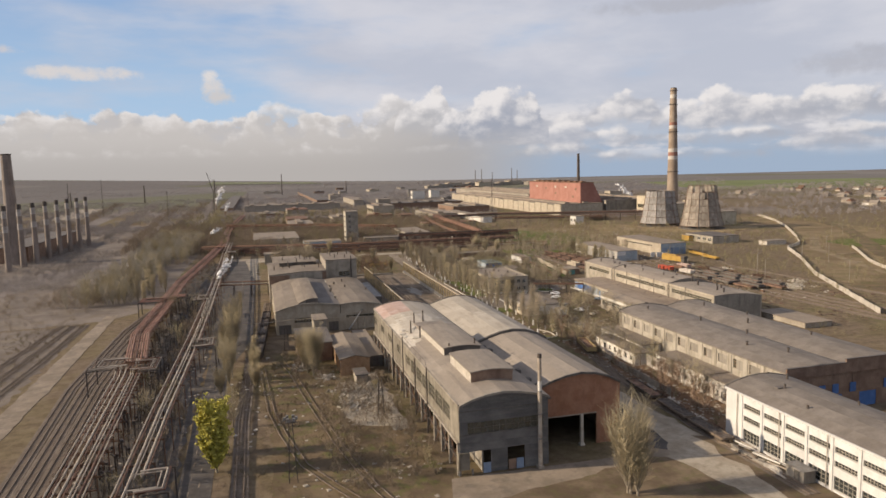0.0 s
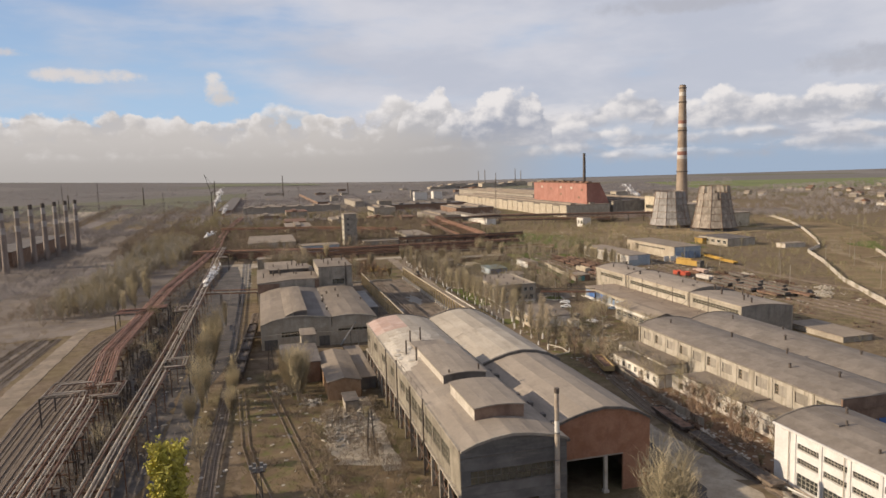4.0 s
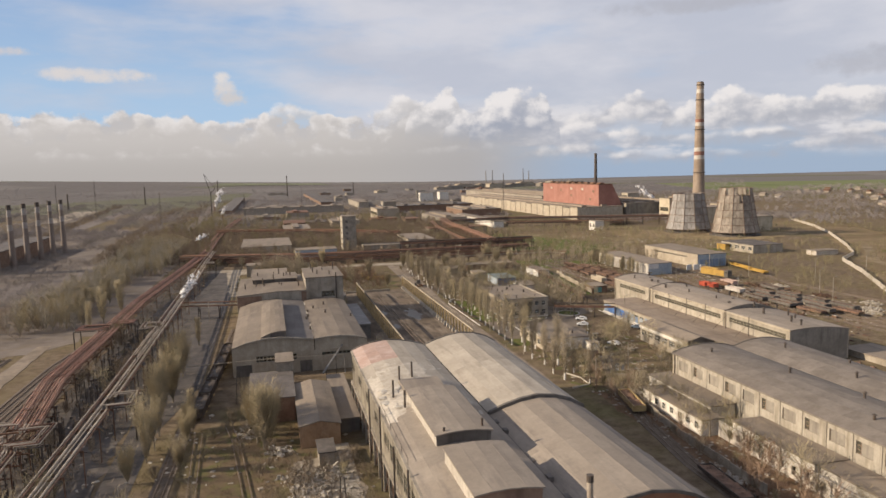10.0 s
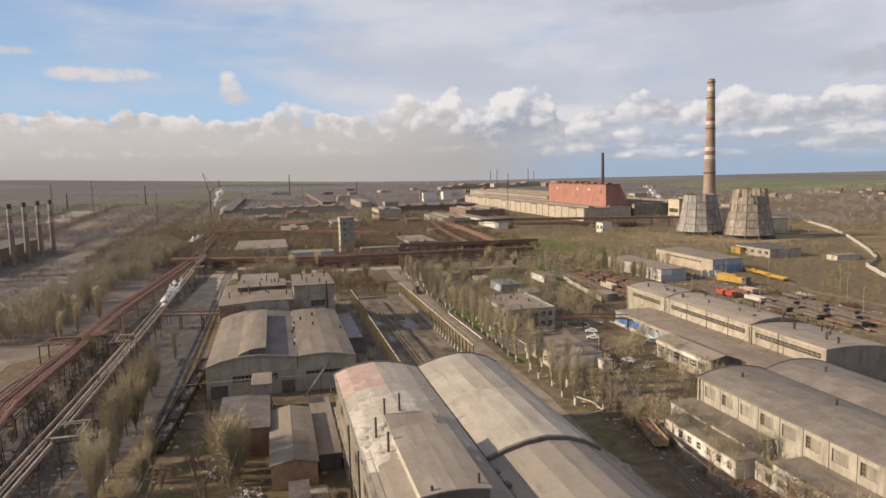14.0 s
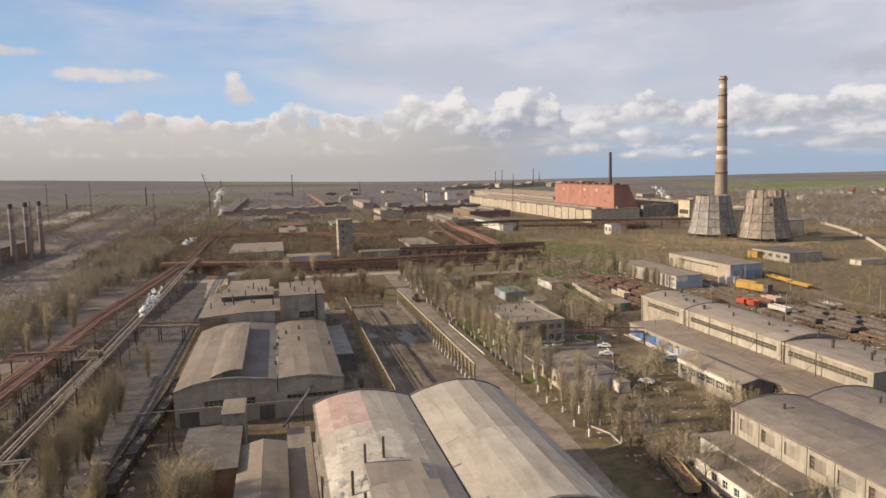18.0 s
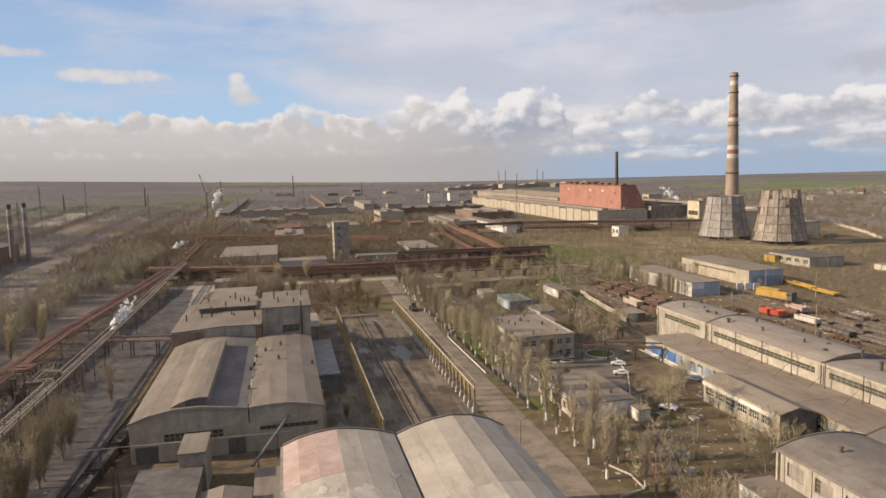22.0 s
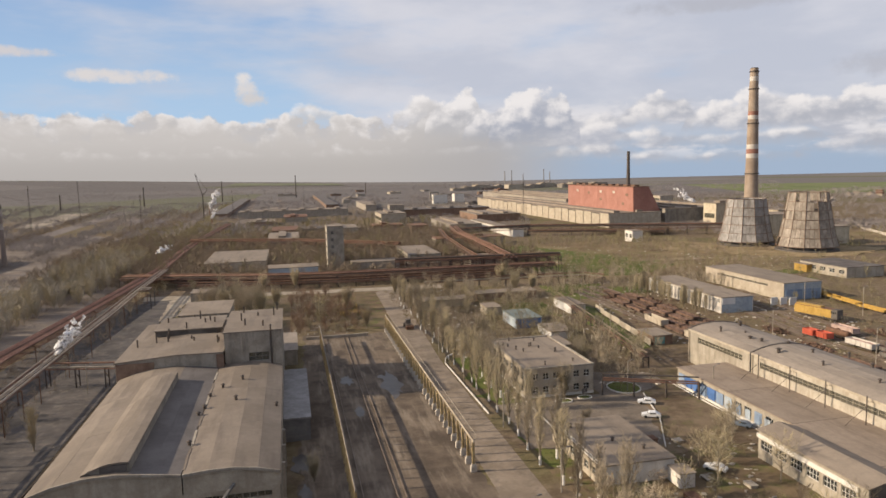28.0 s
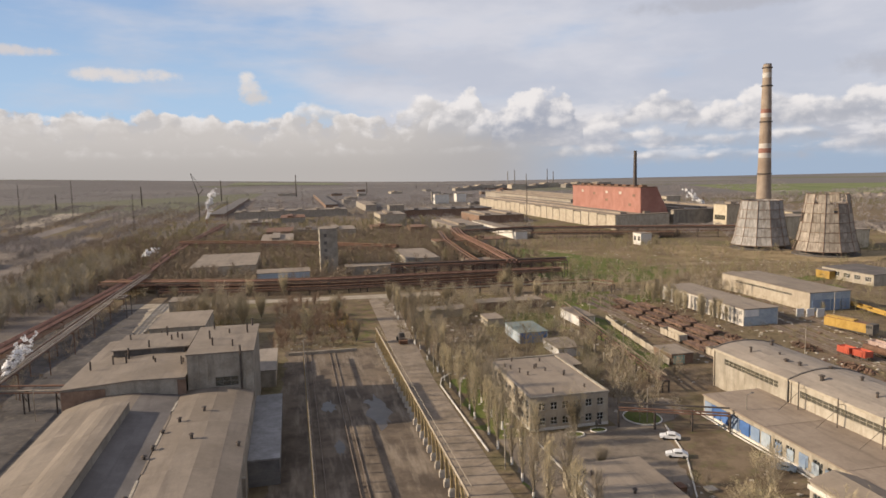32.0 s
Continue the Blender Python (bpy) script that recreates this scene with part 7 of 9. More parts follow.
def tank_wagon(x, y, turn, mat, label):
    w = thing("tank_wagon", (0, 0, 0), label, "tank wagon", "tank wagons")
    bm = bmesh.new()
    rod(bm, (0, -5.0, 2.5), (0, 5.0, 2.5), 1.4, seg=20)
    rod(bm, (0, -5.35, 2.5), (0, -5.0, 2.5), 0.9, 1.4, seg=20)
    rod(bm, (0, 5.0, 2.5), (0, 5.35, 2.5), 1.4, 0.9, seg=20)
    tank = part("tank", bm, mat, w)
    part("dome", rods(0.5, 12, ((0, 0, 3.8), (0, 0, 4.3))), mat, tank)
    part("underframe", boxes((-1.2, 1.2, -5.8, 5.8, 1.0, 1.25)), "steel_dark", w)
    for s in (-1, 1):
        part("end_ring", rods(1.44, 20, ((0, s * 3.4 - 0.1, 2.5), (0, s * 3.4 + 0.1, 2.5))), mat, w)
        bg = bmesh.new()
        box(bg, -1.0, 1.0, s * 3.9 - 1.2, s * 3.9 + 1.2, 0.6, 1.0)
        bogie = part("bogie", bg, "steel_dark", w)
        for e in (-0.9, 0.9):
            for q in (-0.76, 0.76):
                part("wheel", rods(0.46, 10, ((q - 0.07, s * 3.9 + e, 0.8), (q + 0.07, s * 3.9 + e, 0.8))), "steel_dark", bogie)
    w.matrix_basis = pose(x, y, 0, 0, 0, turn) @ Matrix.Diagonal((0.8, 0.86, 0.72, 1))
    return w


red_w = gondola(203.4, 333.6, 1.0, "signal_red", "bright red box wagon on the sidings", length=4.4, height=1.8, load="signal_red")
copy_thing(red_w, pose(204.3, 328.6, 0, 0, 0, 1.0))
gondola(216.6, 333.5, 1.0, "roof_pink", "faded pink box wagon on the sidings", length=9.0, height=1.8, load="roof_pink")
gondola(207.0, 316.5, 1.0, "faded_white", "dirty white box wagon on the sidings", length=10.0, height=1.6, load="roof_pink")
tank_wagon(211.6, 331, 0.5, "rust", "rusty tank wagon on the sidings")


def locomotive(x, y, turn):
    w = thing("locomotive", (0, 0, 0), "yellow diesel locomotive with a dark cab end on the sidings", "locomotive")
    body = part("body", boxes((-1.5, 1.5, -8.6, 8.6, 1.3, 4.3)), "yellow_paint", w)
    part("hood", boxes((-1.1, 1.1, -2.0, 8.2, 4.3, 4.85)), "yellow_paint", body)
    part("roof", boxes((-1.55, 1.55, -8.7, 8.7, 4.3, 4.42)), "rust", w)
    part("cab", boxes((-1.55, 1.55, -8.9, -6.6, 1.3, 4.5)), "dark_panel", w)
    for k in range(7):
        part("side_panel", boxes((-1.56, -1.5, -6.0 + 2.1 * k, -4.3 + 2.1 * k, 1.6, 3.9)), "yellow_paint", w)
    for k in range(3):
        window(w, "x", -1.56, -8.6 + 0.75 * k, -8.0 + 0.75 * k, 3.0, 3.9, 1, 1, 0.06, "dark_panel")
    part("underframe", boxes((-1.35, 1.35, -8.9, 8.9, 0.9, 1.3)), "steel_dark", w)
    for s in (-1, 1):
        bg = bmesh.new()
        box(bg, -1.1, 1.1, s * 5.4 - 2, s * 5.4 + 2, 0.5, 0.9)
        bogie = part("bogie", bg, "steel_dark", w)
        for e in (-1.4, 0, 1.4):
            for q in (-0.76, 0.76):
                part("wheel", rods(0.5, 10, ((q - 0.08, s * 5.4 + e, 0.86), (q + 0.08, s * 5.4 + e, 0.86))), "steel_dark", bogie)
    w.matrix_basis = pose(x, y, 0, 0, 0, turn)


locomotive(226.5, 357.5, 12)


def car(x, y, turn, mat, label):
    c = thing("car", (0, 0, 0), label, "car", "parked cars")
    bm = bmesh.new()
    outline = [(-2.1, 0.35), (2.1, 0.35), (2.15, 0.75), (1.95, 0.9), (1.0, 0.98), (0.45, 1.42), (-1.0, 1.45), (-1.65, 1.0), (-2.1, 0.92)]
    a = [bm.verts.new((-0.82, p, q)) for p, q in outline]
    b = [bm.verts.new((0.82, p, q)) for p, q in outline]
    for i in range(len(outline)):
        bm.faces.new((a[i], b[i], b[(i + 1) % len(outline)], a[(i + 1) % len(outline)]))
    bm.faces.new(a)
    bm.faces.new(b[::-1])
    bmesh.ops.bevel(bm, geom=bm.edges[:], offset=0.07, segments=2, affect="EDGES")
    part("body", bm, mat, c)
    g = bmesh.new()
    box(g, -0.835, 0.835, -0.95, 0.4, 1.02, 1.34)
    part("side_glass", g, "glass", c)
    g = bmesh.new()
    prism_z(g, [(-0.7, 0.55), (0.7, 0.55), (0.7, 0.9), (-0.7, 0.9)], 1.12, 1.2)
    part("windscreen", g, "glass", c)
    for s in (-1, 1):
        for e in (-1.3, 1.3):
            part("wheel", rods(0.32, 12, ((s * 0.72, e, 0.32), (s * 0.88, e, 0.32))), "tyre", c)
        part("headlight", boxes((s * 0.6 - 0.15, s * 0.6 + 0.15, 2.08, 2.17, 0.62, 0.76)), "car_white", c)
    c.matrix_basis = pose(x, y, 0.06, 0, 0, turn)


car(119.9, 290.0, 62, "car_white", "dusty white saloon car parked by the lawn")
car(116.3, 281.4, 64, "car_white", "white saloon car parked on the forecourt")
car(132.2, 270.6, 40, "car_blue", "grey-blue saloon car parked near the workshop")
car(113.5, 252.5, 40, "car_white", "pale car parked among weeds")
tr = thing("loader", (78.3, 391, 0), "dark wheeled loader standing on the concrete road", "loader")
part("chassis", boxes((77.2, 79.4, 388.2, 393.8, 0.7, 1.7)), "steel_dark", tr)
part("cab", boxes((77.4, 79.2, 390.2, 392.0, 1.7, 3.2)), "dark_panel", tr)
part("bucket", boxes((76.9, 79.7, 386.6, 388.0, 0.3, 1.4)), "rust", tr)
for s in (77.1, 79.5):
    for y in (389.2, 392.8):
        part("wheel", rods(0.75, 12, ((s - 0.25, y, 0.75), (s + 0.25, y, 0.75))), "tyre", tr)

# ---- small buildings of the middle ground ----
plain_block("blue_kiosk", 115.5, 125.2, 376, 392, 3.6, "pale_blue", "teal_roof", "low kiosk with a bright blue front and teal roof", "kiosk", 0, south="bright_blue")
plain_block("cream_cabin", 112.0, 118.0, 402, 412, 3.0, "plaster", "roof_felt", "low cream cabin behind the blue kiosk", "cabin", 3)
plain_block("white_cabin", 121.5, 129.5, 357, 370, 2.6, "bright_white", "roof_felt", "low white cabin with a flat roof", "cabin", 0)
plain_block("guard_house", 144.2, 150.4, 394, 412, 3.4, "bright_white", "roof_felt", "small white guard house with a flat roof", "guard house", 0, south="dirty_white")
plain_block("hut", 149.6, 156.6, 340, 350, 3.0, "brick_brown", "roof_felt", "small brown hut with a grey roof and teal door", "hut", 0)
part("teal_door", boxes((150.2, 153.8, 339.85, 340.0, 0.2, 2.6)), "teal_paint", bpy.data.objects["hut"], "teal door")
plain_block("store", 199, 213, 376, 432, 6.0, "faded_white", "roof_felt", "two-storey white store with window rows and blue end", "store", 18, south="pale_blue", rows=2, glass="milky_glass")
part("white_panel", boxes((199.4, 205.0, 375.8, 375.98, 3.4, 5.9)), "bright_white", bpy.data.objects["store"])
plain_block("store_wing", 213.3, 219.5, 392, 418, 3.2, "white_paint", "roof_felt", "low white wing beside the store", "store", 5)
plain_block("depot", 238.0, 256.5, 390, 446, 7.2, "plaster", "roof_felt", "long pale depot with a window band and blue doors", "depot", 0, band=(400, 436, 4.6, 5.5), south="pale_blue")
for k in range(4):
    part("blue_door", boxes((239 + 4.4 * k, 242.4 + 4.4 * k, 389.7, 389.98, 0.1, 4.4)), "sky_blue_paint", bpy.data.objects["depot"], "pale blue door")
for k in range(3):
    part("yard_wall", boxes((226.6 + 3.4 * k, 229.8 + 3.4 * k, 383.0 - 1.2 * k, 383.4 - 1.2 * k, 0, 3.2)), "bright_white", bpy.data.objects["depot"], "white wall panel of the depot yard")
plain_block("substation", 304, 326, 428, 460, 5.2, "dirty_white", "roof_dark", "half-ruined white substation with open bays", "substation", 5)
plain_block("yellow_cabin", 300.5, 303.8, 451, 460, 4.0, "yellow_paint", "roof_felt", "small yellow cabin beside the substation", "cabin", 0)
plain_block("shelter", 330, 346, 404, 412, 2.8, "lime_dust", "roof_felt", "low pale shelter in the grass", "shelter", 0)
plain_block("grass_hut", 291, 299.5, 622, 634, 8.5, "white_paint", "roof_felt", "white switch house beside the dark trestle", "switch house", 2)
plain_block("cube_hut", 262, 265, 474, 477, 2.2, "lime_dust", "roof_felt", "tiny pale hut on the meadow", "hut", 0)
# south wall greyer than the sunlit west: lighting put into the wall colours
plain_block("tall_block", 58.6, 68.5, 560, 574, 26, "dirty_white", "roof_felt", "tall narrow pale block with small dark windows", "tower block", 0, south="concrete")
for k in range(5):
    part("dark_window", boxes((61.0, 62.6, 559.9, 560.0, 4.5 + 4.2 * k, 6.3 + 4.2 * k)), "dark_panel", bpy.data.objects["tall_block"])
    part("dark_window", boxes((58.5, 58.6, 563, 571, 4.5 + 4.2 * k, 5.7 + 4.2 * k)), "dark_panel", bpy.data.objects["tall_block"])
plain_block("side_building", 108.5, 128, 560, 612, 6.5, "dirty_white", "roof_felt", "white-walled building with a wide grey roof", "building", 8)
plain_block("side_building", 140, 158, 528, 556, 5.5, "dirty_white", "roof_felt", "white-walled building beside the rusty trestle", "building", 6)
plain_block("side_building", -14, 22, 575, 640, 5.5, "plaster", "roof_felt", "building with a pale dusty roof among trees", "building", 8)
plain_block("side_building", 24, 52, 540, 556, 5.0, "pale_blue", "roof_felt", "pale blue building behind the trestle", "building", 0)
plain_block("side_building", 72, 100, 548, 560, 5.0, "concrete", "roof_felt", "low concrete building behind the trestle", "building", 0)
plain_block("garage_row", 116, 144, 432, 440, 3.2, "brick_brown", "roof_felt", "row of brown garages", "garages", 0)
plain_block("garage_row", 88, 110, 424, 432, 3.0, "concrete", "roof_felt", "row of grey garages under the poplars", "garages", 0)
hb = thing("concrete_block", (101.8, 226.6, 0), "small whitewashed concrete box on the rough ground", "concrete box")
part("box_body", boxes((100.9, 102.7, 225.8, 227.8, 0, 1.7)), "white_paint", hb)
part("box_lid", boxes((100.8, 102.8, 225.7, 227.9, 1.7, 1.82)), "concrete", hb)

# round beds with whitewashed kerbs, the low shed and small things about the office
def ring_kerb(x, y, a, b, label):
    bm = bmesh.new()
    n = 20
    pts = [(x + a * math.cos(6.2832 * i / n), y + b * math.sin(6.2832 * i / n)) for i in range(n)]
    for p, q in zip(pts, pts[1:] + pts[:1]):
        prism_z(bm, strip([p, q], 0.13), 0, 0.32)
    solo("kerb", bm, "white_paint", label, "kerb", "ring kerbs", kind="structure")
    sheet("flower_bed", [(x + (a - 0.15) * math.cos(6.2832 * i / n), y + (b - 0.15) * math.sin(6.2832 * i / n)) for i in range(n)], "green_grass", "small grassed bed inside a whitewashed kerb", "grass", z=0.2)


plain_block("low_store", 172.6, 184, 197, 221, 1.7, "concrete", "roof_felt", "low grey store behind the workshop", "store", 0)
ring_kerb(101.5, 297.5, 2.1, 1.5, "whitewashed kerb ring round a bare tree")
ring_kerb(107.5, 298.6, 1.8, 1.3, "whitewashed kerb ring with a dark sign")
ring_kerb(120.4, 303.0, 4.2, 4.8, "whitewashed kerb of the lawn")
plain_block("grey_shed", 112.5, 121, 338, 350, 3.0, "dirty_white", "roof_felt", "low grey shed with a flat felt roof behind the office", "shed", 2)
for x, y in ((107.0, 298.4), (108.0, 298.9)):
    sg = thing("sign_post", (x, y, 0), "dark upright sign board in the small bed", "sign", "signs by the office")
    part("post", rods(0.06, 6, ((x, y, 0.1), (x, y, 2.4))), "steel_dark", sg)
    part("board", boxes((x - 0.35, x + 0.35, y - 0.04, y + 0.04, 1.3, 2.5)), "dark_panel", sg)
for k in range(7):
    y = 340 + 9.5 * k
    pp = thing("pipe_post", (131.5 + 1.4 * k, y, 0), "short whitewashed post carrying nothing", "post", "posts of the old pipe line")
    part("post", boxes((131.3 + 1.4 * k, 131.7 + 1.4 * k, y - 0.2, y + 0.2, 0, 2.6)), "plaster", pp)
rj = random.Random(55)
for k in range(26):
    x, y = rj.choice(((rj.uniform(88, 130), rj.uniform(216, 250)), (rj.uniform(106, 134), rj.uniform(262, 296)), (rj.uniform(100, 135), rj.uniform(372, 430)), (rj.uniform(186, 232), rj.uniform(240, 330))))
    if not is_free(x, y):
        continue
    w, d, h = rj.uniform(0.6, 2.2), rj.uniform(0.8, 3.2), rj.uniform(0.3, 1.2)
    cb = thing("crate", (x, y, 0), "weathered crate or slab lying on waste ground", "crate", "crates and slabs")
    part("box_body", boxes((x - w / 2, x + w / 2, y - d / 2, y + d / 2, 0, h)), rj.choice(("slab", "rust", "wood_sleeper", "dirty_white")), cb)
    part("lid", boxes((x - w / 2 - 0.06, x + w / 2 + 0.06, y - d / 2 - 0.06, y + d / 2 + 0.06, h, h + 0.08)), rj.choice(("slab", "rust", "steel_grey")), cb)

# wagons on the siding beside the white works
cov = gondola(83.6, 154.5, -4.5, "steel_dark", "low brown goods wagon with pale scrap on the siding", length=14, height=0.6, load="scrap")
jw = gondola(82.8, 139.0, -3.0, "wood_sleeper", "low weathered goods wagon full of dark scrap", length=12.5, height=0.5, load="steel_dark")
copy_thing(jw, pose(82.3, 125.4, 0, 0, 0, -1.5))
rb_rnd = random.Random(58)
for k in range(13):
    y = 104.5 + 1.35 * k + rb_rnd.uniform(-0.4, 0.4)
    x, a, n = 82.3 + rb_rnd.uniform(-0.7, 0.7), rb_rnd.uniform(-0.5, 0.5), rb_rnd.uniform(1.0, 2.4)
    bm = bmesh.new()
    prism_z(bm, strip([(x - n * math.sin(a), y - n * math.cos(a)), (x + n * math.sin(a), y + n * math.cos(a))], 0.28), 0, rb_rnd.uniform(0.3, 0.9))
    solo("concrete_beam", bm, rb_rnd.choice(("slab", "grey_panel", "wood_sleeper", "rubble")), "weathered concrete beam dumped beside the white works", "beam", "dumped beams")
gondola(89.4, 198, -12, "ochre_steel", "yellowish open goods wagon with a rusty load", length=12.5, height=1.4, load="scrap")
# more rolling stock and junk east of the machine shop
for x, y, r in ((178.0, 312, 0), (178.2, 298, 0), (178, 284, 0), (183.8, 305, 1), (184, 291, 1), (184.2, 262, 1), (178.4, 256, 0), (190.5, 300, 2), (191, 284, 2), (222.5, 286, 1.5), (223, 272, 1.5), (210.8, 271, 1.2), (205.8, 270, 1.2), (217.0, 264, 1.2)):
    copy_thing(dark_w if int(y) % 3 else rusty, pose(x, y, 0, 0, 0, r))


# ---- cooling towers and chimneys ----
def cooling_tower(cx, cy, r0, r1, h, sheet_mat, label, rows, gone, seed):
    t = thing("cooling_tower", (cx, cy, 0), label, "cooling tower", "cooling towers")
    foot(cx - r0, cx + r0, cy - r0, cy + r0)
    n = 12
    rnd = random.Random(seed)
    z0 = 3.2

    def ring(f, out=0.0):
        r = r0 + (r1 - r0) * (f ** 0.74) + out
        return [Vector((cx + r * math.cos(2 * math.pi * (i + 0.5) / n), cy + r * math.sin(2 * math.pi * (i + 0.5) / n), z0 + (h - z0) * f)) for i in range(n)]

    for j in range(rows):
        lo, hi = ring(j / rows), ring((j + 0.985) / rows)
        li, hh = ring(j / rows, -0.4), ring((j + 0.985) / rows, -0.4)
        for i in range(n):
            if j == rows - 1 and rnd.random() < gone or rnd.random() < gone * 0.12:
                continue
            k = (i + 1) % n
            cols = 3
            for c in range(cols):
                if j >= rows - 2 and rnd.random() < gone * 0.4:
                    continue
                bm = bmesh.new()
                a, b = (c + 0.02) / cols, (c + 0.98) / cols
                q = [lo[i].lerp(lo[k], a), lo[i].lerp(lo[k], b), hi[i].lerp(hi[k], b), hi[i].lerp(hi[k], a)]
                p = [li[i].lerp(li[k], a), li[i].lerp(li[k], b), hh[i].lerp(hh[k], b), hh[i].lerp(hh[k], a)]
                v = [bm.verts.new(x) for x in q + p]
                for f in ((0, 1, 2, 3), (7, 6, 5, 4), (0, 4, 5, 1), (1, 5, 6, 2), (2, 6, 7, 3), (3, 7, 4, 0)):
                    bm.faces.new([v[s] for s in f])
                part("cladding_panel", bm, sheet_mat, t)
    for i in range(n):
        lo = ring(0, 0.2)[i]
        part("corner_post", line_pipe([(lo.x, lo.y, 0)] + [ring(j / rows, 0.2)[i] for j in range(rows + 1)], 0.16, 5), "brick_brown", t)
    for j in range(rows + 1):
        part("girt_ring", line_pipe(ring(j / rows, 0.3), 0.16, 4, True), "brick_brown", t)
    bm = bmesh.new()
    prism_z(bm, [(cx + (r0 + 0.8) * math.cos(2 * math.pi * i / 24), cy + (r0 + 0.8) * math.sin(2 * math.pi * i / 24)) for i in range(24)], -0.3, 0.9)
    part("basin", bm, "dark_panel", t)
    bm = bmesh.new()
    rod(bm, (cx, cy, 0.9), (cx, cy, h * 0.55), r0 * 0.82, r0 * 0.6, seg=12)
    part("fill_pack", bm, "dark_panel", t)


cooling_tower(354.5, 575, 18.6, 12.8, 32.8, "cement_sheet", "twelve-sided cooling tower clad in grey cement sheets", 5, 0.0, 4)
cooling_tower(368.8, 532, 18.6, 11.8, 38.0, "timber_sheet", "twelve-sided cooling tower with torn brown-grey cladding", 6, 0.3, 9)

ch = thing("chimney", (441.5, 688, 0), "very tall tapering brick chimney with faded red and white bands", "chimney")
foot(430, 452, 677, 699)
bands = [(0, 62, "chimney_brick"), (62, 66, "faded_white"), (66, 70, "faded_red"), (70, 74, "faded_white"), (74, 96, "chimney_brick"), (96, 99.5, "faded_white"), (99.5, 103, "faded_red"), (103, 129, "chimney_brick"), (129, 133, "faded_white"), (133, 140, "chimney_brick")]
for za, zb, m in bands:
    bm = bmesh.new()
    rod(bm, (441.5, 688, za), (441.5, 688, zb), 6.6 - 3.2 * za / 140, 6.6 - 3.2 * zb / 140, seg=28)
    part("shaft", bm, m, ch)
for z in (48, 92, 122, 137):
    part("gallery", rods(6.6 - 3.2 * z / 140 + 0.7, 28, ((441.5, 688, z), (441.5, 688, z + 0.8))), "steel_dark", ch)
part("mouth", rods(3.0, 24, ((441.5, 688, 140), (441.5, 688, 140.6))), "steel_dark", ch, "sooty mouth")


def plain_chimney(x, y, h, r, mat, label, group="", bands=()):
    c = thing("chimney", (x, y, 0), label, "chimney", group)
    bm = bmesh.new()
    rod(bm, (x, y, 0), (x, y, h), r, r * 0.65, seg=14)
    part("shaft", bm, mat, c)
    for f, g, m in bands:
        bm = bmesh.new()
        rod(bm, (x, y, h * f), (x, y, h * g), r * (1 - 0.35 * f) + 0.12, r * (1 - 0.35 * g) + 0.12, seg=14)
        part("band", bm, m, c)
    part("cap", rods(r * 0.72, 14, ((x, y, h - 0.4), (x, y, h + 0.4))), "steel_dark", c)
    return c


plain_chimney(398, 835, 73, 2.4, "steel_dark", "slim dark chimney behind the red hall")
rb = (0.82, 0.93, "sooty_white"), (0.60, 0.70, "sooty_white"), (0.93, 1.0, "steel_dark")
plain_chimney(-174, 540, 76, 4.8, "hazed_sooty_brick", "tall brown chimney beyond the scrubland", "chimneys of the old power station")
for k in range(8):
    plain_chimney(-153 - 1.75 * k, 661 - 23.4 * k, 42.0, 2.0, "hazed_sooty_brick", "row chimney banded in faded white and red", "chimneys of the old power station", rb)

# ---- big sheds in the distance ----
def big_hall(name, x0, x1, y0, y1, z, wall_mat, roof_mat, label, bay, win=None, extra=None):
    b = thing(name, ((x0 + x1) / 2, (y0 + y1) / 2, 0), label, "works hall", "distant works halls")
    foot(x0, x1, y0, y1)
    n = max(1, int((y1 - y0) / bay))
    for k in range(n):
        ya, yb = y0 + (y1 - y0) * k / n, y0 + (y1 - y0) * (k + 1) / n
        gap = 0.7 if name == "strip_hall" else 0.12
        part("wall_panel", boxes((x0, x0 + 0.5, ya + gap, yb - gap, 0, z - (1.2 if name == "strip_hall" and k % 3 == 1 else 0))), wall_mat, b)
    part("wall_panel", boxes((x1 - 0.5, x1, y0, y1, 0, z)), wall_mat, b)
    part("wall_panel", boxes((x0 + 0.5, x1 - 0.5, y1 - 0.5, y1, 0, z)), wall_mat, b)
    part("inner_wall", boxes((x0 + 0.6, x0 + 0.8, y0 + 0.6, y1 - 0.6, 0, z)), "dark_panel", b)
    part("end_wall", boxes((x0 + 0.5, x1 - 0.5, y0, y0 + 0.5, 0, z)), extra or wall_mat, b)
    part("roof", boxes((x0 - 0.4, x1 + 0.4, y0 - 0.4, y1 + 0.4, z, z + 0.5)), roof_mat, b)
    for k in range(int((x1 - x0) / 24)):
        part("roof_light", boxes((x0 + 8 + 24 * k, x0 + 14 + 24 * k, y0 + 6, y1 - 6, z + 0.5, z + 2.2)), roof_mat, b)
    if win:
        part("window_band", boxes((x0 - 0.06, x0, y0 + 2, y1 - 2, z * win[0], z * win[1])), "old_glass", b)
    return b


red = thing("red_hall", (378, 830, 0), "tall red-clad works hall with a few small openings", "works hall", "distant works halls")
foot(360, 396, 752, 910)
for k in range(14):
    ya, yb = 752 + 11.3 * k, 752 + 11.3 * (k + 1)
    part("wall_panel", boxes((360, 360.5, ya + 0.05, yb - 0.05, 0, 37.4)), "red_cladding", red)
bm = bmesh.new()
prism_y(bm, [(360.5, 0), (388, 0), (388, 15), (376.5, 37.4), (360.5, 37.4)], 751.8, 752.3)
part("end_wall", bm, "red_cladding", red)
bm = bmesh.new()
prism_y(bm, [(360.5, 0), (388, 0), (388, 15), (376.5, 37.4), (360.5, 37.4)], 909.5, 910)
part("end_wall", bm, "red_cladding", red)
bm = bmesh.new()
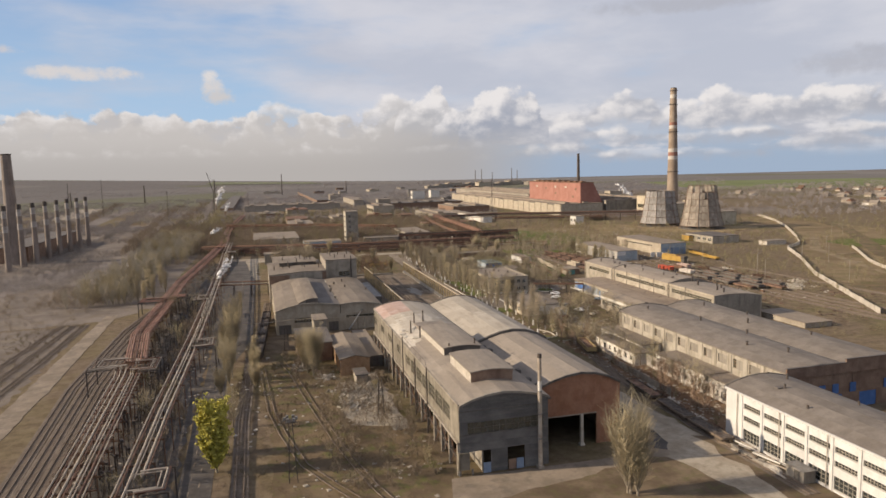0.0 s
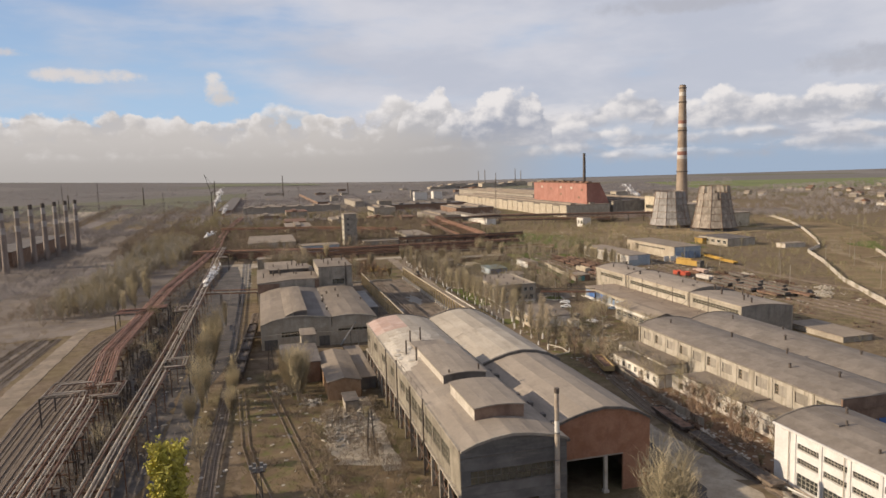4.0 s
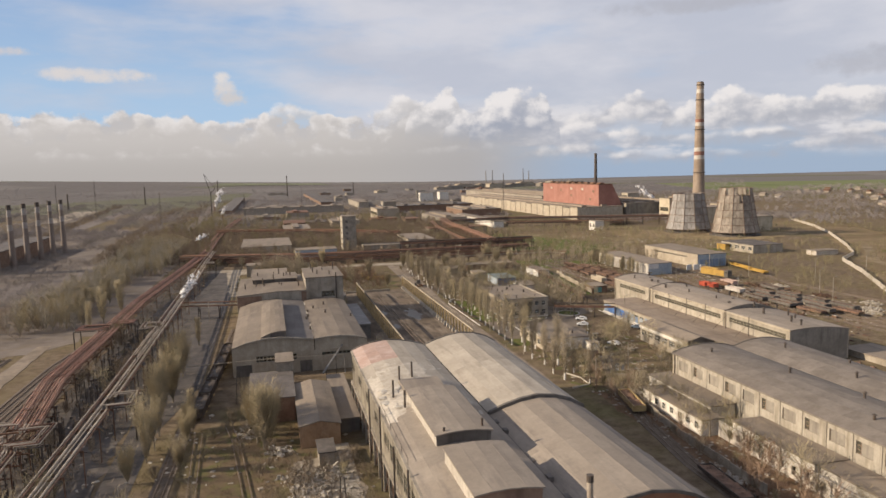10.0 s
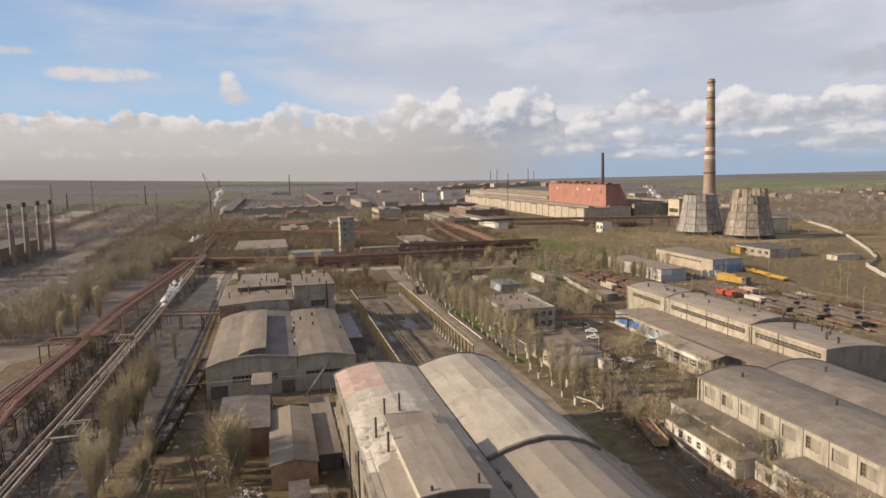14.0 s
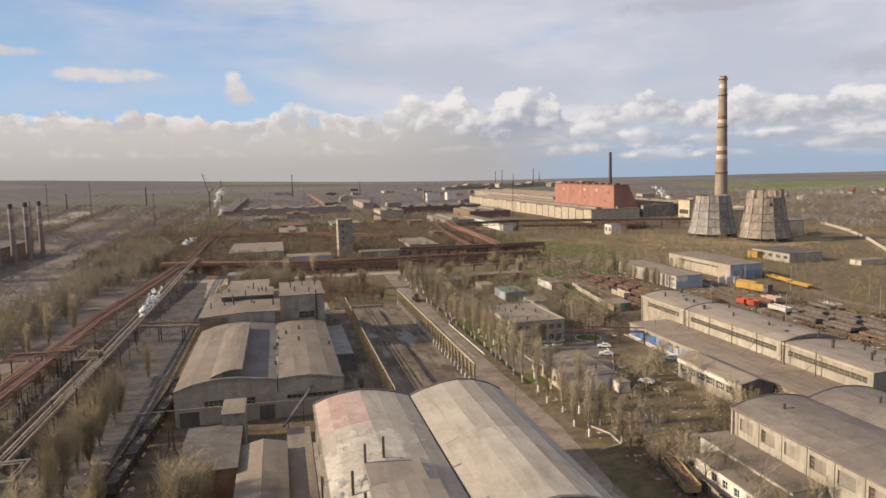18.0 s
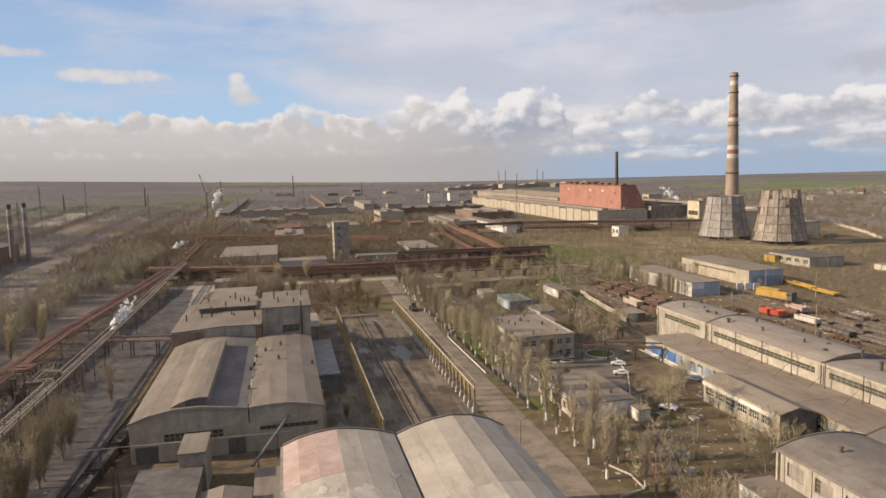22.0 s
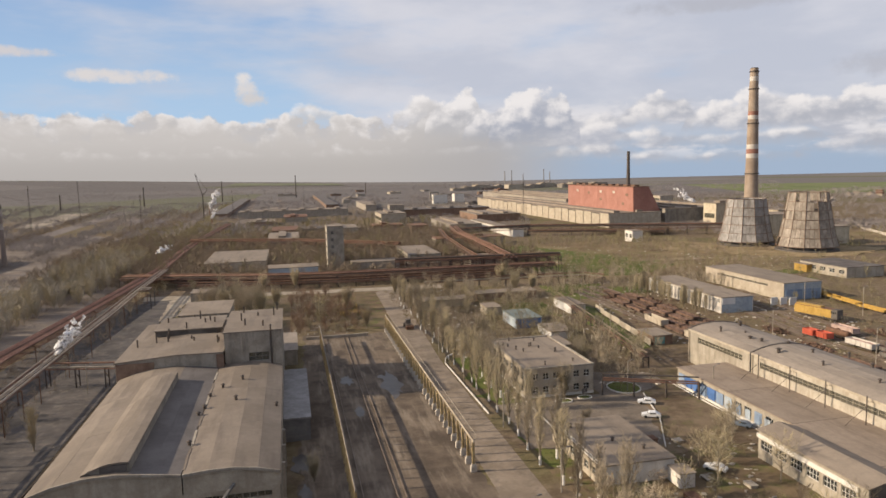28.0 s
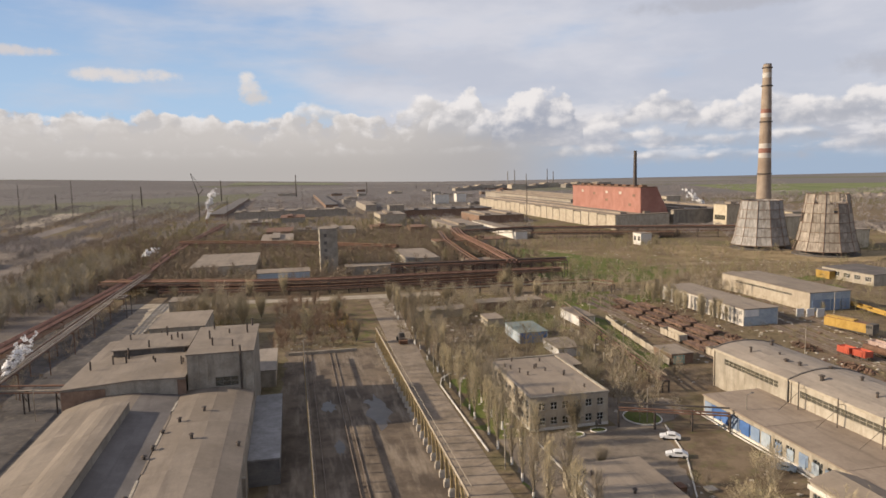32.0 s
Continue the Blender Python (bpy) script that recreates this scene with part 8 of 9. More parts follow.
prism_y(bm, [(387.6, 0), (388, 0), (388, 15), (376.5, 37.4), (376.0, 37.4), (387.6, 14.8)], 752.3, 909.5)
part("sloping_wall", bm, "red_cladding", red)
part("roof", boxes((359.4, 377.0, 751.4, 910.4, 37.4, 38.0)), "rust", red)
for k in range(9):
    part("roof_vent", boxes((366, 371, 760 + 16.5 * k, 768 + 16.5 * k, 38.0, 39.4)), "rust", red)
for y, z in ((790, 33), (820, 33), (820, 25), (850, 31), (880, 33), (770, 22), (762, 31)):
    part("hatch", boxes((359.8, 360.0, y, y + 5, z - 2.5, z)), "lime_dust" if z > 32 else "brick_brown", red)
big_hall("strip_hall", 330, 384, 742, 1205, 13.5, "plaster", "roof_felt", "long low hall with cream wall panels and grey roof", 19)
big_hall("grey_hall", 388.4, 470, 742, 905, 16, "grey_panel", "roof_felt", "grey works hall beside the red hall", 20)
big_hall("upper_hall", 395, 470, 1000, 1400, 16, "concrete", "roof_felt", "pale works hall farther off", 30)
big_hall("white_hall", 222, 232, 702, 842, 6, "white_paint", "roof_felt", "low white building by the pipe trestle", 12)
big_hall("tower_house", 385, 430, 612, 640, 17, "cream_panel", "roof_felt", "cream turbine house behind the cooling towers", 9)
big_hall("tower_house", 398, 420, 552, 575, 12, "grey_panel", "roof_felt", "grey pump house beside the cooling towers", 9, extra="cream_panel")
big_hall("tower_house", 390, 396, 548, 566, 13, "cream_panel", "roof_felt", "cream stair block beside the cooling towers", 9)
big_hall("tower_house", 424, 448, 714, 734, 21, "cream_panel", "roof_felt", "brown and cream boiler house behind the cooling towers", 10, (0.35, 0.55))
big_hall("tower_house", 444, 458, 655, 672, 17, "cream_panel", "roof_felt", "cream block at the foot of the tall chimney", 9)
big_hall("far_hall", 580, 602, 1085, 1105, 12, "plaster", "roof_dust", "pale two-storey block beyond the red hall", 10, (0.4, 0.7))
big_hall("far_hall", 475, 540, 1050, 1180, 13, "white_paint", "roof_dust", "pale hall on the skyline", 30)
# named works buildings beyond the trestles
big_hall("far_shed", 133, 160, 876, 930, 13, "plaster", "roof_felt", "pale two-storey works building with broad windows among trees", 9, (0.45, 0.7))
big_hall("far_shed", 160.5, 292, 1010, 1062, 9, "brick_brown", "roof_dark", "wide low hall with a dark roof", 16)
big_hall("far_shed", -28, 116, 1092, 1132, 9, "concrete", "roof_felt", "wide shed with a pale dusty roof lying across the works", 12)
big_hall("far_shed", 70, 98, 770, 812, 8, "plaster", "roof_felt", "pale works shed between bare trees", 8, (0.5, 0.75))
big_hall("far_shed", 20, 44, 700, 760, 7, "concrete", "roof_felt", "grey works shed between bare trees", 10)
big_hall("far_shed", 184, 214, 770, 860, 7, "grey_panel", "roof_felt", "grey works shed near the white range", 12)
big_hall("far_shed", 240, 290, 880, 960, 8, "brick_brown", "roof_felt", "brown works shed before the strip hall", 12)
big_hall("far_shed", 98, 118, 1300, 1900, 6, "brick_brown", "roof_dark", "very long narrow shed running to the horizon", 40)
big_hall("far_shed", -66, -46, 1140, 1760, 5, "brick_brown", "roof_dark", "very long narrow shed running to the horizon", 40)
big_hall("far_shed", 150, 166, 1180, 1330, 9, "concrete", "roof_felt", "grey shed in the distance", 20)
big_hall("far_shed", 334, 352, 1376, 1396, 15, "white_paint", "roof_felt", "white tall block before the skyline", 9)
gate = thing("loading_portal", (315, 1465, 0), "open pale concrete loading portal in the distance", "portal")
part("leg", boxes((306, 309, 1463, 1467, 0, 14)), "concrete", gate)
part("leg", boxes((321, 324, 1463, 1467, 0, 14)), "concrete", gate)
part("beam", boxes((306, 324, 1463, 1467, 14, 17)), "concrete", gate)
# embankments of the ore yard
big_hall("power_station", -190, -168, 548, 690, 11, "brick_brown", "roof_dark", "long dark power station hall behind the chimney row", 20)
for k, (x0, x1, y0, y1, m) in enumerate(((-216, -196, 840, 1420, "cinder"), (-168, -158, 860, 1400, "brush_ground"), (-300, -250, 1080, 1420, "pale_dirt"), (-150, -110, 1060, 1180, "cinder"), (-120, -104, 700, 1000, "ballast"), (-80, -70, 800, 1700, "ballast"), (-260, -248, 860, 1700, "ballast"), (-20, -6, 760, 1900, "ballast"), (40, 50, 830, 1800, "ballast"), (-320, -302, 760, 1060, "pale_dirt"))):
    bm = bmesh.new()
    prism_z(bm, [(x0, y0), (x1, y0), (x1 - 30, y1), (x0 - 30, y1)], -0.3, 0.12 + 0.012 * k)
    solo("ore_yard_track_bed", bm, m, "pale trampled track bed in the ore yard", "track bed", kind="structure")
rnd = random.Random(77)
for k in range(34):
    y = 640 + 1700 * rnd.random() ** 1.3
    x = rnd.uniform(-0.03, 0.30) * y + rnd.uniform(-20, 40)
    w, d, z = rnd.uniform(8, 30), rnd.uniform(14, 60), rnd.uniform(3.5, 7)
    if rnd.random() < 0.25:
        w, d = d, w
    if not all(is_free(x + a, y + b) for a in (0, w / 2, w) for b in (0, d / 2, d)):
        continue
    big_hall("far_shed", x, x + w, y, y + d, z, rnd.choice(("concrete", "brick_brown", "grey_panel", "plaster", "brick_brown")), rnd.choice(("roof_felt", "roof_dark", "roof_felt", "rust")), "works shed among bare trees in the distance", 30)
plain_block("block_house", 158, 176, 985, 1003, 17, "concrete", "roof_felt", "grey five-storey block among trees", "building", 5)
plain_block("block_house", 285, 310, 1330, 1345, 16, "white_paint", "roof_felt", "white block on the skyline", "building", 5)
for f, h in ((0.315, 50), (0.325, 52), (0.342, 40), (0.373, 54), (0.382, 46)):
    plain_chimney(2250 * f, 2250, h, 1.8, "steel_grey", "thin chimney of a works on the skyline", "skyline chimneys")
for k in range(14):
    y = 2020 + 30 * (k % 5)
    x = y * (0.24 + 0.016 * k)
    big_hall("skyline_hall", x, x + 46, y, y + 40, 7 + 3 * (k % 3), ("concrete", "grey_panel", "plaster")[k % 3], "roof_felt", "pale works hall on the skyline", 30)
for k in range(5):
    y = 1500 + 130 * (k % 6)
    plain_chimney(y * (-0.24 + 0.09 * k), y, 30 + 8 * (k % 4), 1.5, "steel_dark", "thin dark stack in the distance", "distant stacks")

for x, y, h in ((-74, 1190, 12), (-52, 1000, 9), (456, 800, 24), (-50, 628, 9.0)):
    vs = thing("vent_stack", (x, y, 0), "short steel stack giving off steam", "vent stack", "vent stacks")
    part("pipe", rods(0.6, 8, ((x, y, 0), (x, y, h))), "rust", vs)
# slewing crane far over the scrub
cr = thing("tower_crane", (-72, 1100, 0), "slender lattice crane with a raised jib", "crane")
part("mast", rods(0.7, 4, ((-72, 1100, 0), (-72, 1100, 34))), "steel_dark", cr)
part("jib", rods(0.5, 4, ((-72, 1100, 33), (-80, 1099, 61)), ((-72, 1100, 33), (-66, 1100, 40))), "steel_dark", cr)
part("stay", rods(0.2, 3, ((-66, 1100, 40), (-80, 1099, 61))), "steel_dark", cr)
for x, y, h in ((-246, 1000, 52), (-190, 760, 40), (-235, 1150, 55), (-120, 950, 40), (60, 1200, 38), (-20, 900, 36)):
    light_mast(x, y, h, "distant lattice power mast", False)

# village on the right horizon
rnd = random.Random(12)
house_w = [mesh_of(boxes((-4, 4, -5, 5, 0, 3.2)), m) for m in ("white_paint", "plaster", "concrete")]
roof_bm = bmesh.new()
prism_y(roof_bm, [(-4.6, 3.2), (4.6, 3.2), (0, 6.2)], -5.4, 5.4)
house_r = [mesh_of(roof_bm.copy(), m) for m in ("roof_felt", "rust", "roof_dust")]
for k in range(85):
    u, v = rnd.random(), rnd.random()
    x, y = 690 + 560 * u + 140 * v, 600 + 560 * v
    v_house = thing("village_house", (x, y, 0), "small pale village house with a gabled roof", "house", "village houses")
    share("wall", rnd.choice(house_w), v_house, (x, y, 0))
    share("roof", rnd.choice(house_r), v_house, (x, y, 0))
    v_house.rotation_euler[2] = rnd.choice((0.3, 0.35, 1.9, 0.4))


# ---- steam ----
def steam_plume(at, drift, size, n, seed, label):
    rnd = random.Random(seed)
    bm = bmesh.new()
    for k in range(n):
        f = k / n
        p = Vector(at) + Vector(drift) * f + Vector((rnd.uniform(-1, 1), rnd.uniform(-1, 1), rnd.uniform(-0.7, 0.7))) * size * (0.25 + 0.75 * f)
        s = size * rnd.uniform(0.16, 0.46) * (0.6 + 0.6 * math.sin(math.pi * min(1, f + 0.15)))
        bmesh.ops.create_icosphere(bm, subdivisions=2, radius=s, matrix=Matrix.Translation(p))
    for v in bm.verts:
        d = Vector((noise.noise(v.co * 0.9 / size), noise.noise(v.co * 0.9 / size + Vector((7, 1, 3))), noise.noise(v.co * 0.9 / size + Vector((2, 9, 4)))))
        v.co += d * size * 0.5
        e = Vector((noise.noise(v.co * 3.1 / size), noise.noise(v.co * 3.1 / size + Vector((7, 1, 3))), noise.noise(v.co * 3.1 / size + Vector((2, 9, 4)))))
        v.co += e * size * 0.22
    for f in bm.faces:
        f.smooth = True
    solo("steam_plume", bm, "steam", label, "steam", "steam plumes", at=at)


steam_plume((-30, 356, 8), (5.5, 2, 9.0), 1.9, 90, 1, "small white steam plume leaking from the pipe rack")
steam_plume((-50, 628, 8), (9, 2, 4), 2.2, 60, 2, "white steam puff over the pipes")
steam_plume((-74, 1190, 11), (13, 2, 26), 5.0, 70, 3, "tall white steam plume in the distance")
steam_plume((-52, 1000, 8), (5, 2, 11), 2.6, 40, 4, "thin white steam plume in the distance")
steam_plume((456, 800, 17.5), (-16, 6, 14), 4.0, 40, 5, "pale vapour drifting behind the cooling towers")


# ---- trees ----
def limb_tree(seed, height, spread, first, limbs, twigs, lean_up, wash, twig_mat, bud=0.0, bud_mat=None, bud_n=0, wide=0.16, fan=False, name="tree", full=0.35):
    """A bare tree: tapered trunk, limbs, and a crown of fine twigs with gaps."""
    rnd = random.Random(seed)
    t = thing(name, (0, 0, 0), "", "tree")
    tr, cr = bmesh.new(), bmesh.new()
    pts = [Vector((0, 0, 0))]
    for k in range(1, 7):
        pts.append(Vector((rnd.uniform(-1, 1) * 0.02 * height * k / 6, rnd.uniform(-1, 1) * 0.02 * height * k / 6, height * (0.45 if fan else 0.92) * k / 6)))
    r = height * 0.0165 + 0.05
    for k in range(6):
        rod(tr, pts[k], pts[k + 1], r * (1 - k / 6.6), r * (1 - (k + 1) / 6.6), seg=6, caps=False)
    bds = bmesh.new()

    def at(f):
        i = min(5, int(f * 6))
        return pts[i].lerp(pts[i + 1], f * 6 - i)

    for k in range(limbs):
        f = first + (0.98 - first) * (k + rnd.random()) / limbs
        base = at(f)
        a = k * 2.4 + rnd.uniform(-0.5, 0.5)
        env = math.sin(math.pi * min(1.0, 0.16 + 0.84 * (f - first) / (1 - first))) ** 0.8
        L = spread * (full + (1.1 - full) * env) * rnd.uniform(0.75, 1.2) if not fan else spread * rnd.uniform(0.55, 0.9)
        d = Vector((math.cos(a), math.sin(a), lean_up * rnd.uniform(0.75, 1.3))).normalized()
        mid = base + d * L * 0.5
        d2 = (d + Vector((0, 0, 0.35)) + Vector((rnd.uniform(-1, 1), rnd.uniform(-1, 1), 0)) * 0.2).normalized()
        end = mid + d2 * L * 0.6
        rod(tr, base, mid, r * 0.34 * (1.1 - f), r * 0.22 * (1.1 - f), seg=4, caps=False)
        rod(tr, mid, end, r * 0.22 * (1.1 - f) + 0.012, 0.012, seg=3, caps=False)
        for j in range(twigs):
            g = rnd.uniform(0.12, 1.0)
            s = base.lerp(mid, g * 2) if g < 0.5 else mid.lerp(end, g * 2 - 1)
            w = (d2 * rnd.uniform(0.3, 1.0) + Vector((rnd.uniform(-1, 1), rnd.uniform(-1, 1), rnd.uniform(-0.1, 1.0))) * 0.75).normalized()
            q = s + w * L * rnd.uniform(0.18, 0.42)
            side = w.orthogonal().normalized() * (0.018 + wide * 0.16)
            v = [cr.verts.new(x) for x in (s - side, s + side, q)]
            cr.faces.new(v)
            for _ in range(2):
                m = s.lerp(q, rnd.uniform(0.3, 0.9))
                w2 = (w + Vector((rnd.uniform(-1, 1), rnd.uniform(-1, 1), rnd.uniform(-0.3, 0.9))) * 0.9).normalized()
                q2 = m + w2 * L * rnd.uniform(0.1, 0.24)
                sd = w2.orthogonal().normalized() * (0.012 + wide * 0.12)
                cr.faces.new([cr.verts.new(x) for x in (m - sd, m + sd, q2)])
            for _ in range(bud_n):
                c = s.lerp(q, rnd.random()) + Vector((rnd.uniform(-1, 1), rnd.uniform(-1, 1), rnd.uniform(-1, 1))) * 0.25
                u = Vector((rnd.uniform(-1, 1), rnd.uniform(-1, 1), rnd.uniform(-1, 1))).normalized()
                w3 = u.orthogonal().normalized()
                sz = bud * rnd.uniform(0.6, 1.3)
                bds.faces.new([bds.verts.new(x) for x in (c - u * sz, c + w3 * sz * 0.6, c + u * sz, c - w3 * sz * 0.6)])
    trunk = part("trunk", tr, "bark", t)
    crown = part("crown", cr, twig_mat, t)
    if bud_n:
        part("leaves", bds, bud_mat, t)
    else:
        bds.free()
    if wash:
        bm = bmesh.new()
        rod(bm, (0, 0, 0.02), (0, 0, 1.9), r + 0.03, r * 0.85 + 0.03, seg=8)
        part("limewashed_base", bm, "limewash", t, "white limewashed lower trunk")
    return t


def plant(template, x, y, size, turn, label, group):
    t = copy_thing(template, pose(x, y, 0, 0, 0, turn))
    t.scale = (size * 1.0, size * 1.0, size)
    return tagged(t, label, "tree", group)


POPLAR = [limb_tree(100 + s, 13.5, 4.2, 0.14, 56, 10, 2.9, True, ("twig_straw", "twig_grey")[s % 2], 0.05, "twig_straw", 1, wide=0.07) for s in range(4)]
FAN = [limb_tree(500 + s, 10.5, 9.2, 0.10, 86, 15, 2.9, False, "twig_straw", 0.06, "twig_straw", 1, wide=0.09, fan=True) for s in range(2)]
BROAD = [limb_tree(200 + s, 9.5, 4.2, 0.22, 34, 10, 0.95, False, m, 0.06, m, 1, wide=0.08) for s, m in enumerate(("twig_olive", "twig_grey", "twig_straw"))]
BUSH = [limb_tree(300 + s, 4.0, 2.3, 0.05, 26, 9, 1.0, False, m, 0.10, m, 1, name="bush") for s, m in enumerate(("twig_brown", "twig_olive", "twig_brown"))]
WILLOW = limb_tree(400, 8.6, 3.3, 0.03, 70, 12, 1.6, False, "twig_olive", 0.21, "spring_leaf", 18, full=0.95)
COLUMN = [limb_tree(600 + s, 13.0, 4.6, 0.05, 70, 11, 2.9, False, "twig_straw", 0.07, "twig_straw", 2, wide=0.10) for s in range(2)]
rnd = random.Random(40)
spots = []
for k in range(17):  # poplar row along the concrete road
    spots.append((83.2 + rnd.uniform(-0.6, 0.6), 222 + k * 8.2 + rnd.uniform(-1.2, 1.2)))
for k in range(14):
    spots.append((87.6 + rnd.uniform(-0.8, 0.8), 218 + k * 9.5 + rnd.uniform(-1.5, 1.5)))
for k in range(15):
    spots.append((83.5 + rnd.uniform(-1.5, 1.5), 352 + k * 6.8))
for x, y in spots:
    plant(rnd.choice(POPLAR), x, y, rnd.uniform(0.72, 1.08), rnd.uniform(0, 360), "slim bare poplar with a whitewashed trunk", "poplar row")
for x, y, s in ((-20.5, 203, 1.0), (-21.0, 224, 1.15), (-19.8, 238, 1.1), (-20.6, 252, 1.2), (-20.2, 268, 0.9), (3.4, 201, 1.1), (1.2, 207, 0.95), (5.2, 209, 0.8), (-13.0, 192, 0.6), (51.6, 106.5, 1.32), (51.9, 106.1, 1.2), (52.6, 105.0, 1.0), (39.2, 268, 0.45), (-13.2, 207, 0.62), (-12.6, 215, 0.5), (-22.0, 189, 0.62), (101.5, 297.5, 0.85), (98.6, 278, 0.5), (9, 440, 0.8), (13, 446, 0.9), (24, 430, 0.9), (30, 445, 0.8), (6, 452, 0.7)):
    plant(rnd.choice(FAN), x, y, s, rnd.uniform(0, 360), "bare upright tree with fine yellowish twigs", "bare trees by the halls")
for x, y, s in ((-20.6, 222, 1.0), (-21.4, 228, 0.95), (-20.0, 262, 1.0), (-21.8, 241, 0.85), (-19.8, 214, 0.9), (-20.2, 199, 0.55), (-21.2, 235, 1.0), (-20.4, 249, 0.9), (-13.6, 209, 0.6), (-13.0, 216, 0.7), (3.2, 199, 0.95), (1.8, 203, 0.85), (4.6, 206, 0.8), (-19, 300, 0.7), (-62, 338, 0.8), (-66, 346, 0.9), (-60, 352, 0.85), (-70, 356, 0.9), (-64, 366, 0.9), (-57, 372, 0.8), (-72, 378, 0.9), (-61, 388, 0.9), (-67, 398, 0.9)):
    plant(rnd.choice(COLUMN), x, y, s, rnd.uniform(0, 360), "dense bare columnar poplar with straw-coloured twigs", "columnar poplars")
for k in range(16):
    plant(rnd.choice(BROAD), 96.2 + rnd.uniform(-1.6, 0.8), 131 + 4.9 * k + rnd.uniform(-1, 1), rnd.uniform(0.6, 0.95), rnd.uniform(0, 360), "bare slender tree before the broken wall", "trees along the annexes")
plant(WILLOW, -20.6, 139.5, 1.36, 20, "yellow-green willow coming into leaf beside the road", "")
plant(WILLOW, -21.8, 148.5, 1.0, 120, "small yellow-green willow coming into leaf", "")
for x, y, s, k in [(90 + 40 * rnd.random(), 128 + 84 * rnd.random(), rnd.uniform(0.5, 0.95), rnd.randrange(3)) for _ in range(34)] + [(86 + 46 * rnd.random(), 214 + 80 * rnd.random(), rnd.uniform(0.45, 0.9), rnd.randrange(3)) for _ in range(20)] + [(113 + 34 * rnd.random(), 296 + 130 * rnd.random(), rnd.uniform(0.45, 0.9), rnd.randrange(3)) for _ in range(58)] + [(86 + 30 * rnd.random(), 336 + 110 * rnd.random(), rnd.uniform(0.5, 1.0), rnd.randrange(3)) for _ in range(40)] + [(-52 + 44 * rnd.random(), 90 + 420 * rnd.random(), rnd.uniform(0.4, 0.9), rnd.randrange(3)) for _ in range(30)]:
    if is_free(x, y):
        plant(BROAD[k], x, y, s, rnd.uniform(0, 360), "bare broad tree with brown-grey twigs", "bare trees of the works")
for _ in range(150):
    x, y = rnd.choice(((rnd.uniform(-20, 22), rnd.uniform(120, 216)), (rnd.uniform(86, 104), rnd.uniform(126, 214)), (rnd.uniform(84, 134), rnd.uniform(214, 300)), (rnd.uniform(112, 148), rnd.uniform(300, 420)), (rnd.uniform(-66, -48), rnd.uniform(130, 320)), (rnd.uniform(40, 66), rnd.uniform(392, 440))))
    if is_free(x, y):
        plant(rnd.choice(BUSH), x, y, rnd.uniform(0.35, 0.9), rnd.uniform(0, 360), "low tangle of bare brown scrub", "scrub bushes")
for k in range(26):
    plant(rnd.choice(BUSH), -40 + rnd.uniform(-3, 7), 95 + k * 8.5, rnd.uniform(0.4, 0.8), rnd.uniform(0, 360), "brown scrub growing under the pipe racks", "scrub bushes")
for k in range(22):
    x, y = rnd.choice(((rnd.uniform(38, 70), rnd.uniform(392, 440)), (rnd.uniform(-5, 150), rnd.uniform(486, 498)), (rnd.uniform(84, 150), rnd.uniform(440, 470))))
    if is_free(x, y):
        plant(rnd.choice(BROAD + FAN), x, y, rnd.uniform(0.6, 1.0), rnd.uniform(0, 360), "bare broad tree beside the crossing road", "bare trees of the works")
for k in range(26):
    plant(rnd.choice(COLUMN), 192.5 + rnd.uniform(-2, 4), 380 + k * 2.3, rnd.uniform(0.42, 0.7), rnd.uniform(0, 360), "young bare poplar before the pale store", "young poplars")
for o in (*POPLAR, *FAN, *COLUMN, *BROAD, *BUSH, WILLOW):  # the patterns themselves
    for c in list(o.children):
        bpy.data.objects.remove(c)
    bpy.data.objects.remove(o)


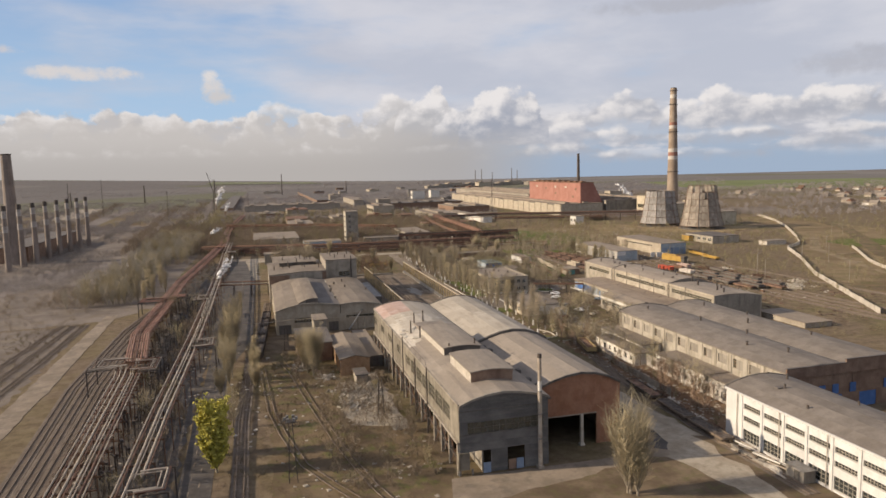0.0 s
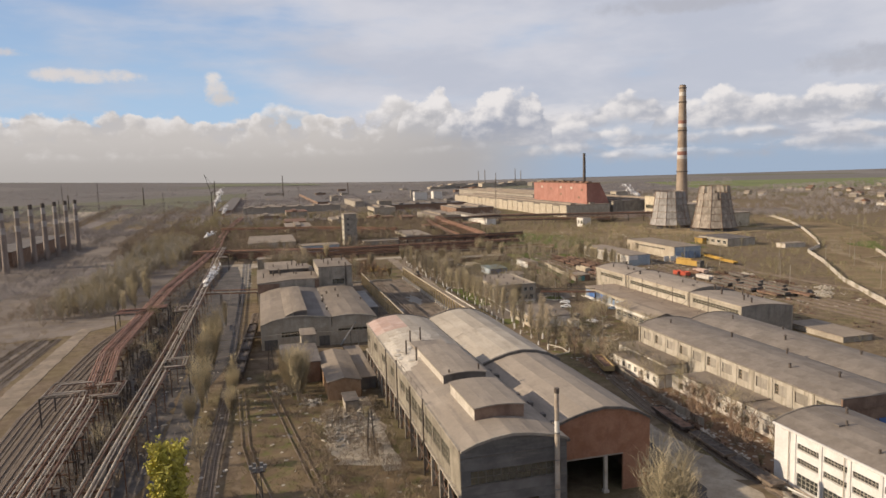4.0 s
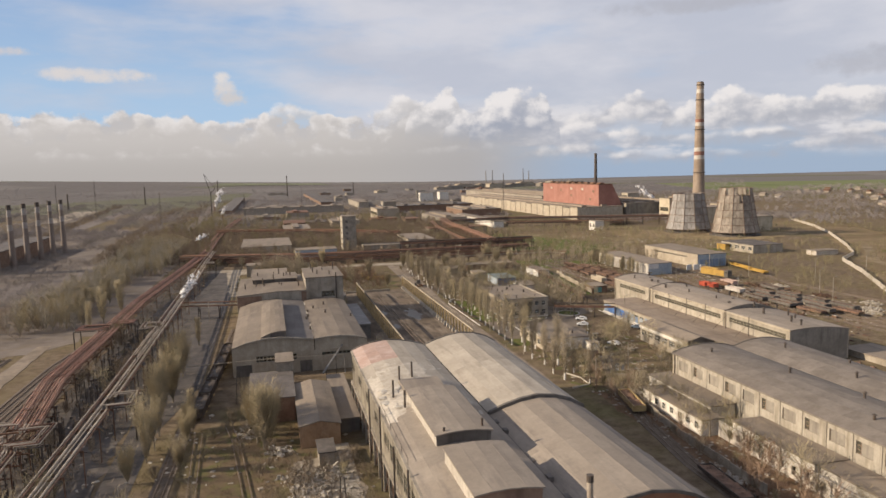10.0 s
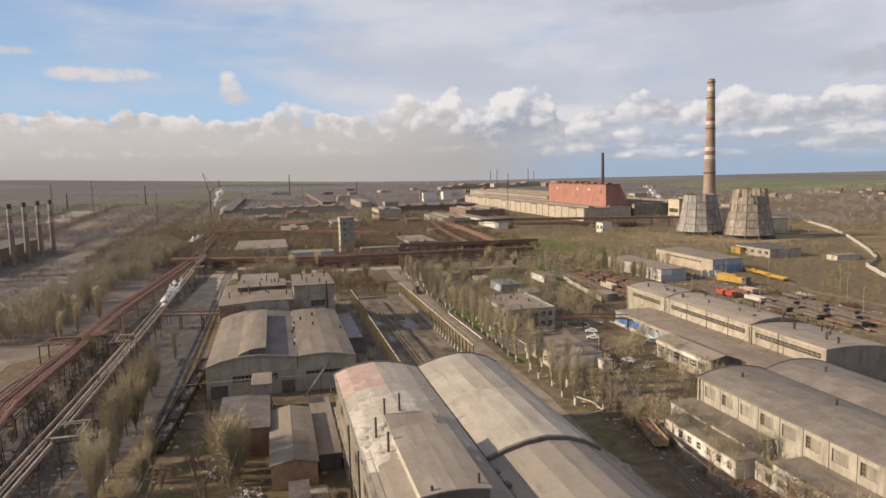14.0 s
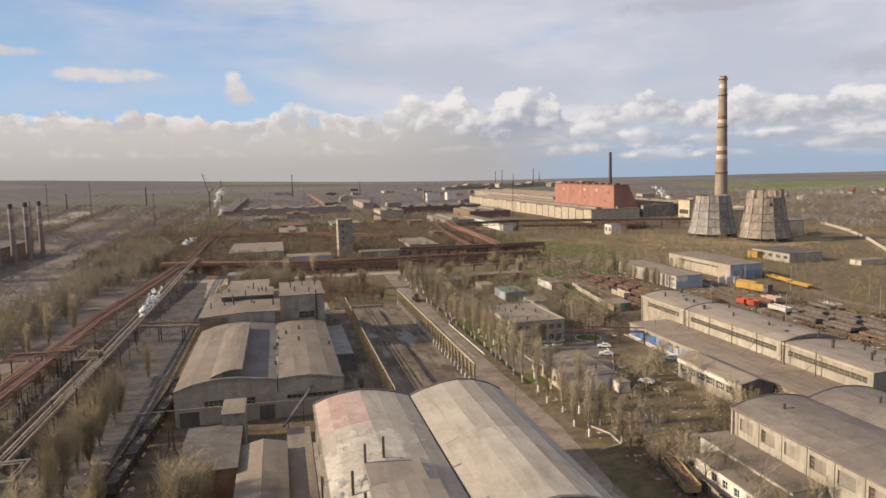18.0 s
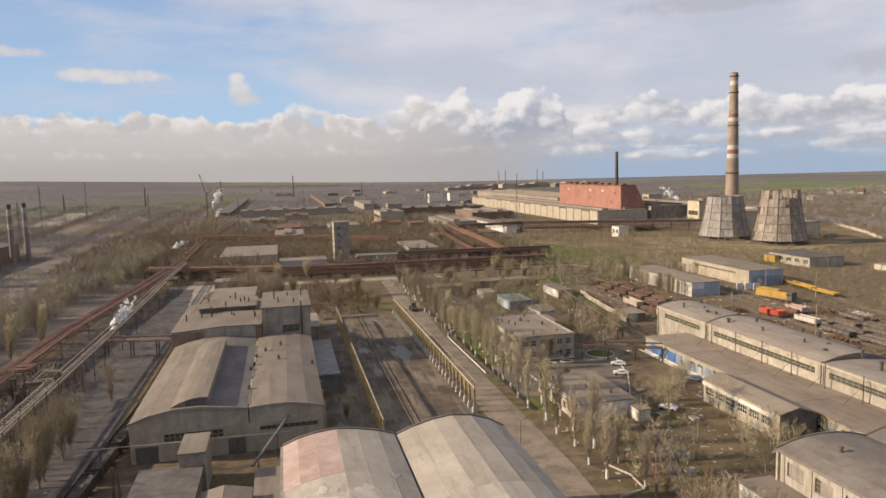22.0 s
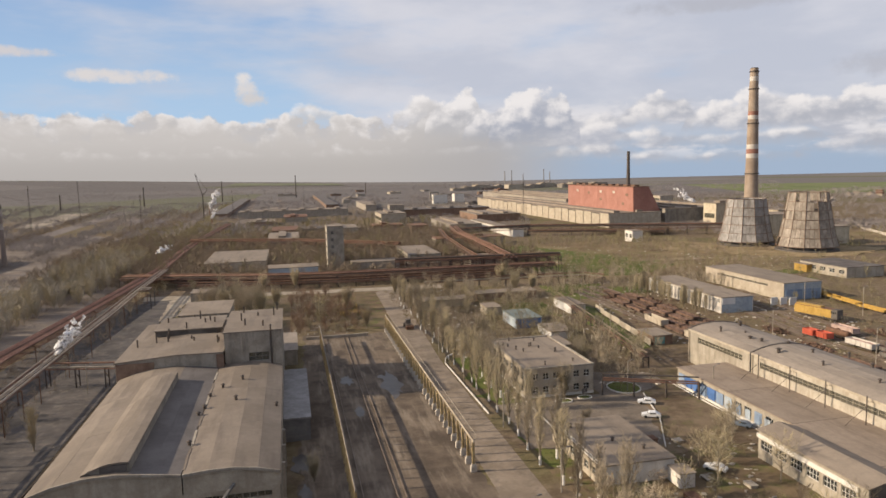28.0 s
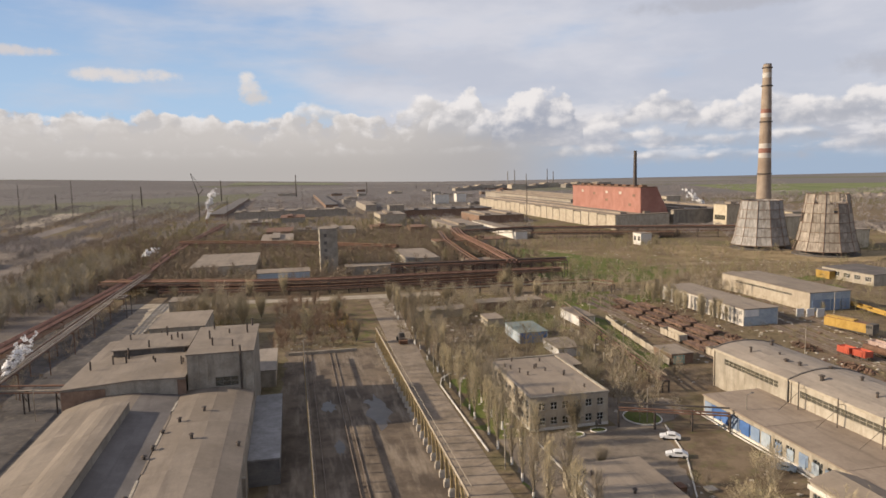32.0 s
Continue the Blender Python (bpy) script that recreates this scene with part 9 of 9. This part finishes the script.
# ---- woods, thickets and weeds that nobody could count ----
def thicket(name, spots, low, high, mat, label, seed, leaves=26, wide=0.3, aspect=0.42, sliver=0.12):
    """Crowns of loose slivers over thin stems, in one mesh."""
    rs = np.random.RandomState(seed)
    n = len(spots)
    if not n:
        return None
    p = np.array(spots)
    h = rs.uniform(low, high, n)
    tri = []
    d = rs.normal(size=(n, leaves, 3))
    d /= np.linalg.norm(d, axis=2, keepdims=True)
    d *= rs.uniform(0.25, 1.0, (n, leaves, 1)) ** 0.5
    c = np.empty((n, leaves, 3))
    c[:, :, 0] = p[:, None, 0] + d[:, :, 0] * h[:, None] * aspect
    c[:, :, 1] = p[:, None, 1] + d[:, :, 1] * h[:, None] * aspect
    c[:, :, 2] = h[:, None] * (0.55 + 0.45 * d[:, :, 2])
    u = rs.normal(size=(n, leaves, 3))
    u[:, :, 2] = np.abs(u[:, :, 2]) + 0.6
    u /= np.linalg.norm(u, axis=2, keepdims=True)
    w = np.cross(u, rs.normal(size=(n, leaves, 3)))
    w /= np.linalg.norm(w, axis=2, keepdims=True)
    s = h[:, None, None] * rs.uniform(0.5, 1.3, (n, leaves, 1)) * sliver
    verts = np.stack([c - u * s - w * s * wide * 0.5, c - u * s * 0.3 + w * s * wide, c + u * s * 1.3], axis=2).reshape(-1, 3)
    stems = np.stack([np.column_stack([p[:, 0] - h * 0.02, p[:, 1], h * 0]), np.column_stack([p[:, 0] + h * 0.02, p[:, 1], h * 0]), np.column_stack([p[:, 0], p[:, 1], h * 0.7])], axis=1).reshape(-1, 3)
    verts = np.vstack([verts, stems])
    verts[:, 2] = np.maximum(verts[:, 2], 0.0)
    base = np.array([-land_drop(a, b) for a, b in spots])
    verts[:, 2] += np.concatenate([np.repeat(base, 3 * leaves), np.repeat(base, 3)])
    k = len(verts) // 3
    me = bpy.data.meshes.new("mesh")
    me.vertices.add(len(verts))
    me.vertices.foreach_set("co", verts.astype(np.float32).ravel())
    me.loops.add(3 * k)
    me.loops.foreach_set("vertex_index", np.arange(3 * k, dtype=np.int32))
    me.polygons.add(k)
    me.polygons.foreach_set("loop_start", np.arange(0, 3 * k, 3, dtype=np.int32))
    me.update(calc_edges=True)
    me.materials.append(MATS[mat])
    return tagged(new(name, me), label, "trees", kind="stuff")


def scatter(seed, n, region, gaps=True):
    rs = random.Random(seed)
    out = []
    tries = 0
    while len(out) < n and tries < n * 4:
        tries += 1
        x, y = region(rs)
        if is_free(x, y) and (not gaps or noise.noise(Vector((x * 0.013, y * 0.013, 3))) > -0.16):
            out.append((x, y))
    return out


def grove(spots, low, high, mat, label, seed, limbs=16, twigs=5, up=1.0, spread=0.42, first=0.18, width=0.055):
    """Bare trees past counting, in one mesh: each a tapered stem, rising limbs and fine twigs."""
    rs = np.random.RandomState(seed)
    n = len(spots)
    if not n:
        return None
    p = np.column_stack([np.array(spots), [-land_drop(a, b) for a, b in spots]])
    h = rs.uniform(low, high, n)
    lean = rs.normal(size=(n, 2)) * 0.03
    top = p + np.column_stack([lean * h[:, None], h * 0.92])
    f = first + (0.96 - first) * (np.arange(limbs)[None, :] + rs.rand(n, limbs)) / limbs
    a = np.arange(limbs)[None, :] * 2.4 + rs.rand(n, 1) * 6.28 + rs.normal(size=(n, limbs)) * 0.3
    d = np.stack([np.cos(a), np.sin(a), up * rs.uniform(0.7, 1.4, (n, limbs))], axis=2)
    d /= np.linalg.norm(d, axis=2, keepdims=True)
    env = np.sin(np.pi * np.minimum(1.0, 0.2 + 0.8 * (f - first) / (1 - first)))
    reach = (h[:, None] * spread * (0.45 + 0.65 * env) * rs.uniform(0.7, 1.25, (n, limbs)))[:, :, None]
    start = p[:, None, :] + (top - p)[:, None, :] * f[:, :, None]
    tip = start + d * reach + np.array([0, 0, 0.12]) * reach
    g = rs.uniform(0.15, 1.0, (n, limbs, twigs, 1))
    t0 = start[:, :, None, :] + (tip - start)[:, :, None, :] * g
    td = d[:, :, None, :] * 0.7 + rs.normal(size=(n, limbs, twigs, 3)) * 0.45 + np.array([0, 0, 0.25])
    t1 = t0 + td * reach[:, :, None, :] * rs.uniform(0.25, 0.55, (n, limbs, twigs, 1))
    stem_w = h * 0.012 + 0.03
    sets = ((p, top, stem_w), (start.reshape(-1, 3), tip.reshape(-1, 3), np.full(n * limbs, width * 1.1)), (t0.reshape(-1, 3), t1.reshape(-1, 3), np.full(n * limbs * twigs, width)))
    out = []
    for s0, s1, w in sets:
        side = np.cross(s1 - s0, rs.normal(size=s0.shape))
        side /= np.maximum(np.linalg.norm(side, axis=1, keepdims=True), 1e-6)
        out.append(np.stack([s0 - side * w[:, None], s0 + side * w[:, None], s1], axis=1).reshape(-1, 3))
    side = np.column_stack([stem_w * 0, stem_w, stem_w * 0])
    out.append(np.stack([p - side, p + side, top], axis=1).reshape(-1, 3))
    verts = np.vstack(out)
    k = len(verts) // 3
    me = bpy.data.meshes.new("mesh")
    me.vertices.add(len(verts))
    me.vertices.foreach_set("co", verts.astype(np.float32).ravel())
    me.loops.add(3 * k)
    me.loops.foreach_set("vertex_index", np.arange(3 * k, dtype=np.int32))
    me.polygons.add(k)
    me.polygons.foreach_set("loop_start", np.arange(0, 3 * k, 3, dtype=np.int32))
    me.update(calc_edges=True)
    me.materials.append(MATS[mat])
    return tagged(new("scrub_wood", me), label, "trees", kind="stuff")


thicket("scrub_wood", scatter(1, 5200, lambda r: (r.uniform(-340, -108), r.uniform(400, 920))), 1.6, 4.2, "twig_hazed", "brown bare scrub wood beyond the cinder track, haze in its colour", 1, 70, 0.16, 0.6, 0.13)
grove(scatter(2, 300, lambda r: (r.uniform(-97, -56), r.uniform(335, 640)), False), 6.0, 11.5, "twig_pale", "grey bare wood along the pipe racks", 2, 26, 7, 1.6, 0.34, 0.08)
grove(scatter(22, 300, lambda r: (r.uniform(-97, -56), r.uniform(335, 700)), False), 5.0, 10.5, "twig_straw", "olive bare wood coming into bud along the pipe racks", 22, 26, 8, 1.3, 0.36, 0.08, 0.07)
thicket("scrub_wood", scatter(51, 320, lambda r: (r.uniform(-175, -84), r.uniform(285, 392)), False), 1.0, 3.4, "twig_brown", "dark brown scrub between sidings and cinder track", 51, 110, 0.12, 0.5, 0.12)
thicket("scrub_wood", scatter(23, 130, lambda r: (r.uniform(-112, -80), r.uniform(342, 396)), False), 2.0, 4.5, "twig_brown", "dark brown thicket beside the cinder track", 23, 150, 0.10, 0.45, 0.12)
thicket("scrub_wood", scatter(3, 2300, lambda r: (r.uniform(-110, 180), r.uniform(530, 800)), False), 3.0, 7.5, "twig_brown", "brown bare wood between distant sheds", 3, 70, 0.26, 0.42, 0.125)
thicket("scrub_wood", scatter(4, 11000, lambda r: (lambda y: (r.uniform(-0.45, 0.34) * y, y))(740 + 960 * r.random())), 2.5, 5.5, "hazed_wood", "brown woodland in the distance with haze in its colour", 4, 34, 0.3, 0.6, 0.13)
thicket("scrub_wood", scatter(5, 7000, lambda r: (lambda y: (r.uniform(-0.04, 0.75) * y if y < 2200 else r.uniform(-0.5, 0.3) * y, y))(1500 + 3200 * r.random() ** 1.6)), 2.5, 6, "hazed_wood", "woodland towards the horizon with haze in its colour", 5, 20, 0.4, 0.9, 0.16)
thicket("scrub_wood", scatter(24, 2600, lambda r: (lambda y: (r.uniform(-0.5, -0.04) * y, y))(1500 + 1500 * r.random())), 1.5, 4, "hazed_wood", "thin scrub beyond the ore yard with haze in its colour", 24, 20, 0.4, 0.9, 0.16)
thicket("scrub_wood", scatter(6, 5200, lambda r: (r.uniform(480, 1500), r.uniform(560, 1350))), 3.0, 7.5, "hazed_wood", "bare trees round the village", 6, 36, 0.5, 0.5, 0.112)
thicket("scrub_wood", scatter(7, 900, lambda r: (r.uniform(225, 520), r.uniform(190, 640))), 1.0, 4.0, "twig_olive", "scattered bare scrub on the grassland", 7, 60, 0.14)
thicket("scrub_wood", scatter(8, 230, lambda r: (r.uniform(112, 136), r.uniform(322, 460)), False), 1.5, 4.5, "twig_olive", "thin brown scrub behind the office", 8, 110, 0.10)
thicket("weeds", scatter(9, 3800, lambda r: r.choice(((r.uniform(-20, 24), r.uniform(110, 214)), (r.uniform(84, 134), r.uniform(126, 300)), (r.uniform(-66, -28), r.uniform(100, 480)), (r.uniform(112, 160), r.uniform(300, 440)))), False), 0.4, 1.3, "straw_grass", "dry weeds and dead grass tufts", 9, 16, 0.25, 0.8, 0.2)
thicket("scrub_wood", scatter(10, 1800, lambda r: (r.uniform(330, 560), r.uniform(640, 1000))), 3, 7, "hazed_wood", "bare trees behind the cooling towers", 10, 60, 0.4, 0.5, 0.09)
thicket("scrub_wood", scatter(11, 130, lambda r: (r.uniform(2, 23.5), r.uniform(122, 190)), False), 1.8, 4.6, "twig_brown", "reddish-brown bare scrub beside the works hall", 11, 150, 0.10)
thicket("scrub_wood", scatter(12, 110, lambda r: (r.uniform(86, 104), r.uniform(126, 212)), False), 0.8, 3.0, "twig_red", "reddish-brown bare scrub between siding and workshop", 12, 150, 0.07)
thicket("scrub_wood", scatter(13, 60, lambda r: (r.uniform(84, 134), r.uniform(214, 300)), False), 0.6, 2.0, "twig_olive", "brown scrub on the rough ground", 13, 110, 0.09)
thicket("scrub_wood", scatter(14, 620, lambda r: r.choice(((r.uniform(-49, -28.5), r.uniform(100, 480)), (r.uniform(-90, -49), r.uniform(340, 500)))), False), 1.2, 4.0, "twig_brown", "brown scrub under the pipe racks", 14, 110, 0.10)

# scrap heaps between the sidings and round the brick shed
def heap(at, sx, sy, h, n, mat, label, category, seed):
    rs = random.Random(seed)
    bm = bmesh.new()
    for _ in range(n):
        a, q = rs.uniform(0, 6.283), rs.random() ** 0.6
        x, y = at[0] + sx * q * math.cos(a), at[1] + sy * q * math.sin(a)
        s = rs.uniform(0.15, 0.75)
        m = pose(x, y, max(0.1, h * (1 - q) * rs.random()), rs.uniform(0, 90), rs.uniform(0, 90), rs.uniform(0, 180)) @ Matrix.Diagonal((s * rs.uniform(0.5, 2.6), s, s * rs.uniform(0.3, 0.9), 1))
        bmesh.ops.create_cube(bm, size=1.0, matrix=m)
    tagged(solo(name="heap", bm=bm, mat=mat, label=label, category=category, at=(at[0], at[1], 0)), kind="stuff")


heap((13.0, 182, 0), 7.5, 6.0, 0.8, 150, "rubble", "heap of pale broken concrete rubble", "rubble heap", 1)
heap((6.5, 196, 0), 3, 3, 0.8, 60, "rubble", "heap of pale broken concrete rubble", "rubble heap", 2)
for k, (x, y) in enumerate(((186, 392), (187.5, 408), (185, 360), (199, 345), (196, 322), (199, 292), (198, 270), (228, 330), (232, 312), (236, 296), (172.8, 418))):
    heap((x, y, 0), 2.6, 7.0, 1.6, 130, "scrap", "heap of rusty scrap metal beside the sidings", "scrap heap", 10 + k)
for k, (x, y) in enumerate(((227, 282), (232, 268), (240, 276), (226, 262), (236, 322))):
    heap((x, y, 0), 3.5, 4.5, 1.2, 90, "lime_dust", "scatter of pale concrete blocks in the yard", "concrete blocks", 30 + k)
for k in range(6):
    heap((85.2 + 0.4 * k, 128 + 6 * k, 0), 1.2, 3.2, 0.8, 40, "rubble" if k % 2 else "scrap", "strewn rubble along the siding", "rubble heap", 50 + k)
thicket("scrub_wood", scatter(15, 1150, lambda r: r.choice(((r.uniform(172, 245), r.uniform(180, 330)), (r.uniform(183, 300), r.uniform(330, 470)), (r.uniform(36, 130), r.uniform(392, 470)), (r.uniform(172, 345), r.uniform(470, 650)))), False), 0.8, 3.2, "twig_olive", "low dry scrub between sidings and stores", 15, 60, 0.14)
thicket("weeds", scatter(16, 5000, lambda r: r.choice(((r.uniform(172, 330), r.uniform(180, 470)), (r.uniform(36, 110), r.uniform(390, 470)), (r.uniform(-128, -78), r.uniform(140, 300)))), False), 0.3, 1.0, "straw_grass", "dead grass tufts on waste ground", 16, 9, 0.4, 0.9, 0.3)
heap((13.5, 172, 0), 6.5, 9.0, 0.5, 160, "rubble", "scatter of pale broken slabs and rubble", "rubble heap", 3)
heap((0.5, 210, 0), 3.0, 5.0, 1.0, 90, "lime_dust", "pale heap of lime and broken plaster by the boiler house", "rubble heap", 4)
thicket("scrub_wood", scatter(17, 1000, lambda r: (lambda a: (172 + 22 * (a % 11) + r.gauss(0, 7), 470 + 19 * ((a * 7) % 12) + r.gauss(0, 6)))(r.randrange(132))), 1.2, 5.0, "twig_brown", "brown scrub dotted over the meadow", 17, 80, 0.14)

thicket("scrub_wood", scatter(18, 420, lambda r: (lambda x: (x, 706 - 0.36 * (x - 236) + r.gauss(0, 9)))(r.uniform(236, 372))), 2.0, 6.5, "twig_brown", "dark brown scrub under the curving trestle", 18, 70, 0.16)
foot(104, 136, 336, 400, pad=0)
foot(90, 116, 286, 302, pad=0)
grove(scatter(31, 16, lambda r: (r.uniform(86, 134), r.uniform(208, 300)), False), 4.5, 9.0, "twig_straw", "bare trees on the rough ground before the workshop", 31, 22, 6, 1.1, 0.36)
grove(scatter(32, 105, lambda r: (r.uniform(86, 133), r.uniform(300, 468)), False), 4.5, 9.5, "twig_grey", "bare trees round the office and kiosk", 32, 22, 6, 1.2, 0.36)
grove(scatter(33, 26, lambda r: (r.uniform(86, 106), r.uniform(126, 214)), False), 4.0, 8.5, "twig_red", "reddish bare trees before the annexes", 33, 20, 6, 1.2, 0.34)
grove(scatter(34, 260, lambda r: (r.uniform(172, 350), r.uniform(430, 660))), 3.0, 7.0, "twig_olive", "bare trees dotted over the meadow", 34, 18, 5, 1.2, 0.40)
grove(scatter(35, 520, lambda r: (r.uniform(240, 560), r.uniform(170, 640))), 2.0, 6.0, "twig_olive", "bare scrub trees on the grassland", 35, 16, 5, 1.1, 0.42)
grove(scatter(36, 800, lambda r: (r.uniform(-108, 190), r.uniform(545, 800)), False), 5.0, 10.5, "twig_brown", "brown bare trees among the sheds behind the trestle", 36, 18, 5, 1.4, 0.36, 0.1, 0.10)
grove(scatter(37, 560, lambda r: (r.uniform(-90, 200), r.uniform(545, 960)), False), 5.0, 10.0, "twig_olive", "olive bare trees among the sheds behind the trestle", 37, 16, 5, 1.4, 0.36, 0.1, 0.12)
grove(scatter(38, 60, lambda r: (r.uniform(-2, 24), r.uniform(430, 474)), False), 6.0, 11.0, "twig_grey", "bare trees behind the second hall", 38, 26, 8, 1.5, 0.36)
grove(scatter(39, 90, lambda r: (r.uniform(36, 70), r.uniform(390, 472)), False), 2.5, 6.0, "twig_red", "reddish bare scrub at the end of the crane yard", 39, 22, 7, 1.1, 0.42)
grove(scatter(40, 160, lambda r: (r.uniform(152, 240), r.uniform(424, 475)), False), 3.5, 7.5, "twig_grey", "bare trees beyond the sidings", 40, 18, 6, 1.5, 0.34)
grove(scatter(41, 70, lambda r: (r.uniform(-49, -29), r.uniform(110, 330)), False), 3.0, 6.5, "twig_brown", "brown scrub trees under the pipe racks", 41, 22, 7, 1.1, 0.40)
for k, (xa, ya, xb, yb, mat_name) in enumerate(((-116, 640, -150, 1400, "twig_brown"), (-150, 700, -205, 1500, "twig_hazed"), (-205, 760, -290, 1600, "twig_brown"), (-250, 800, -380, 1700, "twig_hazed"), (-96, 720, -110, 1500, "twig_brown"), (-320, 900, -480, 1800, "twig_hazed"), (-60, 760, -70, 1600, "twig_olive"))):
    def row_spot(r, xa=xa, ya=ya, xb=xb, yb=yb):
        f = r.random() ** 1.3
        return (xa + (xb - xa) * f + r.gauss(0, 2.5 + 5 * f), ya + (yb - ya) * f)

    thicket("scrub_wood", scatter(60 + k, 420, row_spot, False), 2.5, 6.0, mat_name, "row of dark bare trees along a track of the ore yard", 60 + k, 60, 0.2, 0.5, 0.13)


def litter(n, region, mat, label, seed, small=0.12, large=0.55):
    """Loose bits past counting on bare ground, in one mesh."""
    rs = np.random.RandomState(seed)
    spots = np.array(scatter(seed, n, region, False))
    n = len(spots)
    size = rs.uniform(small, large, (n, 3)) * np.array([1.0, 1.0, 0.45])
    a = rs.uniform(0, 3.14, n)
    corner = np.array([(-1, -1, 0), (1, -1, 0), (1, 1, 0), (-1, 1, 0), (-0.8, -0.8, 1), (0.8, -0.8, 1), (0.8, 0.8, 1), (-0.8, 0.8, 1)], float)
    v = corner[None] * size[:, None, :] * rs.uniform(0.7, 1.2, (n, 8, 1))
    x = v[:, :, 0] * np.cos(a)[:, None] - v[:, :, 1] * np.sin(a)[:, None] + spots[:, 0:1]
    y = v[:, :, 0] * np.sin(a)[:, None] + v[:, :, 1] * np.cos(a)[:, None] + spots[:, 1:2]
    verts = np.stack([x, y, v[:, :, 2]], axis=2).reshape(-1, 3)
    quads = np.array([(4, 5, 6, 7), (0, 1, 5, 4), (1, 2, 6, 5), (2, 3, 7, 6), (3, 0, 4, 7)])
    faces = (quads[None] + 8 * np.arange(n)[:, None, None]).reshape(-1, 4)
    me = bpy.data.meshes.new("mesh")
    me.from_pydata(verts.tolist(), [], faces.tolist())
    me.materials.append(MATS[mat])
    return tagged(new("litter", me), label, "litter", kind="stuff")


litter(150, lambda r: r.choice(((r.uniform(-29, -9), r.uniform(150, 262)), (r.uniform(-48, -28), r.uniform(100, 330)))), "lime_dust", "pale scraps and stones along the works road", 71)
litter(520, lambda r: r.choice(((r.uniform(84, 134), r.uniform(208, 300)), (r.uniform(86, 106), r.uniform(126, 212)))), "slab", "pale stones and scraps on the rough ground", 72)
litter(700, lambda r: (r.uniform(158, 245), r.uniform(200, 445)), "scrap", "rusty scraps strewn between the sidings", 73, 0.2, 0.9)
litter(420, lambda r: (r.uniform(160, 240), r.uniform(240, 440)), "lime_dust", "pale scraps strewn between the sidings", 74, 0.15, 0.7)
litter(130, lambda r: (r.uniform(-8, 24), r.uniform(112, 214)), "slab", "pale stones in the grass before the hall", 75)
litter(300, lambda r: r.choice(((r.uniform(36, 72), r.uniform(232, 390)), (r.uniform(36, 80), r.uniform(390, 470)))), "slab", "pale scraps on the crane yard", 76, 0.1, 0.45)
litter(500, lambda r: r.choice(((r.uniform(86, 150), r.uniform(300, 470)), (r.uniform(172, 330), r.uniform(430, 620)))), "lime_dust", "pale scraps on the waste ground behind the office", 77, 0.15, 0.8)
